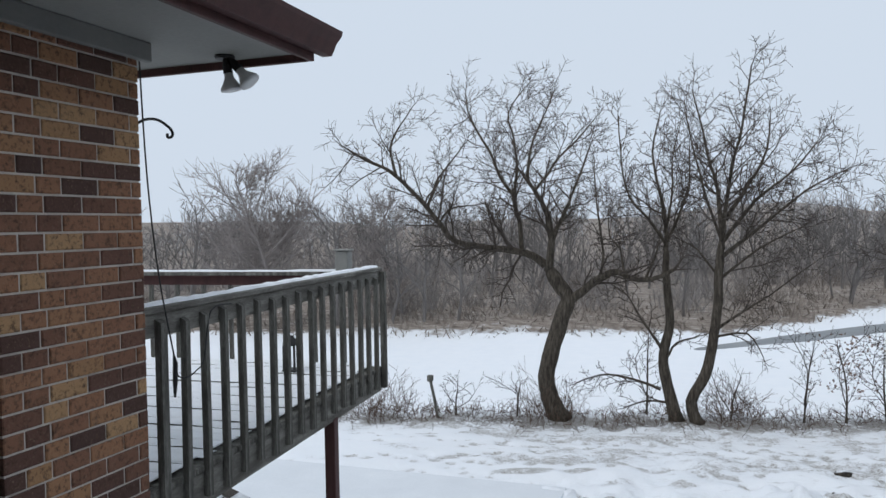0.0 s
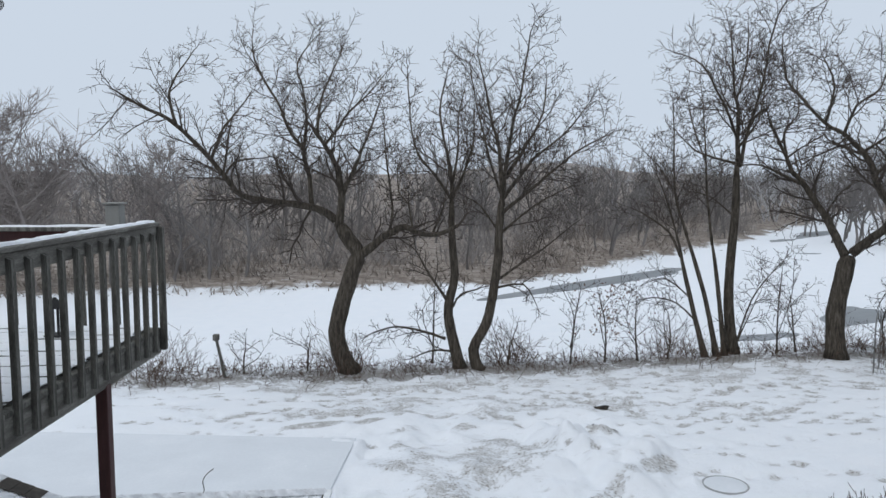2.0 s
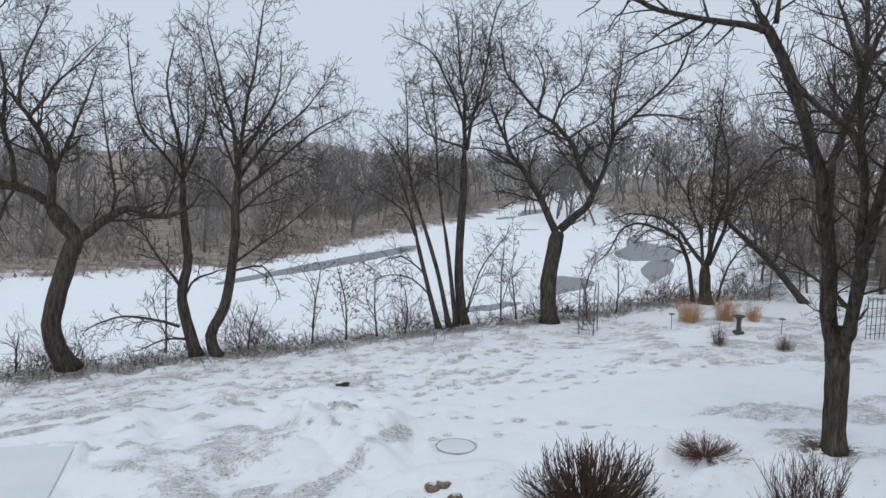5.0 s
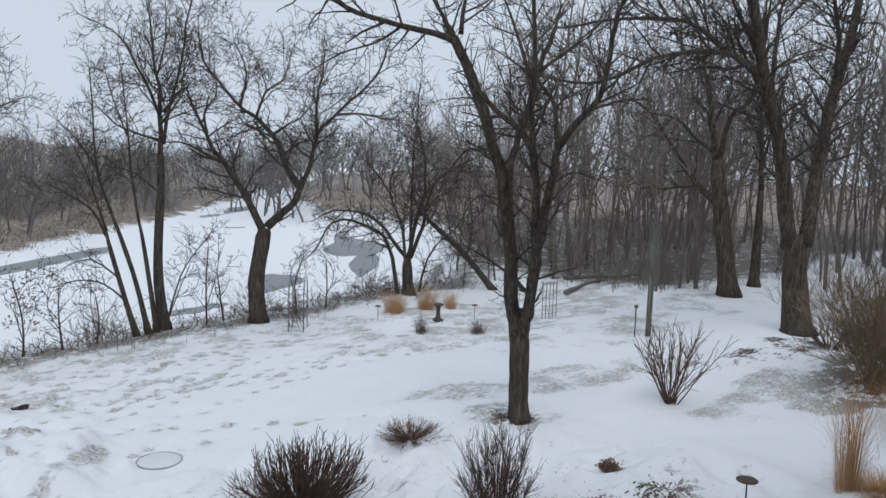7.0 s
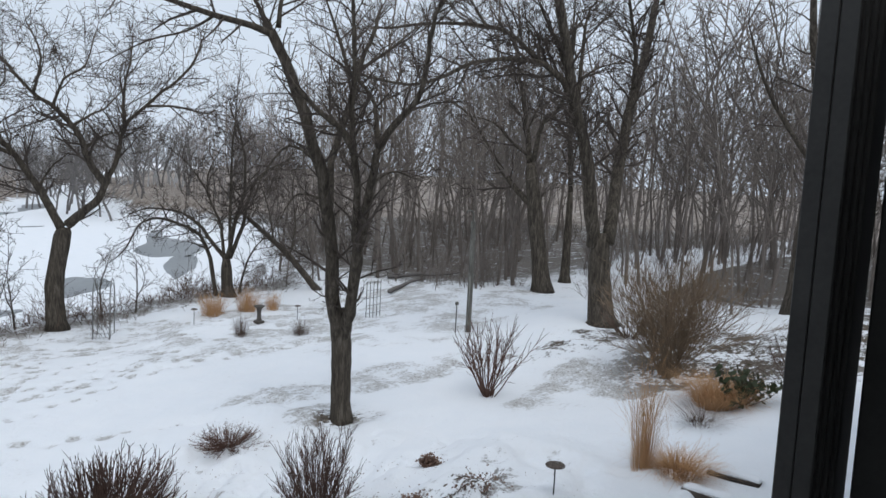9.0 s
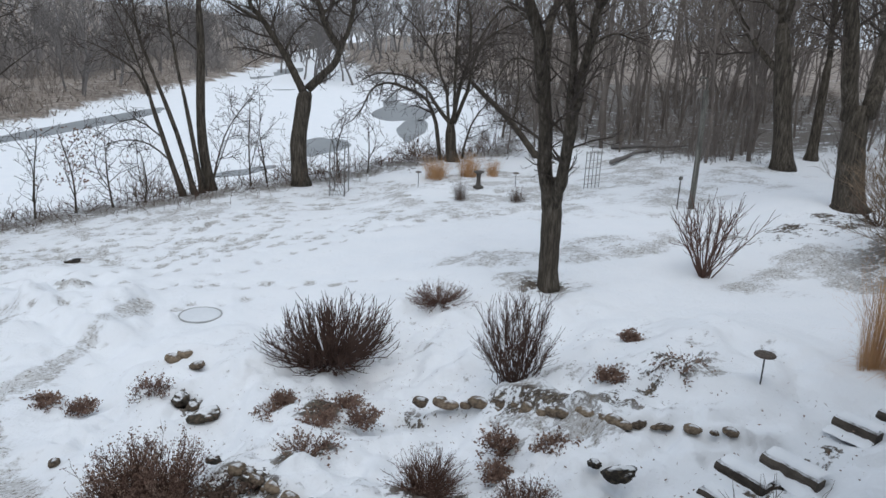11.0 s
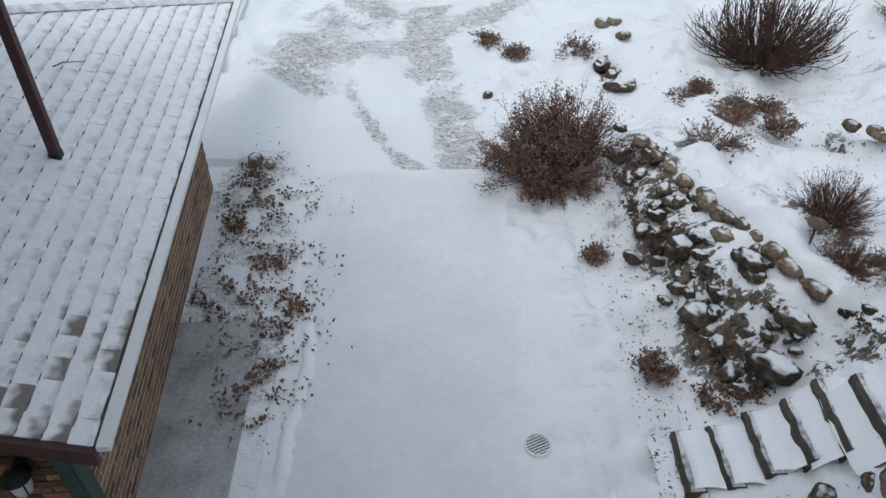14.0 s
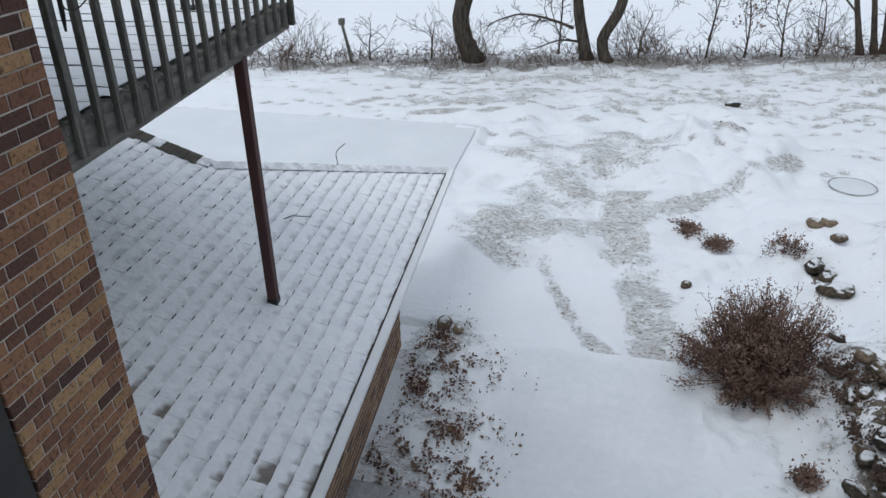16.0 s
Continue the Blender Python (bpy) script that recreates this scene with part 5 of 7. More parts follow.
# ---- the garage below, turned a little from the house ----
GAR = pose(-1.61, 2.62, 1.62, 0, 0, 3.25)   # eave's near end; local y runs along the eave, -x up the slope
PITCH = 0.386
r_cap = random.Random(14)
E_LEN = 7.22
HIP = 2.37
garage = thing("garage", GAR, "low brick garage with a snow-dusted shingle hip roof", "garage")
deck_z = Shape()
RK = E_LEN - HIP
deck_z.add([(0, 0, -.03), (0, E_LEN, -.03), (-HIP, RK, HIP * PITCH - .03), (-6, RK, 6 * PITCH - .03), (-6, 0, 6 * PITCH - .03),
            (0, 0, -.12), (0, E_LEN, -.12), (-HIP, RK, HIP * PITCH - .2), (-6, RK, 6 * PITCH - .2), (-6, 0, 6 * PITCH - .2)],
           [(0, 1, 2, 3, 4), (0, 5, 6, 1), (1, 6, 7, 2), (2, 7, 8, 3), (0, 4, 9, 5), (5, 9, 8, 7, 6)])
part("roof", deck_z, M_SHINGLE, garage)
part("eave_trim", Shape().box(0.012, -0.02, -0.045, 0.100, E_LEN + 0.02, 0.008, 0.004), M_WHITE_METAL, garage, "white metal edge along the garage eave")
part("starter_course", Shape().box(-0.03, 0, -0.04, 0.010, E_LEN + 0.01, -0.002, 0.003), M_SHINGLE, garage, "dark shingle edge along the eave")
part("rake_trim", Shape().add([(0, -.05, -.16), (-4, -.05, 4 * PITCH - .16), (-4, -.05, 4 * PITCH - .02), (0, -.05, -.02), (0, 0, -.16), (-4, 0, 4 * PITCH - .16), (-4, 0, 4 * PITCH - .02), (0, 0, -.02)],
                              [(0, 1, 2, 3), (7, 6, 5, 4), (3, 2, 6, 7), (0, 4, 5, 1), (0, 3, 7, 4)]), M_RED_PAINT, garage, "oxblood painted board at the roof's end")
for i, (x0, y0) in enumerate([(0.02, E_LEN)]):
    caps = 16
    for k in range(caps):
        c = Shape()
        a = Vector((-HIP * k / caps, E_LEN - HIP * k / caps, HIP * PITCH * k / caps + 0.012))
        d = Vector((-HIP / caps, -HIP / caps, HIP * PITCH / caps)) * 1.25
        sd = Vector((1, -1, 0)).normalized() * 0.115
        up = Vector((0, 0, 0.030))
        lowr = Vector((0, 0, -0.035))
        c.add([a - sd + lowr, a + up, a + sd + lowr, a + d - sd + lowr, a + d + up * 0.4, a + d + sd + lowr, a - sd + lowr * 1.4, a + up * 0.3, a + sd + lowr * 1.4],
              [(0, 1, 4, 3), (1, 2, 5, 4)]).add([a - sd + lowr, a + up, a + sd + lowr, a + sd + lowr * 1.5, a + up * 0.2, a - sd + lowr * 1.5], [(0, 5, 4, 1), (1, 4, 3, 2)], 1)
        part("hip_cap", c, [M_SNOW_SHINGLE, M_SHINGLE], garage)

for k in range(15):
    x = -HIP - 0.02 - 0.14 * k
    c = Shape()
    w = 0.16 + r_cap.uniform(-.02, .03)
    zt = -x * PITCH
    c.add([(x, RK - w, zt + .012), (x, RK + .05, zt + .012), (x - .165, RK + .05, zt + .165 * PITCH + .004), (x - .165, RK - w, zt + .165 * PITCH + .004), (x, RK - w, zt - .02), (x, RK + .05, zt - .03), (x - .165, RK + .05, zt + .03)], [(0, 1, 2, 3), (0, 4, 5, 1), (1, 5, 6, 2)])
    part("verge_shingle", c, M_SHINGLE if k % 4 else M_SNOW_SHINGLE, garage)

# the end wall under the eave, in courses
WALL_IN = 0.28
wall = Shape().box(-6, 0.25, -1.7, -WALL_IN - 0.0005, 5.04, -0.05)
gw = part("wall", wall, M_MORTAR, garage, "brown brick garage wall")
bs = Shape()
r2 = random.Random(9)
nrow = int(1.55 / COURSE)
for k in range(nrow):
    z0 = -1.62 + k * COURSE
    y = 0.25 - (0.1 if k % 2 else 0.0)
    while y < 5.04:
        a, b = max(y + 0.005, 0.25), min(y + 0.198, 5.04)
        if b - a > 0.03:
            e = r2.uniform(0.001, 0.004)
            bs.box(-WALL_IN - 0.08, a, z0 + 0.008, -WALL_IN + e, b, z0 + COURSE - 0.008)
        y += 0.203
for k in range(nrow):
    z0 = -1.62 + k * COURSE
    x = -WALL_IN - 0.09 - (0.1 if k % 2 else 0.0)
    while x > -2.6:
        e = r2.uniform(-0.003, 0.002)
        bs.box(x - 0.193, 0.19 + e, z0 + 0.005, x, 0.26, z0 + COURSE - 0.005)
        x -= 0.203
tagged(part("bricks", bs, M_BRICK_FAR, gw, "courses of brown brick"), kind="stuff")
part("door_frame", Shape().box(-WALL_IN - 0.085, 0.05, -1.62, -WALL_IN + 0.02, 0.245, -0.10, 0.006).box(-WALL_IN + 0.022, 0.06, -1.62, -WALL_IN + 0.045, 0.10, -0.12, 0.004), M_GREEN, gw, "dark green painted door frame")
part("soffit", Shape().add([(-.02, -.04, -.13), (-4, -.04, 4 * PITCH - .2), (-4, .24, 4 * PITCH - .2), (-.02, .24, -.13)], [(0, 1, 2, 3)]), M_RED_PAINT, garage)
wl = thing("wall_lantern", GAR @ here(-.62, .08, -.36), "black carriage lantern with frosted glass on the garage wall", "wall lantern")
part("back_plate", Shape().box(-.05, .07, -.10, .05, .10, .12, .01), M_DARK_METAL, wl)
part("arm", Shape().tube(smooth_path([(0, .08, .06), (0, .0, .12), (0, -.05, .10)], 3), .012, 6), M_DARK_METAL, wl)
part("cap", Shape().lathe([(.10, .02), (.105, .035), (.06, .075), (.02, .10)], (0, -.05, 0), 12), M_DARK_METAL, wl)
part("glass", Shape().lathe([(.055, -.15), (.07, -.10), (.082, .018)], (0, -.05, 0), 12), M_LAMP_GLASS, wl, "frosted glass", smooth=True)
for k in range(4):
    a = math.pi / 4 + math.pi / 2 * k
    part("frame_bar", Shape().tube([(.060 * math.cos(a), -.05 + .060 * math.sin(a), -.155), (.088 * math.cos(a), -.05 + .088 * math.sin(a), .02)], .007, 5), M_DARK_METAL, wl)

# shingle tabs: the nearest are pieces of their own, the rest one mesh
EXPO, TAB = 0.143, 0.203


def tab_shape(wd, r, dark=True):
    """One tab, thick at its lower edge under soft snow; a dark strip lies on and below part of its butt."""
    s = Shape()
    g = 0.0004
    t0, t1 = 0.024 + r.uniform(0, 0.010), 0.006
    j = r.uniform(-0.006, 0.006)
    x0, x1 = 0.0 + j, -EXPO - 0.012
    sl = PITCH
    v = [(x0, g, 0 - x0 * sl), (x0, wd - g, 0 - x0 * sl), (x1, wd - g, -x1 * sl), (x1, g, -x1 * sl),
         (x0, g, t0 * 0.6 - x0 * sl), (x0, wd - g, t0 * 0.6 - x0 * sl), (x0 - .022, wd - g, t0 - x0 * sl), (x0 - .022, g, t0 - x0 * sl),
         (x1, wd - g, t1 - x1 * sl), (x1, g, t1 - x1 * sl)]
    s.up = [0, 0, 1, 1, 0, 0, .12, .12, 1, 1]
    s.add(v, [(0, 1, 5, 4), (4, 5, 6, 7), (7, 6, 8, 9), (1, 2, 8, 6, 5), (3, 0, 4, 7, 9)], 0)
    for q in range(1):
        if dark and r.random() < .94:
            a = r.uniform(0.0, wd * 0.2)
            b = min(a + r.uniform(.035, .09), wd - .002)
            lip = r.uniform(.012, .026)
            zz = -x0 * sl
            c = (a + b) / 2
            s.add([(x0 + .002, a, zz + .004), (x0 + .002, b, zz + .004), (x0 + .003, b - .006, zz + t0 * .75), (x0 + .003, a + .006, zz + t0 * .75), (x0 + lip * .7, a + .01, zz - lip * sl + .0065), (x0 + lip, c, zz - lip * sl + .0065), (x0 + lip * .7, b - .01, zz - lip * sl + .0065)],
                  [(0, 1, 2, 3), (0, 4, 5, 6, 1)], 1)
            s.up += [0] * 7
    return s


def with_up(me, values):
    """Stores how far up its course each corner of a tab lies."""
    a = me.attributes.new("up", "FLOAT", "POINT")
    a.data.foreach_set("value", [float(q) for q in values])
    return me


tabs = []
for i in range(14):
    t = tab_shape(TAB, r2, i < 12)
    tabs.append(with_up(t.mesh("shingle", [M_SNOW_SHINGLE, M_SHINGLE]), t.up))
rest = Shape()
rest.up = []
count = 0
for k in range(30):
    x = -0.012 - k * EXPO
    off = (k % 3) * TAB / 3 + r2.uniform(-0.01, 0.01)
    end = E_LEN - 0.02 + x if -x < HIP else E_LEN - HIP
    y = -off
    while y < end - 0.03:
        a, b = max(y, 0.0), min(y + TAB, end)
        if b - a > 0.05:
            whole = a == y and b == y + TAB
            if whole and count < 290 and k < 20 and y < 4.6:
                ob = new("shingle", tabs[r2.randint(0, 13)])
                ob.matrix_basis = pose(x, a, -x * PITCH - 0.02, 0, 0, 0)
                ob.parent = garage
                count += 1
            else:
                t = tab_shape(b - a, r2, r2.random() < .75)
                kk = len(rest.v)
                rest.v.extend([(p[0] + x, p[1] + a, p[2] - x * PITCH - 0.02) for p in t.v])
                rest.f.extend([tuple(i + kk for i in f) for f in t.f])
                rest.m.extend(t.m)
                rest.up.extend(t.up)
        y += TAB
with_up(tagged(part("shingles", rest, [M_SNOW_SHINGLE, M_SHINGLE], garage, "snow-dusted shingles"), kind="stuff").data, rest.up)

# the dark ribbed jamb of the window, stood some metres further out than the window
win = thing("window_jamb", here(3.56, 0.525, 0), "dark ribbed window jamb, set well out from the window", "trim", kind="structure")
for k in range(4):
    part("rib", Shape().box(0.075 * k, -0.02 - 0.012 * k, 1.4, 0.075 * k + 0.055, 0.05, 8.6, 0.006), M_FRAME, win)
# unseen wall, added only to block sky light from the ground near the steps
s = Shape().box(4.0, -6.0, -0.5, 15.0, 0.44, 8.6, 0.01)
tagged(part("wall_wing", s, M_FRAME), "unseen dark wall added to keep sky light off the garden", "wall", kind="structure")
part("backing", Shape().box(-0.0, 0.052, 1.4, 1.2, 0.12, 8.6, 0.004), M_FRAME, win)


# ---- the far woods ----
def wood_tree(seed, tall, straight, sub=7, fine=3, limbs=0, twig=1.0):
    """One background tree as plain arrays."""
    r = random.Random(seed)
    s = Shape()
    top = tall * (0.95 if straight else 0.7)
    trunk = wander((0, 0, 0), (r.uniform(-.08, .08), r.uniform(-.08, .08), 1), top, 7, r, 0.10 if straight else 0.13, 0.035)
    r0 = tall * (0.0050 if straight else 0.0105)
    s.tube(trunk, [r0 * (1 - 0.8 * i / 7) + 0.01 for i in range(8)], 6, cap=False)
    limbs = limbs or (11 if straight else 13)
    for i in range(limbs):
        t = (0.24 if straight else 0.2) + (0.75 if straight else 0.78) * (i + r.random()) / limbs
        p, d = along(trunk, min(t, 0.99))
        a = r.uniform(0, 6.283)
        up = r.uniform(0.5, 1.3)
        ln = tall * (0.30 if straight else 0.42) * (1.15 - 0.7 * t) * r.uniform(0.6, 1.1)
        q = wander(p, (math.cos(a), math.sin(a), up), ln, 5, r, 0.16, 0.06)
        rr = r0 * (1 - 0.75 * t) * 0.5 + 0.008
        s.tube(q, [rr * (1 - 0.75 * k / 5) + 0.005 for k in range(6)], 4, cap=False)
        for j in range(sub):
            p2, d2 = along(q, min(0.15 + 0.84 * (j + r.random()) / sub, 0.99))
            nd = (d2 + Vector((r.gauss(0, .6), r.gauss(0, .6), r.gauss(0.1, .45)))).normalized()
            q2 = wander(p2, nd, ln * r.uniform(0.25, 0.5), 2, r, 0.2, 0.05)
            s.tube(q2, [0.018 * twig, 0.013 * twig, 0.009 * twig], 3, cap=False)
            for m in range(fine):
                p3, d3 = along(q2, r.uniform(0.25, 0.99))
                nd = (d3 + Vector((r.gauss(0, .7), r.gauss(0, .7), r.gauss(0.1, .5)))).normalized()
                s.tube([p3, p3 + nd * ln * 0.24], [0.011 * twig, 0.007 * twig], 3, cap=False)
    v = np.array(s.v)
    f = [x for x in s.f]
    return v, f


def shrub_arrays(seed, tall):
    """A low thicket of stems."""
    r = random.Random(seed)
    s = Shape()
    for i in range(14):
        a = r.uniform(0, 6.283)
        q = wander((r.gauss(0, tall * .3), r.gauss(0, tall * .25), 0), (math.cos(a) * .45, math.sin(a) * .45, 1), tall * r.uniform(.6, 1.1), 4, r, .16, .04)
        s.tube(q, [.022, .018, .014, .011, .008], 3, cap=False)
        for j in range(4):
            p, d = along(q, r.uniform(.3, .98))
            nd = (d + Vector((r.gauss(0, .6), r.gauss(0, .6), r.gauss(.1, .4)))).normalized()
            s.tube([p, p + nd * tall * .34], [.012, .007], 3, cap=False)
    return np.array(s.v), s.f


def scatter(name, kinds, places, mat, label, category):
    """Many alike growths joined into one mesh."""
    verts, faces, k = [], [], 0
    r = random.Random(len(places))
    for x, y, sc in places:
        v, f = kinds[r.randrange(len(kinds))]
        a = r.uniform(0, 6.283)
        c, s = math.cos(a), math.sin(a)
        w = np.empty_like(v)
        w[:, 0] = (v[:, 0] * c - v[:, 1] * s) * sc + x
        w[:, 1] = (v[:, 0] * s + v[:, 1] * c) * sc + y
        w[:, 2] = v[:, 2] * sc * r.uniform(.9, 1.1) + h(x, y) - 0.1
        verts.append(w)
        faces.extend([tuple(i + k for i in q) for q in f])
        k += len(v)
    me = bpy.data.meshes.new(name)
    me.from_pydata(np.concatenate(verts).tolist(), [], faces)
    me.materials.append(mat)
    me.update()
    return tagged(new(name, me), label, category, kind="stuff")


rnd = random.Random(77)
SPREAD = [wood_tree(100 + i, 10, False, 5, 1, 0, 1.35) for i in range(6)]
FAINT = [wood_tree(150 + i, 12, False, 3, 0, 9, 3.4) for i in range(5)]
SLIM = [wood_tree(250 + i, 15, True, 4, 1) for i in range(6)]
TALL = [wood_tree(200 + i, 16, True, 6, 2, 13, 1.1) for i in range(6)]
THICKET = [shrub_arrays(300 + i, 2.4) for i in range(4)]


def brush_arrays(seed, tall):
    """A broad tangle of thin straight stems."""
    r = random.Random(seed)
    s = Shape()
    for i in range(24):
        a = r.uniform(0, 6.283)
        p = Vector((r.gauss(0, tall * .45), r.gauss(0, tall * .4), 0))
        q = wander(p, (math.cos(a) * .5, math.sin(a) * .5, 1), tall * r.uniform(.5, 1.1), 2, r, .2, .03)
        s.tube(q, [.035, .026, .014], 3, cap=False)
        for j in range(2):
            p2, d = along(q, r.uniform(.2, .98))
            nd = (d + Vector((r.gauss(0, .6), r.gauss(0, .6), r.gauss(.1, .4)))).normalized()
            s.tube([p2, p2 + nd * tall * r.uniform(.2, .45)], [.022, .012], 3, cap=False)
    return np.array(s.v), s.f


BRUSH = [brush_arrays(340 + i, 3.2) for i in range(5)]
far = []
for i in range(100):
    x = rnd.uniform(-85, 40)
    past = rnd.uniform(4, 75) ** 1.0
    far.append((x, float(line(x, FAR_BANK)) + past, rnd.uniform(0.8, 1.3) * (1.15 if past > 25 else 0.95)))
for i in range(75):
    x = rnd.uniform(26, 110)
    far.append((x, float(line(x, FAR_BANK)) + rnd.uniform(3, 60), rnd.uniform(1.0, 1.5)))
for x, y, sc in ((-27.5, 53.5, 1.25), (-23.0, 54, 1.2), (-20.5, 54.5, 1.35), (-18.0, 55.5, 1.2), (-42, 54, 1.6), (12.5, 75, 1.3), (17, 82, 1.3)):
    far.append((x, y, sc))
for i in range(45):
    x = rnd.uniform(-80, 25)
    far.append((x, float(line(x, FAR_BANK)) + rnd.uniform(30, 90), rnd.uniform(1.1, 1.6)))
for i in range(75):
    a, d = radians(rnd.uniform(22, 40)), rnd.uniform(98, 175)
    far.append((d * math.sin(a), d * math.cos(a), rnd.uniform(.9, 1.6)))
scatter("far_woods", SPREAD, far, M_FAR_BARK, "bare woods beyond the frozen river, haze painted into their bark", "woods")
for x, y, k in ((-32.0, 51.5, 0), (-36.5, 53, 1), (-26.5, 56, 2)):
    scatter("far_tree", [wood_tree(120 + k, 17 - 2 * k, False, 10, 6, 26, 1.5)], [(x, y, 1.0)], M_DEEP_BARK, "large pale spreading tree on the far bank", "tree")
# brush beyond the reeds, and the woods of the far hill, with haze in their bark colour
brush = []
while len(brush) < 430:
    x = rnd.uniform(-80, 60)
    past = 9 + 75 * rnd.random() ** 1.2
    if math.sin(x * .31 + past * .13) + math.sin(x * .13 - past * .21) > -.35:
        brush.append((x, float(line(x, FAR_BANK)) + past, rnd.choice((.3, .4, .55, .7, .95)) * (1 + past * .008)))
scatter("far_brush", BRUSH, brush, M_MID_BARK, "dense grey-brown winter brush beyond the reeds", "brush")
hill = []
for i in range(46):
    a, d = radians(rnd.uniform(19, 33)), rnd.uniform(135, 170)
    hill.append((d * math.sin(a), d * math.cos(a), rnd.uniform(.8, 1.3)))
for i in range(300):
    a, d = radians(rnd.uniform(-50, 48)), rnd.uniform(170, 330)
    x, y = d * math.sin(a), d * math.cos(a)
    if y > float(line(x, FAR_BANK)) + 60:
        hill.append((x, y, rnd.uniform(.9, 1.5)))
scatter("hill_woods", FAINT, hill, M_HILL_BARK, "bare woods on the far hill, paled by haze painted into the bark", "woods")
near_wood = []
while len(near_wood) < 190:
    x, y = 21 + 50 * rnd.random() ** 1.5, rnd.uniform(-6, 48)
    edge = 23.0 + 0.012 * (y - 14) ** 2 if y > 14 else 26.5
    lane = abs((y - 16.8) - (x - 30) * 0.42) < 1.4
    if x < edge + 1.5 or y > float(line(x, NEAR_BANK)) - 1.0 or lane or (x < 30 and 8 < y < 17):
        continue
    near_wood.append((x, y, rnd.uniform(0.55, 1.05)))
for i in range(16):
    x = rnd.uniform(20.5, 36)
    near_wood.append((x, float(line(x, NEAR_BANK)) + rnd.uniform(-5, 1.0), rnd.uniform(.35, .62)))
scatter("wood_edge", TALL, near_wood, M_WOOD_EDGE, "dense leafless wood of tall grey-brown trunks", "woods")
deep = []
while len(deep) < 170:
    a, d = radians(rnd.uniform(32, 86)), rnd.uniform(48, 125)
    x, y = d * math.sin(a), d * math.cos(a)
    if y > float(line(x, NEAR_BANK)) - 2 or x < 46:
        continue
    deep.append((x, y, rnd.uniform(0.7, 1.1)))
young = []
while len(young) < 105:
    x, y = rnd.uniform(24.5, 48), rnd.uniform(-4, 34)
    if y > float(line(x, NEAR_BANK)) - 0.6 or x < 24.5 + 0.012 * max(y - 14, 0) ** 2 or abs((y - 16.8) - (x - 30) * 0.42) < 1.3 or (x < 30 and 8 < y < 17):
        continue
    young.append((x, y, rnd.uniform(0.5, 1.0)))
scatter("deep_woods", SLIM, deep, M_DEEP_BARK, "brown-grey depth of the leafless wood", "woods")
scatter("young_wood", SLIM, young, M_WOOD_EDGE, "slim leafless trees among the old trunks", "woods")
thick = []
for i in range(90):
    x = rnd.uniform(-75, 34)
    thick.append((x, float(line(x, FAR_BANK)) + rnd.uniform(5, 40), rnd.uniform(.6, 1.3)))
for i in range(360):
    x, y = rnd.uniform(23, 60), rnd.uniform(8, 50)
    if y < float(line(x, NEAR_BANK)) - .5 and x > 24.5 + 0.012 * max(y - 14, 0) ** 2 and abs((y - 16.8) - (x - 30) * 0.42) > 1.2:
        thick.append((x, y, rnd.choice([.22, .3, .4, .55, .8])))
for i in range(24):
    x = rnd.uniform(22.5, 38)
    thick.append((x, float(line(x, NEAR_BANK)) + rnd.uniform(-4, 2.5), rnd.uniform(.25, .7)))
scatter("thicket", THICKET, thick, M_WOOD_EDGE, "brown winter thicket at the wood's foot", "thicket")

# reeds and weeds along the banks
weeds = Shape()
for i in range(3000):
    x = rnd.uniform(-14, 23)
    y = float(line(x, NEAR_BANK)) + rnd.gauss(0.2, 0.8)
    dense = max(0, math.sin(x * 1.7) * math.sin(x * .6 + 1))
    tall = rnd.uniform(.12, .42) * (1 + 2.2 * dense) * rnd.uniform(.6, 1.2)
    p = Vector((x, y, h(x, y) - .05))
    d = Vector((rnd.gauss(0, .5), rnd.gauss(0, .5), 1)).normalized()
    q = wander(p, d, tall * 1.5, 4, rnd, .3, .0)
    weeds.tube(q, [.009, .008, .007, .005, .004], 3, cap=False)
    for j in range(4 if tall > .3 else 1):
        a, b = along(q, rnd.uniform(.2, .95))
        nd = (b + Vector((rnd.gauss(0, .8), rnd.gauss(0, .8), rnd.gauss(.1, .5)))).normalized()
        weeds.tube([a, a + nd * tall * rnd.uniform(.25, .6)], [.006, .004], 3, cap=False)
tagged(part("bank_weeds", weeds, M_BRUSH), "dry weeds and brush along the river bank", "weeds", kind="stuff")
reeds = Shape()
for i in range(4600):
    x = rnd.uniform(-60, 26)
    y = float(line(x, FAR_BANK)) + abs(rnd.gauss(0, 9)) + 1.0
    z = h(x, y)
    w, t = rnd.uniform(.02, .09), rnd.uniform(.15, .65) * (0.5 + 0.6 * abs(math.sin(x * .23)))
    a = rnd.uniform(0, 3.14)
    dx, dy = math.cos(a) * w, math.sin(a) * w
    lx, ly = rnd.gauss(0, .25), rnd.gauss(0, .25)
    reeds.add([(x - dx, y - dy, z), (x + dx, y + dy, z), (x + lx + dx * .5, y + ly + dy * .5, z + t), (x + lx - dx * .5, y + ly - dy * .5, z + t * .9)], [(0, 1, 2, 3)])
tagged(part("reed_bed", reeds, M_REED), "tan reed bed on the far bank", "reeds", kind="stuff")


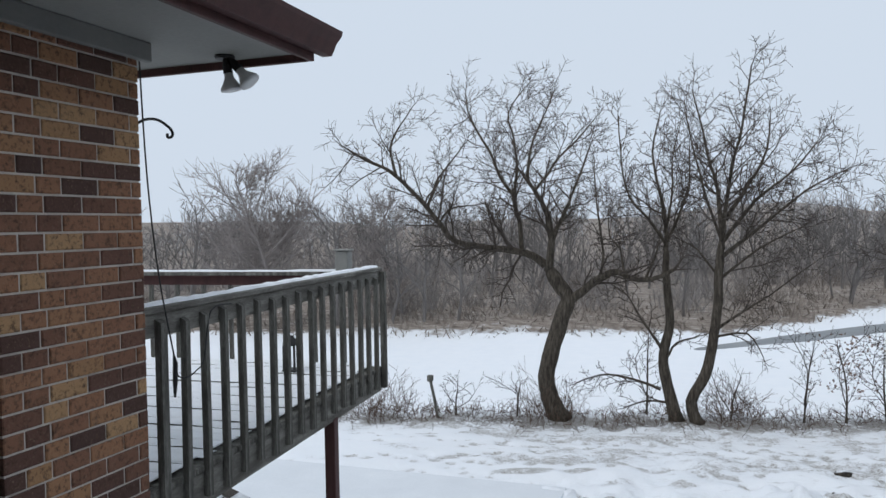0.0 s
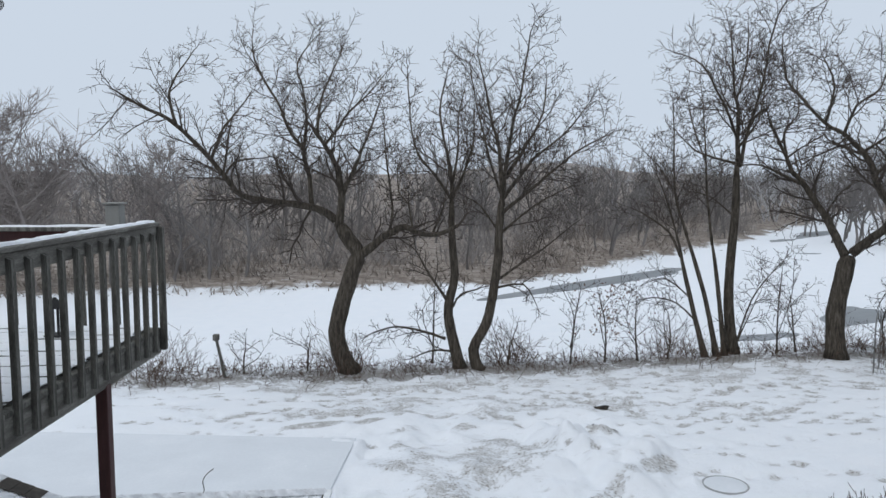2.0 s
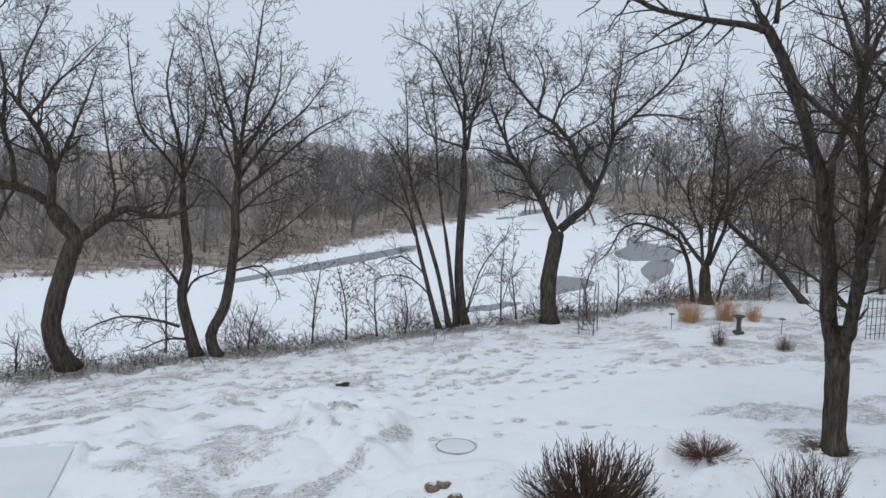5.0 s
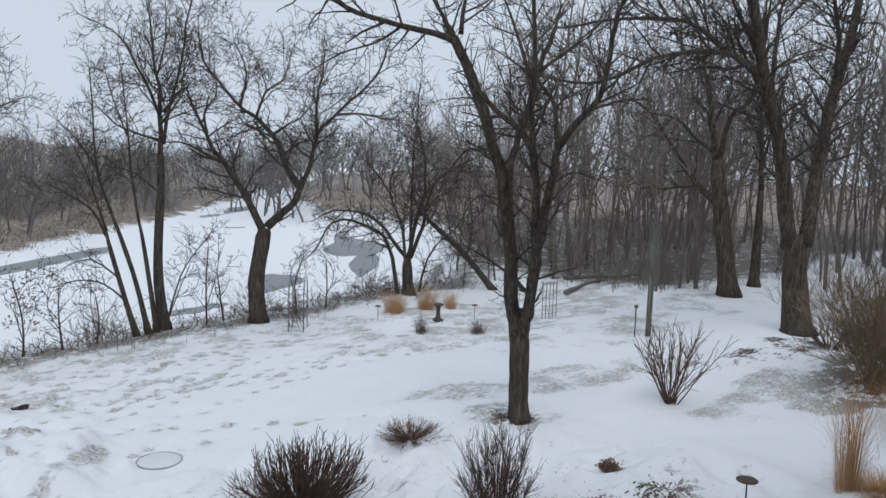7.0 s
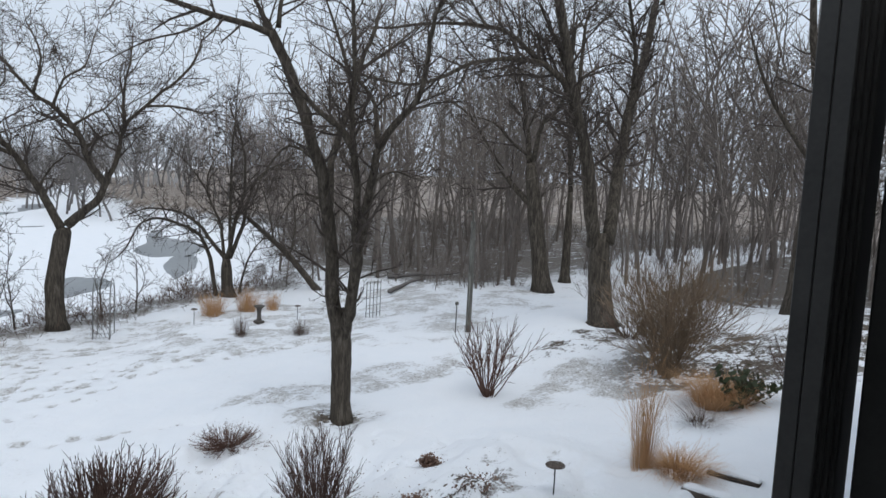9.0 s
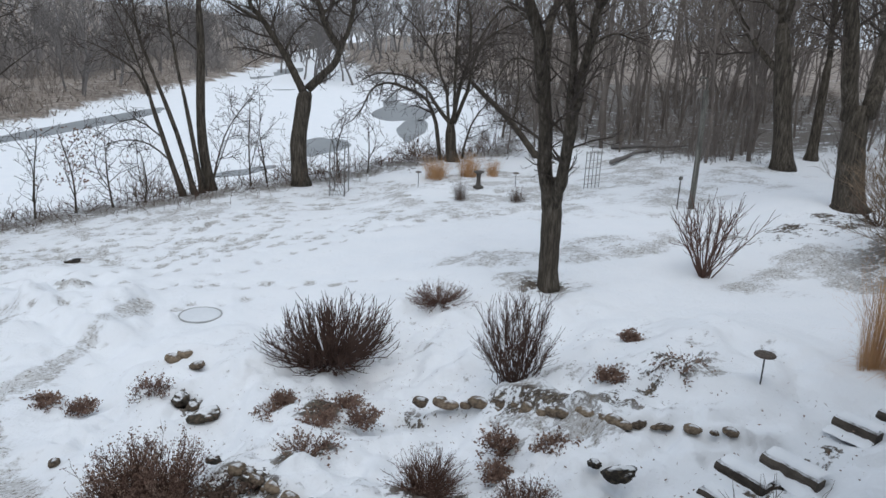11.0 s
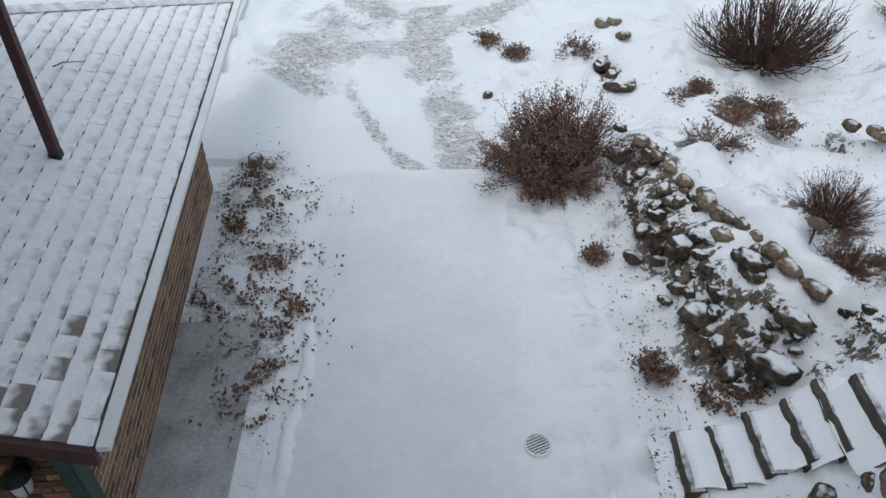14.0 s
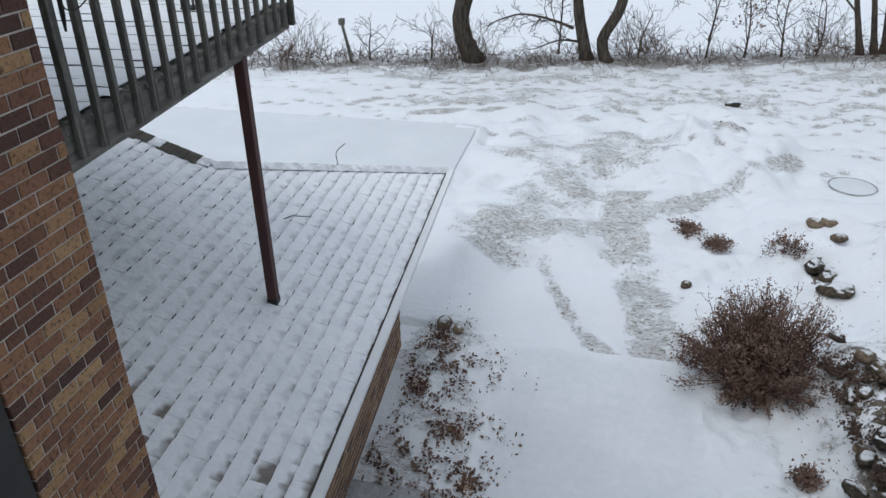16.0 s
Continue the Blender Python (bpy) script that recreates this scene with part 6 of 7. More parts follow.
# ---- shrubs and grasses of the garden ----
def shrub(name, x, y, wide, tall, stems, mat, label, seed, lean=0.5, side=5, thick=0.010, leaf=None, leaves=0, group="garden shrubs", bend=0.13, lift=0.02, fleck=0.02):
    """Stems that fan out from one root, with side twigs, and withered leaves where it keeps them."""
    r = random.Random(seed)
    root = thing(name, here(x, y, h(x, y) - 0.03), label, "shrub", group)
    s, s2 = Shape(), Shape()
    tips = []
    single = stems <= 60 and leaf is None
    for i in range(stems):
        a = r.uniform(0, 6.283)
        k = math.sqrt(r.random()) * lean * (1 + 3 * lift)
        base = (math.cos(a) * wide * .10 * r.random(), math.sin(a) * wide * .10 * r.random(), 0)
        q = wander(base, (math.cos(a) * k * wide / tall, math.sin(a) * k * wide / tall, 1), math.hypot(tall, wide * .5 * k) * r.uniform(.66, 1.05), 6, r, bend, lift)
        if single:
            s = Shape()
        s.tube(q, [thick * (1 - .7 * j / 6) for j in range(7)], 4, cap=False)
        if single:
            part("cane", s, mat, root)
        for j in range(side):
            p, d = along(q, r.uniform(.25, .98))
            nd = (d + Vector((r.gauss(0, .42), r.gauss(0, .42), r.gauss(.15, .3)))).normalized()
            q2 = wander(p, nd, tall * r.uniform(.12, .30), 3, r, .14, .03 + lift)
            s2.tube(q2, [thick * .5, thick * .42, thick * .34, thick * .25], 3, cap=False)
            tips += q2[1:]
        tips += q[3:]
    if not single:
        tagged(part("branchwork", s, mat, root), kind="stuff")
    tagged(part("crown", s2, mat, root), kind="stuff")
    if leaf is not None:
        lf = Shape()
        for i in range(leaves):
            p = tips[r.randrange(len(tips))] + Vector((r.gauss(0, .025), r.gauss(0, .025), r.gauss(0, .025)))
            u = Vector((r.gauss(0, 1), r.gauss(0, 1), r.gauss(0, 1))).normalized() * fleck * r.uniform(.6, 1.4)
            w = u.orthogonal().normalized() * fleck * r.uniform(.4, .9)
            lf.add([p - u, p + w, p + u * 1.1, p - w], [(0, 1, 2, 3)])
        tagged(part("foliage", lf, leaf, root, "withered brown leaves and flower heads"), kind="stuff")
    return root



def dome_shrub(name, x, y, wide, tall, stems, mat, label, seed, thick=0.008, side=5, leaf=None, leaves=0, fleck=0.012, curve=0.75, inner=0.35, low=0.12):
    """A rounded bush: stems rise from one root and curve up to fill a dome."""
    r = random.Random(seed)
    root = thing(name, here(x, y, h(x, y) - 0.04), label, "shrub", "garden shrubs")
    canes, crown, tips = Shape(), Shape(), []
    lob = [r.uniform(0, 6.28) for _ in range(4)]
    for i in range(stems):
        a = r.uniform(0, 6.283)
        up = r.uniform(low, 1.0)
        k = inner + (1.04 - inner) * r.random() ** 0.45
        wob = 1 + 0.12 * math.sin(2 * a + lob[0]) + 0.10 * math.sin(3 * a + lob[1] + 3 * up) + 0.07 * math.sin(7 * a + lob[2] + 4 * up) + r.gauss(0, .06)
        out = math.sqrt(max(0.0, 1 - up * up)) * 0.5 * wide * k * wob
        top = Vector((math.cos(a) * out, math.sin(a) * out, up * tall * k * (0.93 + 0.07 * wob)))
        base = Vector((math.cos(a), math.sin(a), 0)) * min(out, wide * 0.16) * r.random()
        ctl = base.lerp(top, 0.5)
        ctl = Vector((base.x + (top.x - base.x) * curve, base.y + (top.y - base.y) * curve, top.z * 0.42))
        q = []
        for j in range(6):
            t = j / 5
            q.append(base * (1 - t) ** 2 + ctl * 2 * t * (1 - t) + top * t * t + Vector((r.gauss(0, 1), r.gauss(0, 1), r.gauss(0, 1))) * (0.014 * tall if j else 0))
        canes.tube(q, [thick * (1 - .62 * j / 5) for j in range(6)], 4, cap=True)
        for j in range(side):
            p, d = along(q, r.uniform(.35, .99))
            nd = (d + Vector((r.gauss(0, .45), r.gauss(0, .45), r.gauss(.25, .3)))).normalized()
            q2 = wander(p, nd, tall * r.uniform(.08, .20), 2, r, .14, .06)
            crown.tube(q2, [thick * .5, thick * .42, thick * .3], 3, cap=False)
            tips += q2[1:]
        tips += q[2:]
    tagged(part("branchwork", canes, mat, root), kind="stuff")
    tagged(part("crown", crown, mat, root), kind="stuff")
    if leaf is not None:
        lf = Shape()
        for i in range(leaves):
            p = tips[r.randrange(len(tips))] + Vector((r.gauss(0, .03), r.gauss(0, .03), r.gauss(0, .03)))
            u = Vector((r.gauss(0, 1), r.gauss(0, 1), r.gauss(0, 1))).normalized() * fleck * r.uniform(.6, 1.5)
            w = u.orthogonal().normalized() * fleck * r.uniform(.4, .9)
            lf.add([p - u, p + w, p + u * 1.1, p - w], [(0, 1, 2, 3)])
        tagged(part("foliage", lf, leaf, root, "withered brown leaves and flower heads"), kind="stuff")
    return root


dome_shrub("shrub", 5.75, 10.15, 2.25, 1.12, 300, M_DARK_STEM, "dark red-brown vase-shaped shrub in the snow", 1, .011, 5, curve=.9, inner=.6, low=.25)
dome_shrub("shrub", 7.30, 7.33, 1.7, 1.5, 80, M_DARK_STEM, "grey upright bare shrub with fine twigs", 2, .0072, 15, curve=.42, inner=.5, low=.5)
dome_shrub("shrub", 2.25, 7.75, 1.65, 1.2, 320, M_RED_STEM, "dense rounded brown shrub full of dry flower heads", 3, .007, 9, M_BROWN_LEAF, 24000, .0135, .6, .55, -.05)
dome_shrub("shrub", 4.85, 5.85, .95, .58, 230, M_RED_STEM, "low brown shrub with dead leaves and dry seed heads", 4, .0045, 8, M_BROWN_LEAF, 3000, .008, .4, .5, .02)
dome_shrub("shrub", 4.68, 4.98, .74, .42, 210, M_RED_STEM, "low mounded shrub with withered red-brown leaves", 5, .0045, 8, M_BROWN_LEAF, 2600, .009, .4, .5, .02)
dome_shrub("shrub", 5.25, 4.65, .92, .5, 260, M_RED_STEM, "low mounded shrub with curled brown leaves", 6, .0045, 8, M_BROWN_LEAF, 4200, .011, .4, .5, .02)
shrub("shrub", 5.95, 5.9, .55, .3, 40, M_RED_STEM, "small withered shrub beside the stones", 7, 1.0, 4, .006, M_BROWN_LEAF, 700)
shrub("shrub", 6.2, 2.3, .95, 1.0, 46, M_BRUSH, "bare twiggy shrub above the steps", 8, 0.9, 12, .006)
dome_shrub("shrub", 8.5, 11.1, 1.35, .42, 190, M_RED_STEM, "low reddish heather by the lawn", 9, .005, 7, M_BROWN_LEAF, 1600, .011, curve=.7, inner=.4, low=.0)
shrub("shrub", 14.1, 9.25, 1.6, 1.75, 26, M_RED_STEM, "sparse tall-stemmed bare bush", 10, 0.75, 10, .015, bend=.12)
shrub("shrub", 17.6, 6.5, 2.3, 2.8, 150, M_TAN_TWIG, "big brown bush of fine arching twigs", 11, .68, 22, .009, bend=.16, lift=.01)
shrub("shrub", 19.9, 8.6, 1.6, 1.1, 50, M_BRUSH, "low bare bush at the foot of the old tree", 12, 1.0, 6, .010)
shrub("shrub", 16.6, 3.3, 1.2, 1.5, 40, M_BRUSH, "bare shrub in the planting by the house", 13, .8, 6, .010)
for k, (x, y, w, t) in enumerate([(4.81, 8.63, .6, .16), (4.07, 7.44, .75, .2), (4.3, 9.02, .5, .15), (2.82, 4.49, .3, .16), (2.52, 6.19, .22, .12), (1.65, 11.77, .5, .12), (2.1, 11.26, .45, .12), (3.04, 10.78, .35, .3), (4.55, 8.2, .45, .14),
                                  (8.6, 5.5, .7, .16), (7.9, 6.1, .4, .12), (9.3, 7.0, .3, .12), (5.2, 8.0, .5, .14), (4.55, 9.3, .35, .12), (5.3, 8.7, .4, .12), (5.6, 5.6, .35, .14), (6.2, 5.3, .45, .12), (3.3, 4.1, .35, .14)]):
    shrub("perennial", x, y, w * 1.15, t * 1.25, 75, M_RED_STEM, "withered perennial clump poking through the snow", 40 + k, 1.0, 4, .005, M_BROWN_LEAF, 620, "withered perennials")

for k, (x, y, w, t) in enumerate([(3.05, 6.5, .4, .16), (3.2, 5.9, .45, .2), (3.12, 7.2, .45, .2), (3.45, 5.2, .35, .14), (3.5, 4.5, .4, .14), (2.95, 6.95, .4, .16), (3.6, 4.1, .3, .12), (2.9, 7.4, .4, .22), (4.6, 4.25, .4, .12), (5.4, 4.15, .35, .12)]):
    shrub("perennial", x, y, w, t, 30, M_DARK_STEM, "dark withered plant between the rocks", 60 + k, 1.0, 4, .005, M_BRUSH, 300, "withered perennials")


def grass_tuft(name, x, y, wide, tall, blades, label, seed, mat=None, arch=0.5, group="ornamental grasses", wisp=0.04, foot=0.3):
    """Long thin blades that arch outward."""
    r = random.Random(seed)
    s = Shape()
    for i in range(blades):
        a = r.uniform(0, 6.283)
        k = math.sqrt(r.random())
        b = Vector((math.cos(a) * wide * foot * k, math.sin(a) * wide * foot * k, 0))
        out = Vector((math.cos(a), math.sin(a), 0)) * wide * .5 * k * arch
        t = tall * (r.uniform(.55, 1.05) if r.random() < .7 else r.uniform(.2, .7))
        pts = [b, b + out * .3 + Vector((0, 0, t * .5)), b + out * .8 + Vector((r.gauss(0, wisp * .6), r.gauss(0, wisp * .6), t * .82)), b + out * 1.5 + Vector((r.gauss(0, wisp * 1.4), r.gauss(0, wisp * 1.4), t + r.gauss(0, wisp)))]
        w = Vector((-math.sin(a), math.cos(a), 0)) * r.uniform(.0018, .0045) * max(1.0, wide)
        v = []
        for j, p in enumerate(pts):
            v += [p - w * (1 - .25 * j), p + w * (1 - .25 * j)]
        s.add(v, [(0, 1, 3, 2), (2, 3, 5, 4), (4, 5, 7, 6)])
    root = thing(name, here(x, y, h(x, y) - .02), label, "grass", group)
    part("tuft", s, mat or M_DRY_GRASS, root)
    return root


grass_tuft("ornamental_grass", 11.0, 4.25, .75, 1.85, 260, "tall golden dry ornamental grass", 1, arch=.7, wisp=.16, foot=.22)
grass_tuft("ornamental_grass", 11.35, 3.85, 1.15, .30, 1100, "collapsed mound of tan dry grass", 2, arch=.6, wisp=.07)
grass_tuft("ornamental_grass", 16.0, 4.8, 1.6, .6, 1500, "rusty mound of dry grass", 3, arch=.6, wisp=.08)
grass_tuft("ornamental_grass", 15.95, 22.5, 1.3, .82, 520, "orange-tan dry grass clump", 4)
grass_tuft("ornamental_grass", 17.2, 22.2, 1.2, .88, 520, "orange-tan dry grass clump", 5)
grass_tuft("ornamental_grass", 18.1, 21.9, .8, .7, 300, "small orange-tan dry grass clump", 6)
grass_tuft("ornamental_grass", 14.2, 18.5, .7, .75, 200, "thin tan grass clump in the snow", 7, M_BRUSH)
grass_tuft("ornamental_grass", 15.7, 17.5, .8, .5, 260, "thin tan grass clump in the snow", 8, M_BRUSH)
grass_tuft("ornamental_grass", 14.5, 4.6, .9, .35, 300, "snowy grey-green mound", 9, M_BRUSH, 1.0)
shrub("evergreen_shrub", 16.2, 4.35, .9, .85, 24, M_BRUSH, "dark evergreen shrub with drooping leaves beside the dry grass", 71, .9, 5, .012, M_EVERGREEN, 260, fleck=.075)

# saplings on the bank
for k, (x, y, t) in enumerate([(2.95, 24.5, 3.0), (-1.6, 24.5, 3.3), (4.1, 24.6, 2.8), (5.2, 24.7, 2.4), (9.9, 25.3, 3.4), (13.4, 25.3, 2.8), (6.2, 24.9, 2.0), (-7.6, 23.3, 1.2), (-5.6, 23.6, 1.4), (0.9, 24.3, 1.6), (14.6, 25.3, 2.2), (10.6, 25.5, 2.3)]):
    r = random.Random(500 + k)
    tree("sapling", x, y, [(.035, .018, .75, (0, -.05), (r.uniform(-.15, .15), t * .4), (r.uniform(-.3, .3), t * .8)), (.02, .01, .6, (0, t * .2), (r.uniform(-.6, .6), t * .6), (r.uniform(-.8, .8), t * .95))],
         "thin bare sapling among the weeds on the bank", 510 + k, "saplings on the bank", per=(4.0, 4.0, 4.0), min=.006)
r = random.Random(9)
red = Shape()
for i in range(170):
    p = Vector((4.15 + r.gauss(0, .5), 24.6 + r.gauss(0, .4), h(4.15, 24.6) + r.uniform(.9, 2.7)))
    u = Vector((r.gauss(0, 1), r.gauss(0, 1), r.gauss(0, 1))).normalized() * r.uniform(.03, .07)
    w = u.orthogonal().normalized() * r.uniform(.025, .045)
    red.add([p - u, p + w, p + u, p - w], [(0, 1, 2, 3)])
tagged(part("oak_leaves", red, M_BROWN_LEAF), "reddish dead leaves clinging to a sapling", "leaves", kind="stuff")


# ---- stones and steps ----
def rock_mesh(seed, flat=0.7, rough=0.16, fine=2):
    """A rounded fieldstone, one across."""
    r = random.Random(seed)
    bm = bmesh.new()
    bmesh.ops.create_icosphere(bm, subdivisions=fine, radius=0.5)
    o = Vector((r.uniform(0, 50), r.uniform(0, 50), r.uniform(0, 50)))
    for v in bm.verts:
        n1 = noise.noise(v.co * 1.6 + o)
        n2 = noise.noise(v.co * 5.0 + o)
        v.co *= 1 + rough * 2.0 * n1 + rough * 0.6 * n2
        v.co.z *= flat
    for k in range(6 if flat > 0.7 else 5):
        d = Vector((r.gauss(0, 1), r.gauss(0, 1), r.gauss(0, .7))).normalized()
        cut = r.uniform(0.30, 0.44) if flat > 0.7 else r.uniform(.38, .5)
        for v in bm.verts:
            over = v.co.dot(d) - cut
            if over > 0:
                v.co -= d * over * 0.72
    for v in bm.verts:
        v.co += v.co.normalized() * rough * (0.42 * noise.noise(v.co * 7.0 + o) + 0.30 * noise.noise(v.co * 15.0 + o))
    me = bpy.data.meshes.new("stone")
    bm.to_mesh(me)
    bm.free()
    me.polygons.foreach_set("use_smooth", [True] * len(me.polygons))
    return me


STONES = []
for i in range(8):
    me = rock_mesh(600 + i, 0.62 + 0.04 * (i % 4))
    me.materials.append(M_ROCK)
    STONES.append(me)
BOULDERS = []
for i in range(6):
    me = rock_mesh(700 + i, 0.75, 0.24, 3)
    me.materials.append(M_BOULDER)
    BOULDERS.append(me)

STEP_ROCKS = []
for i in range(6):
    me = rock_mesh(740 + i, 0.70, 0.15, 3)
    me.materials.append(M_STEP_ROCK)
    STEP_ROCKS.append(me)


def stone(x, y, size, meshes, label, group, r, sink=0.3, long=1.3, turn=None, lift=0.0, tip=10):
    ob = new("stone", meshes[r.randrange(len(meshes))])
    k = size * r.uniform(.9, 1.1)
    ob.matrix_basis = pose(x, y, h(x, y) + k * .3 * (1 - 2 * sink) + lift, r.uniform(-tip, tip), r.uniform(-tip, tip), r.uniform(0, 360) if turn is None else turn + r.uniform(-12, 12)) @ Matrix.Diagonal((k * long, k, k * r.uniform(.85, 1.1), 1))
    return tagged(ob, label, "stone", group)


r = random.Random(21)
def stone_row(row, gap, sizes, label, group, r, lift):
    """Stones laid one against the next along a bed's edge."""
    for (ax, ay), (bx, by) in zip(row, row[1:]):
        d = math.hypot(bx - ax, by - ay)
        turn = math.degrees(math.atan2(by - ay, bx - ax))
        s = r.uniform(0, gap * .4)
        while s < d:
            size = r.uniform(*sizes)
            stone(ax + (bx - ax) * s / d + r.gauss(0, .025), ay + (by - ay) * s / d + r.gauss(0, .025), size, STONES, label, group, r, .12, r.uniform(1.1, 1.6), turn, lift, 9)
            s += size * r.uniform(1.0, 1.5)


stone_row(UPPER_EDGE[:9], .2, (.15, .26), "brown fieldstone edging the upper bed, capped with snow", "upper stone edging", r, .04)
stone_row(UPPER_EDGE[8:], .3, (.10, .18), "brown fieldstone edging the upper bed, capped with snow", "upper stone edging", r, .02)
stone_row([(6.5, 7.0), (6.62, 6.6), (6.7, 6.2)], .4, (.12, .2), "small fieldstone lying below the edging", "upper stone edging", r, .0)
stone_row(LOW_WALL, .2, (.15, .25), "rounded tan fieldstone topping the low garden wall", "low garden wall", r, .05)
# boulders of the rock bank below it
for x, y, sz, lg, tn in [(3.74, 5.15, 0.24, 2.4, 0), (3.99, 4.49, 0.24, 1.9, 0), (3.78, 4.19, 0.3, 1.3, 0), (3.02, 6.24, 0.17, 2, 90), (3.12, 6.11, 0.16, 2.1, 90), (2.88, 5.96, 0.17, 1.4, 0), (3.43, 5.7, 0.15, 1.8, 0), (3.15, 5.24, 0.16, 1.2, 0), (3.27, 4.92, 0.24, 1.3, 0), (3.42, 4.87, 0.16, 1.2, 90), (3.42, 4.62, 0.18, 1.5, 90), (3.57, 4.87, 0.12, 1.1, 90), (3.24, 5.14, 0.13, 1.2, 0), (6.15, 4.3, 0.23, 1.9, 0), (6.12, 4.61, 0.14, 1.1, 0), (3.06, 5.71, 0.15, 1.2, 0), (3.04, 5.19, 0.12, 1.2, 0), (3.25, 5.69, 0.29, 1.1, 90), (3.45, 4.31, 0.16, 1.4, 90), (3.29, 6.56, 0.16, 1.4, 90), (4.43, 4.48, 0.11, 1.7, 0), (3.87, 4.24, 0.09, 1.5, 0), (3.17, 6.41, 0.13, 2, 90), (3.28, 6.11, 0.17, 1.2, 90), (3.42, 5.23, 0.13, 1.5, 0), (4.64, 4.45, 0.1, 1.8, 0), (3.23, 8.48, 0.14, 1.7, 0), (4.79, 3.75, 0.1, 1.7, 0)]:
    stone(x, y, sz * 1.15, BOULDERS, "dark boulder of the rock bank under a cap of snow", "rock garden boulders", r, .16, min(lg, 1.5), tn - 42, tip=10, lift=.03)
for x, y, sz, lg, tn in [(3.53, 9.76, .34, 1.5, 150), (3.36, 10.44, .26, 1.5, 70), (3.45, 10.1, .2, 1.2, 70)]:
    stone(x, y, sz, BOULDERS, "dark boulder of the rock bank under a cap of snow", "rock garden boulders", r, .22, lg, tn, tip=14)
for k in range(105):
    t = r.random()
    y = 7.5 - 3.4 * t
    x = 2.9 + .4 * t + r.uniform(0, .78)
    stone(x, y, r.choice([.07, .09, .11, .14, .17, .2]), BOULDERS if r.random() < .7 else STONES, "broken dark stone in the snowy rock bank", "rock bank stones", r, .34, r.uniform(1, 1.8), None, tip=30)
for x, y, sz in [(4.03, 11.83, .24), (3.82, 11.86, .26), (3.62, 11.86, .24), (3.9, 11.4, .2), (1.52, 9.75, .16), (-1.72, 8.22, .2), (-1.52, 8.12, .15)]:
    stone(x, y, sz, STONES, "grey stone with a dusting of snow", "loose garden stones", r, .2)
# mossy boulders that hold the slope beside the steps
for x, y, sz, lg, tn in [(3.77, 2.87, 0.26, 1.4, 90), (3.98, 2.84, 0.14, 1.5, 90), (4.02, 2.62, 0.14, 1.3, 0), (4.15, 2.57, 0.33, 1.2, 90), (4.25, 2.37, 0.13, 1.2, 90), (4.36, 2.33, 0.23, 1.3, 90), (4.51, 2.53, 0.23, 1.4, 0), (4.67, 2.72, 0.18, 1.4, 90), (4.51, 2.25, 0.18, 1.7, 90), (4.56, 2.02, 0.28, 1.2, 90), (4.77, 1.76, 0.47, 1.2, 0), (3.73, 2.45, 0.25, 1.4, 90), (3.88, 2.44, 0.15, 2, 90), (4.23, 2.19, 0.13, 1.6, 0), (4.19, 2.03, 0.18, 1.4, 90), (4.37, 2.05, 0.14, 1.8, 90), (3.95, 2.07, 0.25, 1, 0), (4.48, 1.88, 0.2, 1, 0), (3.72, 2.91, 0.14, 2.3, 90)] + [(4.85, 1.4, .4, 1.2, 0), (4.6, 1.55, .34, 1.3, 0), (4.2, 1.6, .36, 1.2, 0), (3.75, 1.9, .34, 1.2, 0), (4.75, 2.35, .34, 1.4, 90), (4.95, 2.05, .4, 1.3, 60), (4.92, 2.62, .26, 1.3, 20), (4.3, 1.78, .3, 1.5, 80), (3.98, 1.75, .26, 1.5, 90), (5.1, 1.7, .36, 1.3, 0), (3.62, 2.62, .2, 1.7, 90), (3.66, 2.2, .24, 1.6, 90)]:
    stone(x, y, sz * .95, STEP_ROCKS, "mossy brown boulder beside the steps", "boulders beside the steps", r, .56, lg, tn - 42, tip=12)

for k in range(30):
    stone(r.uniform(3.75, 4.95), r.uniform(1.45, 2.75), r.choice([.10, .13, .16, .2]), STEP_ROCKS, "mossy brown boulder beside the steps", "boulders beside the steps", r, .55, r.uniform(1, 1.6), None, tip=20)

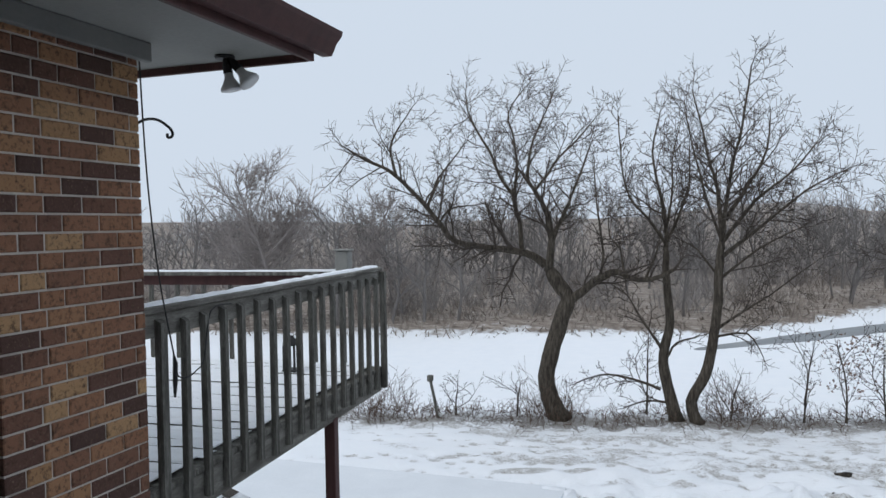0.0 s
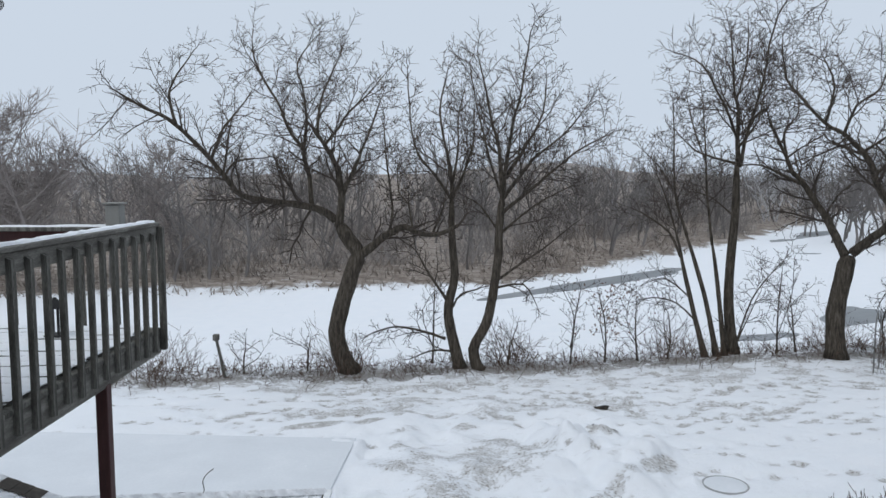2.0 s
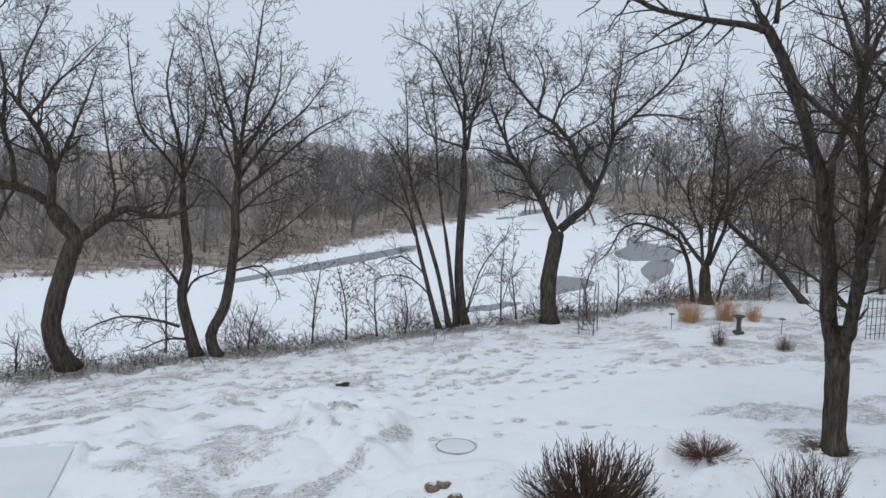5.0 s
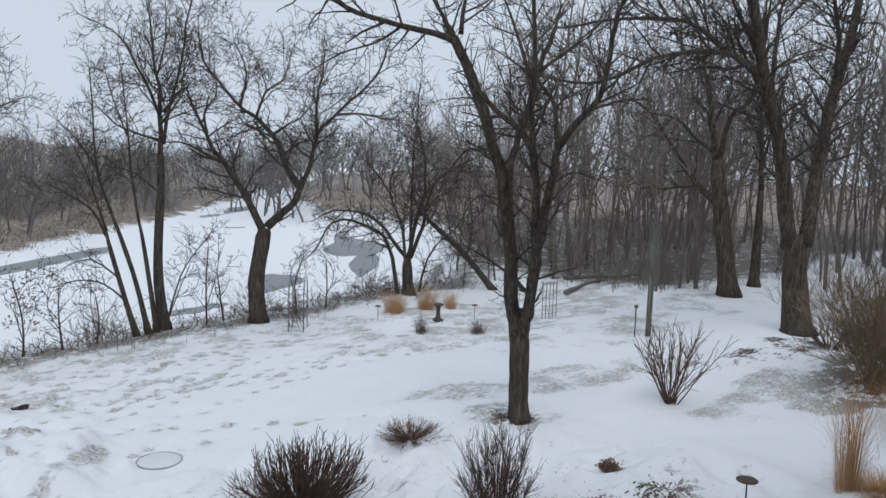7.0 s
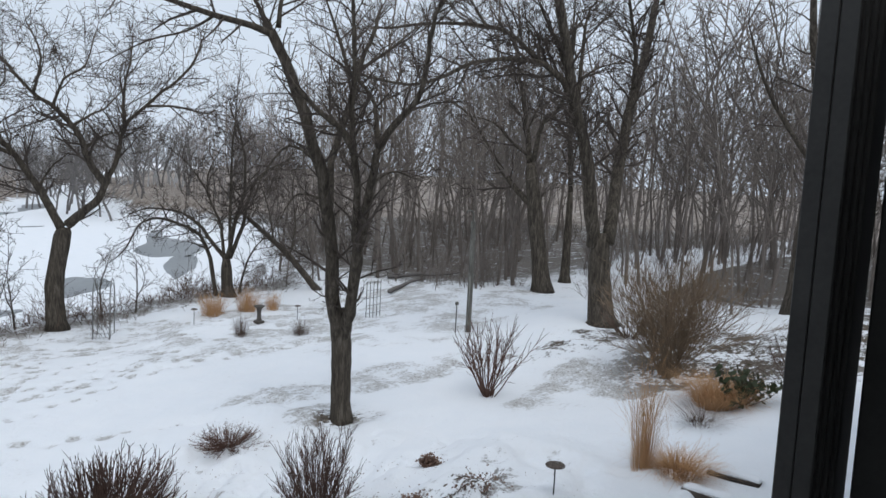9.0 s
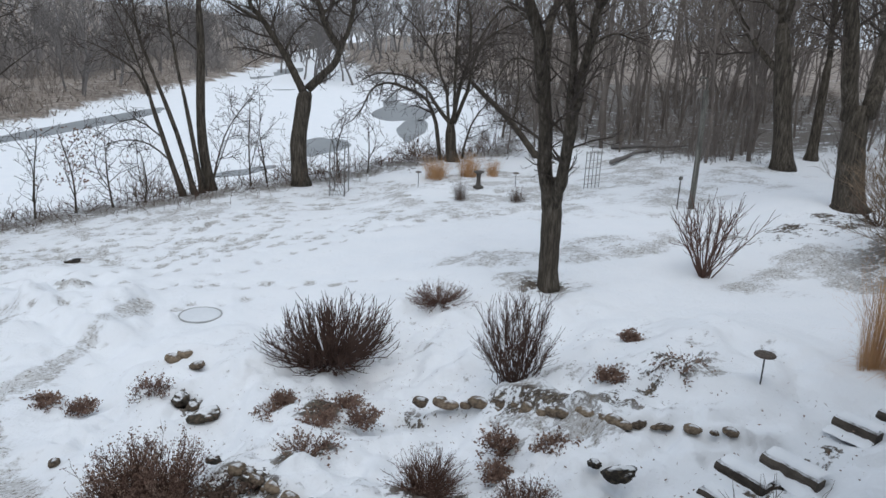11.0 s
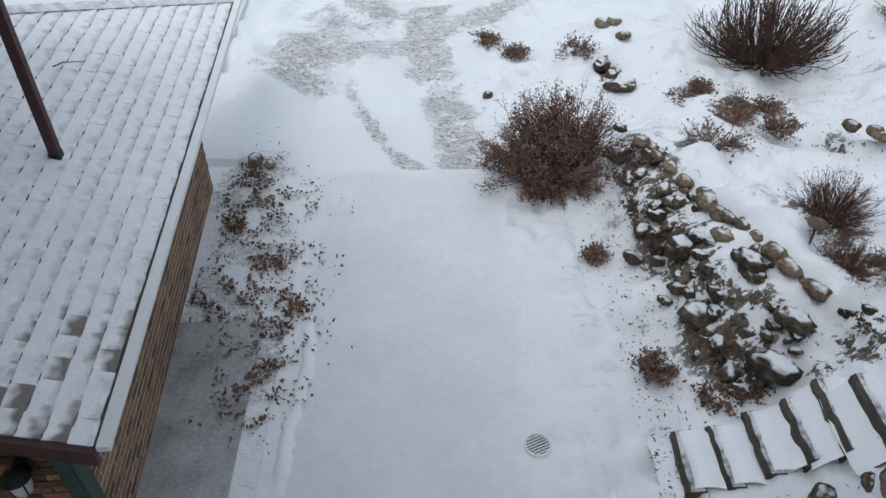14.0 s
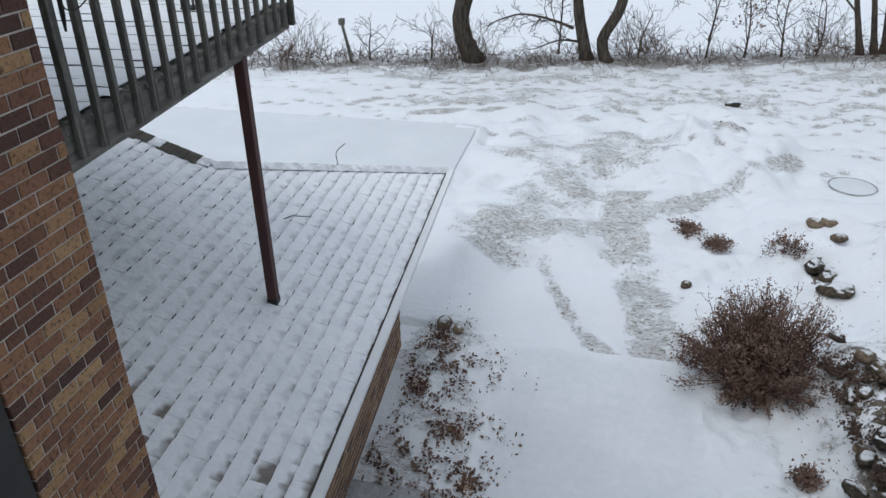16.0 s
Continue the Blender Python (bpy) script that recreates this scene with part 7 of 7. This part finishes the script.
# timber steps up the slope
for k, (x, y1, y0, z) in enumerate(STEPS):
    st = thing("garden_step", here(x, (y0 + y1) / 2, z), "snow-topped timber garden step with a dark worn edge", "step", "timber steps up the slope")
    ln = y1 - y0
    body = Shape()
    n = 8
    v, f = [], []
    for i in range(n + 1):
        yy = -ln / 2 + ln * i / n
        j = r.uniform(-.012, .012)
        v += [(-.10 + j, yy, -.14), (-.105 + j, yy, .035 + r.uniform(-.012, .012)), (-.07 + j, yy, .07), (.05, yy, .075), (.07, yy, .05), (.07, yy, -.12)]
        if i:
            for q in range(5):
                a = (i - 1) * 6 + q
                f.append((a, a + 6, a + 7, a + 1))
    f += [(0, 1, 2, 3, 4, 5), tuple(n * 6 + q for q in (5, 4, 3, 2, 1, 0))]
    body.add(v, f)
    part("timber", body, M_TIE, st, "dark wet timber")
    if 3 < k < 14:
        part("side_timber", Shape().box(.072, -ln / 2 - .02, -.12, .072 + r.uniform(.10, .17), -ln / 2 + .025, .045, .012), M_TIE, st)
    sn = Shape()
    v, f = [], []
    for i in range(n + 1):
        yy = -ln / 2 + .02 + (ln - .04) * i / n
        v += [(-.035 + r.uniform(-.012, .012), yy, .076), (-.02, yy, .098 + r.uniform(-.006, .01)), (.12, yy, .105 + r.uniform(-.008, .01)), (.24, yy, .06)]
        if i:
            for q in range(3):
                a = (i - 1) * 4 + q
                f.append((a, a + 4, a + 5, a + 1))
    part("snow_cap", sn.add(v, f), M_SNOW, st, "snow lying on the step", smooth=True)
    drop = z - STEPS[k - 1][3] if 0 < k < 13 else 0.05
    drift, v, f = Shape(), [], []
    for i in range(n + 1):
        yy = -ln / 2 + ln * i / n
        top = max(.02 - drop, -.012 + r.uniform(-.02, .012))
        v += [(-.28 - r.uniform(0, .03), yy, -drop), (-.19, yy, -drop + (top + drop) * r.uniform(.5, .62)), (-.095, yy, top)]
        if i:
            for q in range(2):
                a = (i - 1) * 3 + q
                f.append((a, a + 3, a + 4, a + 1))
    part("snow_drift", drift.add(v, f), M_SNOW, st, "snow drifted against the riser", smooth=True)


# ---- small fixtures ----
def path_lamp(x, y, tall, wide, label):
    p = thing("path_lamp", here(x, y, h(x, y)), label, "path lamp", "garden path lamps")
    part("stem", Shape().tube([(0, 0, -.1), (0.004, 0, tall * .5), (0, 0, tall)], .010, 8), M_DARK_METAL, p)
    w = wide / 2
    part("cap", Shape().lathe([(w * .96, tall - .012), (w, tall - .004), (w * .93, tall + .008), (w * .5, tall + .026), (w * .1, tall + .034)], (0, 0, 0), 22), M_TIE_METAL, p, "flat mushroom cap dusted with snow")
    return p


M_TIE_METAL = snow_over("bronze_cap", [(0.3, (0.07, 0.055, 0.045)), (0.7, (0.15, 0.12, 0.10))], 20.0, 1.0, 1.3)
path_lamp(9.08, 4.66, .46, .27, "bronze mushroom path lamp in the snow")
path_lamp(5.45, 2.79, .30, .22, "bronze mushroom path lamp beside the steps")
path_lamp(4.42, 5.36, .32, .20, "bronze mushroom path lamp among the shrubs")
for x, y in ((14.35, 21.2), (17.0, 19.2), (19.9, 20.6)):
    path_lamp(x, y, .5, .22, "small path lamp on a thin stake in the lawn")

grate = thing("drain_grate", here(1.55, 3.65, .014), "round slotted drain grate in the snow", "drain")
part("rim", Shape().lathe([(.125, -.02), (.128, .012), (.12, .02), (.108, .02), (.104, 0.0)], (0, 0, 0), 28), M_WHITE_METAL, grate)
part("well", Shape().lathe([(.104, -.01), (.104, .003), (.05, .0035)], (0, 0, 0), 28), M_DARK_METAL, grate)
for k in range(7):
    y = -.084 + .028 * k
    w = math.sqrt(.105 ** 2 - y * y)
    part("bar", Shape().box(-w, y - .007, .004, w, y + .007, .018, .002), M_WHITE_METAL, grate, at=pose(0, 0, 0, 0, 0, 24))
mh = thing("manhole", here(4.75, 14.1, h(4.75, 14.1) - .05), "round grey frosted manhole cover in the lawn", "manhole")
part("ring", Shape().lathe([(.43, -.05), (.43, .012), (.415, .018), (.40, .016), (.395, .0)], (0, 0, 0), 36), M_SOIL, mh)
part("lid", Shape().lathe([(.395, .0), (.39, .012), (.33, .025), (.1, .03)], (0, 0, 0), 36), M_DRIVE, mh, "lid under a film of snow")

ped = thing("sundial", here(15.8, 19.7, h(15.8, 19.7)) @ Matrix.Diagonal((.78, .78, .74, 1)), "dark stone pedestal in the lawn", "pedestal")
part("plinth", Shape().box(-.17, -.17, -.05, .17, .17, .1, .02), M_DARK_STONE, ped)
part("column", Shape().lathe([(.13, .1), (.10, .18), (.085, .4), (.10, .62), (.15, .68)], (0, 0, 0), 14), M_DARK_STONE, ped)
part("dish", Shape().lathe([(.15, .68), (.23, .72), (.24, .76), (.18, .765), (.05, .75)], (0, 0, 0), 18), M_DARK_STONE, ped)

arch = thing("garden_arch", here(12.2, 22.9, h(12.2, 22.9), 54), "thin metal garden arch with dry vines", "arch")
for dy in (-.25, .25):
    for off in (0, .12):
        c = [(-.5 + off, dy, 0), (-.5 + off, dy, 1.3)] + [(-(.5 - off) * math.cos(a), dy, 1.3 + (.55 - off) * math.sin(a)) for a in [math.pi * k / 10 for k in range(1, 10)]] + [(.5 - off, dy, 1.3), (.5 - off, dy, 0)]
        part("hoop", Shape().tube(c, .011, 5), M_FRIEZE, arch)
for k in range(6):
    for sx in (-.5, .5):
        part("rung", Shape().tube([(sx, -.25, .2 + .22 * k), (sx, .25, .2 + .22 * k)], .008, 5), M_FRIEZE, arch)
vine = Shape()
for k in range(60):
    q = wander((-.46 + r.gauss(0, .05), r.uniform(-.25, .25), r.uniform(0, 1.0)), (r.gauss(0, .3), r.gauss(0, .3), 1), r.uniform(.3, .8), 4, r, .3, 0)
    vine.tube(q, [.008, .007, .006, .005, .004], 3, cap=False)
part("vine", vine, M_BRUSH, arch, "dry brown vine")

cage = thing("trellis", here(18.85, 17.45, h(18.85, 17.45)), "grey wire trellis in the lawn", "trellis")
for k in range(5):
    part("upright", Shape().tube([(-.35 + .17 * k, 0, 0), (-.35 + .17 * k, 0, 1.25)], .014, 5), M_FRIEZE, cage)
for k in range(5):
    part("crossbar", Shape().tube([(-.36, 0.012, .15 + .26 * k), (.36, 0.012, .15 + .26 * k)], .011, 5), M_FRIEZE, cage)

pole = thing("bird_feeder_pole", here(18.72, 13.3, h(18.72, 13.3)), "tall grey wooden pole with a bent hook on top", "pole")
part("pole", Shape().tube([(0, 0, -.1), (0, 0, 1.8), (-.03, 0, 3.4)], [.085, .08, .075], 10), M_DECK, pole)
part("hook", Shape().tube(smooth_path([(-.03, 0, 3.35), (-.03, 0, 3.62), (-.12, 0, 3.72), (-.3, 0, 3.74), (-.38, 0, 3.66)], 3), .025, 6), M_DECK, pole)
st = thing("garden_stake", here(18.35, 13.5, h(18.35, 13.5)), "thin garden stake beside the pole", "stake")
part("rod", Shape().tube([(0, 0, -.1), (0, 0, .85)], .02, 6), M_DECK, st)
part("head", Shape().box(-.06, -.03, .85, .06, .03, .95, .01), M_DECK, st)
bh = thing("marker_post", here(-8.25, 23.2, h(-8.25, 23.2), 0), "leaning grey post with a small box on top by the bank", "post")
part("post", Shape().tube([(0.05, 0, -.1), (-.08, 0, .6), (-.2, 0, 1.15)], [.06, .055, .05], 8), M_DECK, bh)
part("box", Shape().box(-.29, -.09, 1.12, -.12, .09, 1.32, .012), M_DECK, bh)

for x, y, sz in ((3.2, 19.3, .34), (2.95, 17.45, .42), (2.7, 17.35, .26), (3.15, 17.5, .2), (1.5, 17.0, .18)):
    ob = stone(x, y, sz, BOULDERS, "dark frozen clod of earth in the ploughed snow", "frozen clods", r, .52, 1.7)
    ob.name = "earth_clod"
    ob["category"] = "clod"

# fallen trunks at the wood's edge
for x, y, ln, tn in ((24.5, 21.0, 4.5, 25), (27.5, 22.5, 3.8, -20), (30, 9.5, 4.0, 60)):
    lg = thing("fallen_log", here(x, y, h(x, y) + .05, tn), "fallen grey trunk at the edge of the wood", "log", "fallen logs")
    part("log", Shape().tube(wander((-ln / 2, 0, .02), (1, 0, .03), ln, 7, r, .05, 0), [.09, .085, .08, .075, .065, .055, .05, .04], 9), M_FAR_BARK, lg, smooth=True)
# bits of stalk and leaf on the snow of the garden
bits = Shape()
for i in range(2200):
    x, y = (r.uniform(2.6, 9.5), r.uniform(2.6, 12.0)) if i % 4 else (r.uniform(2.5, 3.0), r.uniform(3.0, 7.6))
    u = Vector((r.gauss(0, 1), r.gauss(0, 1), r.gauss(0, .3))).normalized() * r.uniform(.008, .028)
    w = Vector((-u.y, u.x, .01)) * r.uniform(.1, .5)
    p = Vector((x, y, h(x, y) + r.uniform(.01, .06)))
    bits.add([p - u, p + w, p + u, p - w], [(0, 1, 2, 3)])
tagged(part("plant_debris", bits, M_BROWN_LEAF), "bits of dead leaf and stalk on the snow", "debris", kind="stuff")
# leaf litter of the bed beside the garage, and twigs on the roof
lit = Shape()
for cx, cy, rx, ry, n in ((-1.66, 7.75, .3, .55, 330), (-1.75, 6.85, .34, .25, 260), (-1.2, 6.25, .35, .2, 220), (-1.7, 5.6, .45, .35, 420), (-.9, 5.35, .22, .3, 240), (-1.1, 4.45, .28, .45, 380), (-1.35, 7.3, .5, .35, 280), (-1.3, 5.4, .6, .9, 260)):
    for i in range(int(n * 2.3)):
        x, y = cx + r.gauss(0, rx * .72), cy + r.gauss(0, ry * .68)
        if x < -2.0 or noise.noise(Vector((x * 4.2, y * 4.2, 3.0))) + .45 * noise.noise(Vector((x * 11, y * 11, 8.0))) < -.06:
            continue
        u = Vector((r.gauss(0, 1), r.gauss(0, 1), r.gauss(0, .4))).normalized() * r.uniform(.009, .034)
        w = Vector((-u.y, u.x, r.gauss(0, .02))) * r.uniform(.3, .6)
        p = Vector((x, y, r.uniform(.015, .05)))
        lit.add([p - u, p + w, p + u, p - w + Vector((0, 0, .012))], [(0, 1, 2, 3)])
tagged(part("leaf_litter", lit, M_BROWN_LEAF), "brown dead leaves scattered on the frosted bed", "leaf litter", kind="stuff")
for k, (x, y, w, t) in enumerate([(-1.72, 6.85, .3, .13), (-1.1, 6.15, .2, .14), (-.86, 5.35, .22, .15), (-1.68, 7.95, .26, .10)]):
    shrub("perennial", x, y, w, t, 26, M_DRY_GRASS, "tan withered plant in the bed by the garage", 80 + k, 1.0, 3, .004, M_BROWN_LEAF, 90, "withered perennials")
ridge = Shape()
v, f = [], []
for i in range(31):
    y = 3.2 + 2.2 * i / 30
    x = -.68 + .05 * math.sin(y * 3) + r.gauss(0, .012)
    t = r.uniform(.015, .05) * (1 if 2 < i < 28 else .3)
    w = r.uniform(.85, 1.15)
    v += [(x - .07 * w, y, .0), (x - .03 * w, y, t), (x + .03 * w, y, t * .9), (x + .08 * w, y, .0)]
    if i:
        for q in range(3):
            a = (i - 1) * 4 + q
            f.append((a, a + 4, a + 5, a + 1))
tagged(part("snow_ridge", ridge.add(v, f), M_SNOW, smooth=True), "low shovelled ridge of snow along the walk", "snow", kind="stuff")
tw = thing("fallen_twig", GAR @ pose(-1.35, 4.25, 1.35 * PITCH + .02, 0, 0, 20), "dark twig lying on the snowy roof", "twig")
part("twig", Shape().tube([(0, 0, .01), (.1, .05, .015), (.22, .04, .0), (.3, .08, -.03)], [.007, .006, .005, .003], 5), M_BARK, tw)
wr = thing("bent_twig", GAR @ pose(-1.25, 5.95, 1.25 * PITCH + .01, 0, 0, 15), "thin bare twig standing up from the roof's edge", "twig")
part("twig", Shape().tube(smooth_path([(-.5, .1, .0), (-.25, .05, .03), (0, 0, .02), (0, 0, .16), (.04, 0, .24), (.13, 0, .31)], 3), .006, 5), M_BARK, wr)
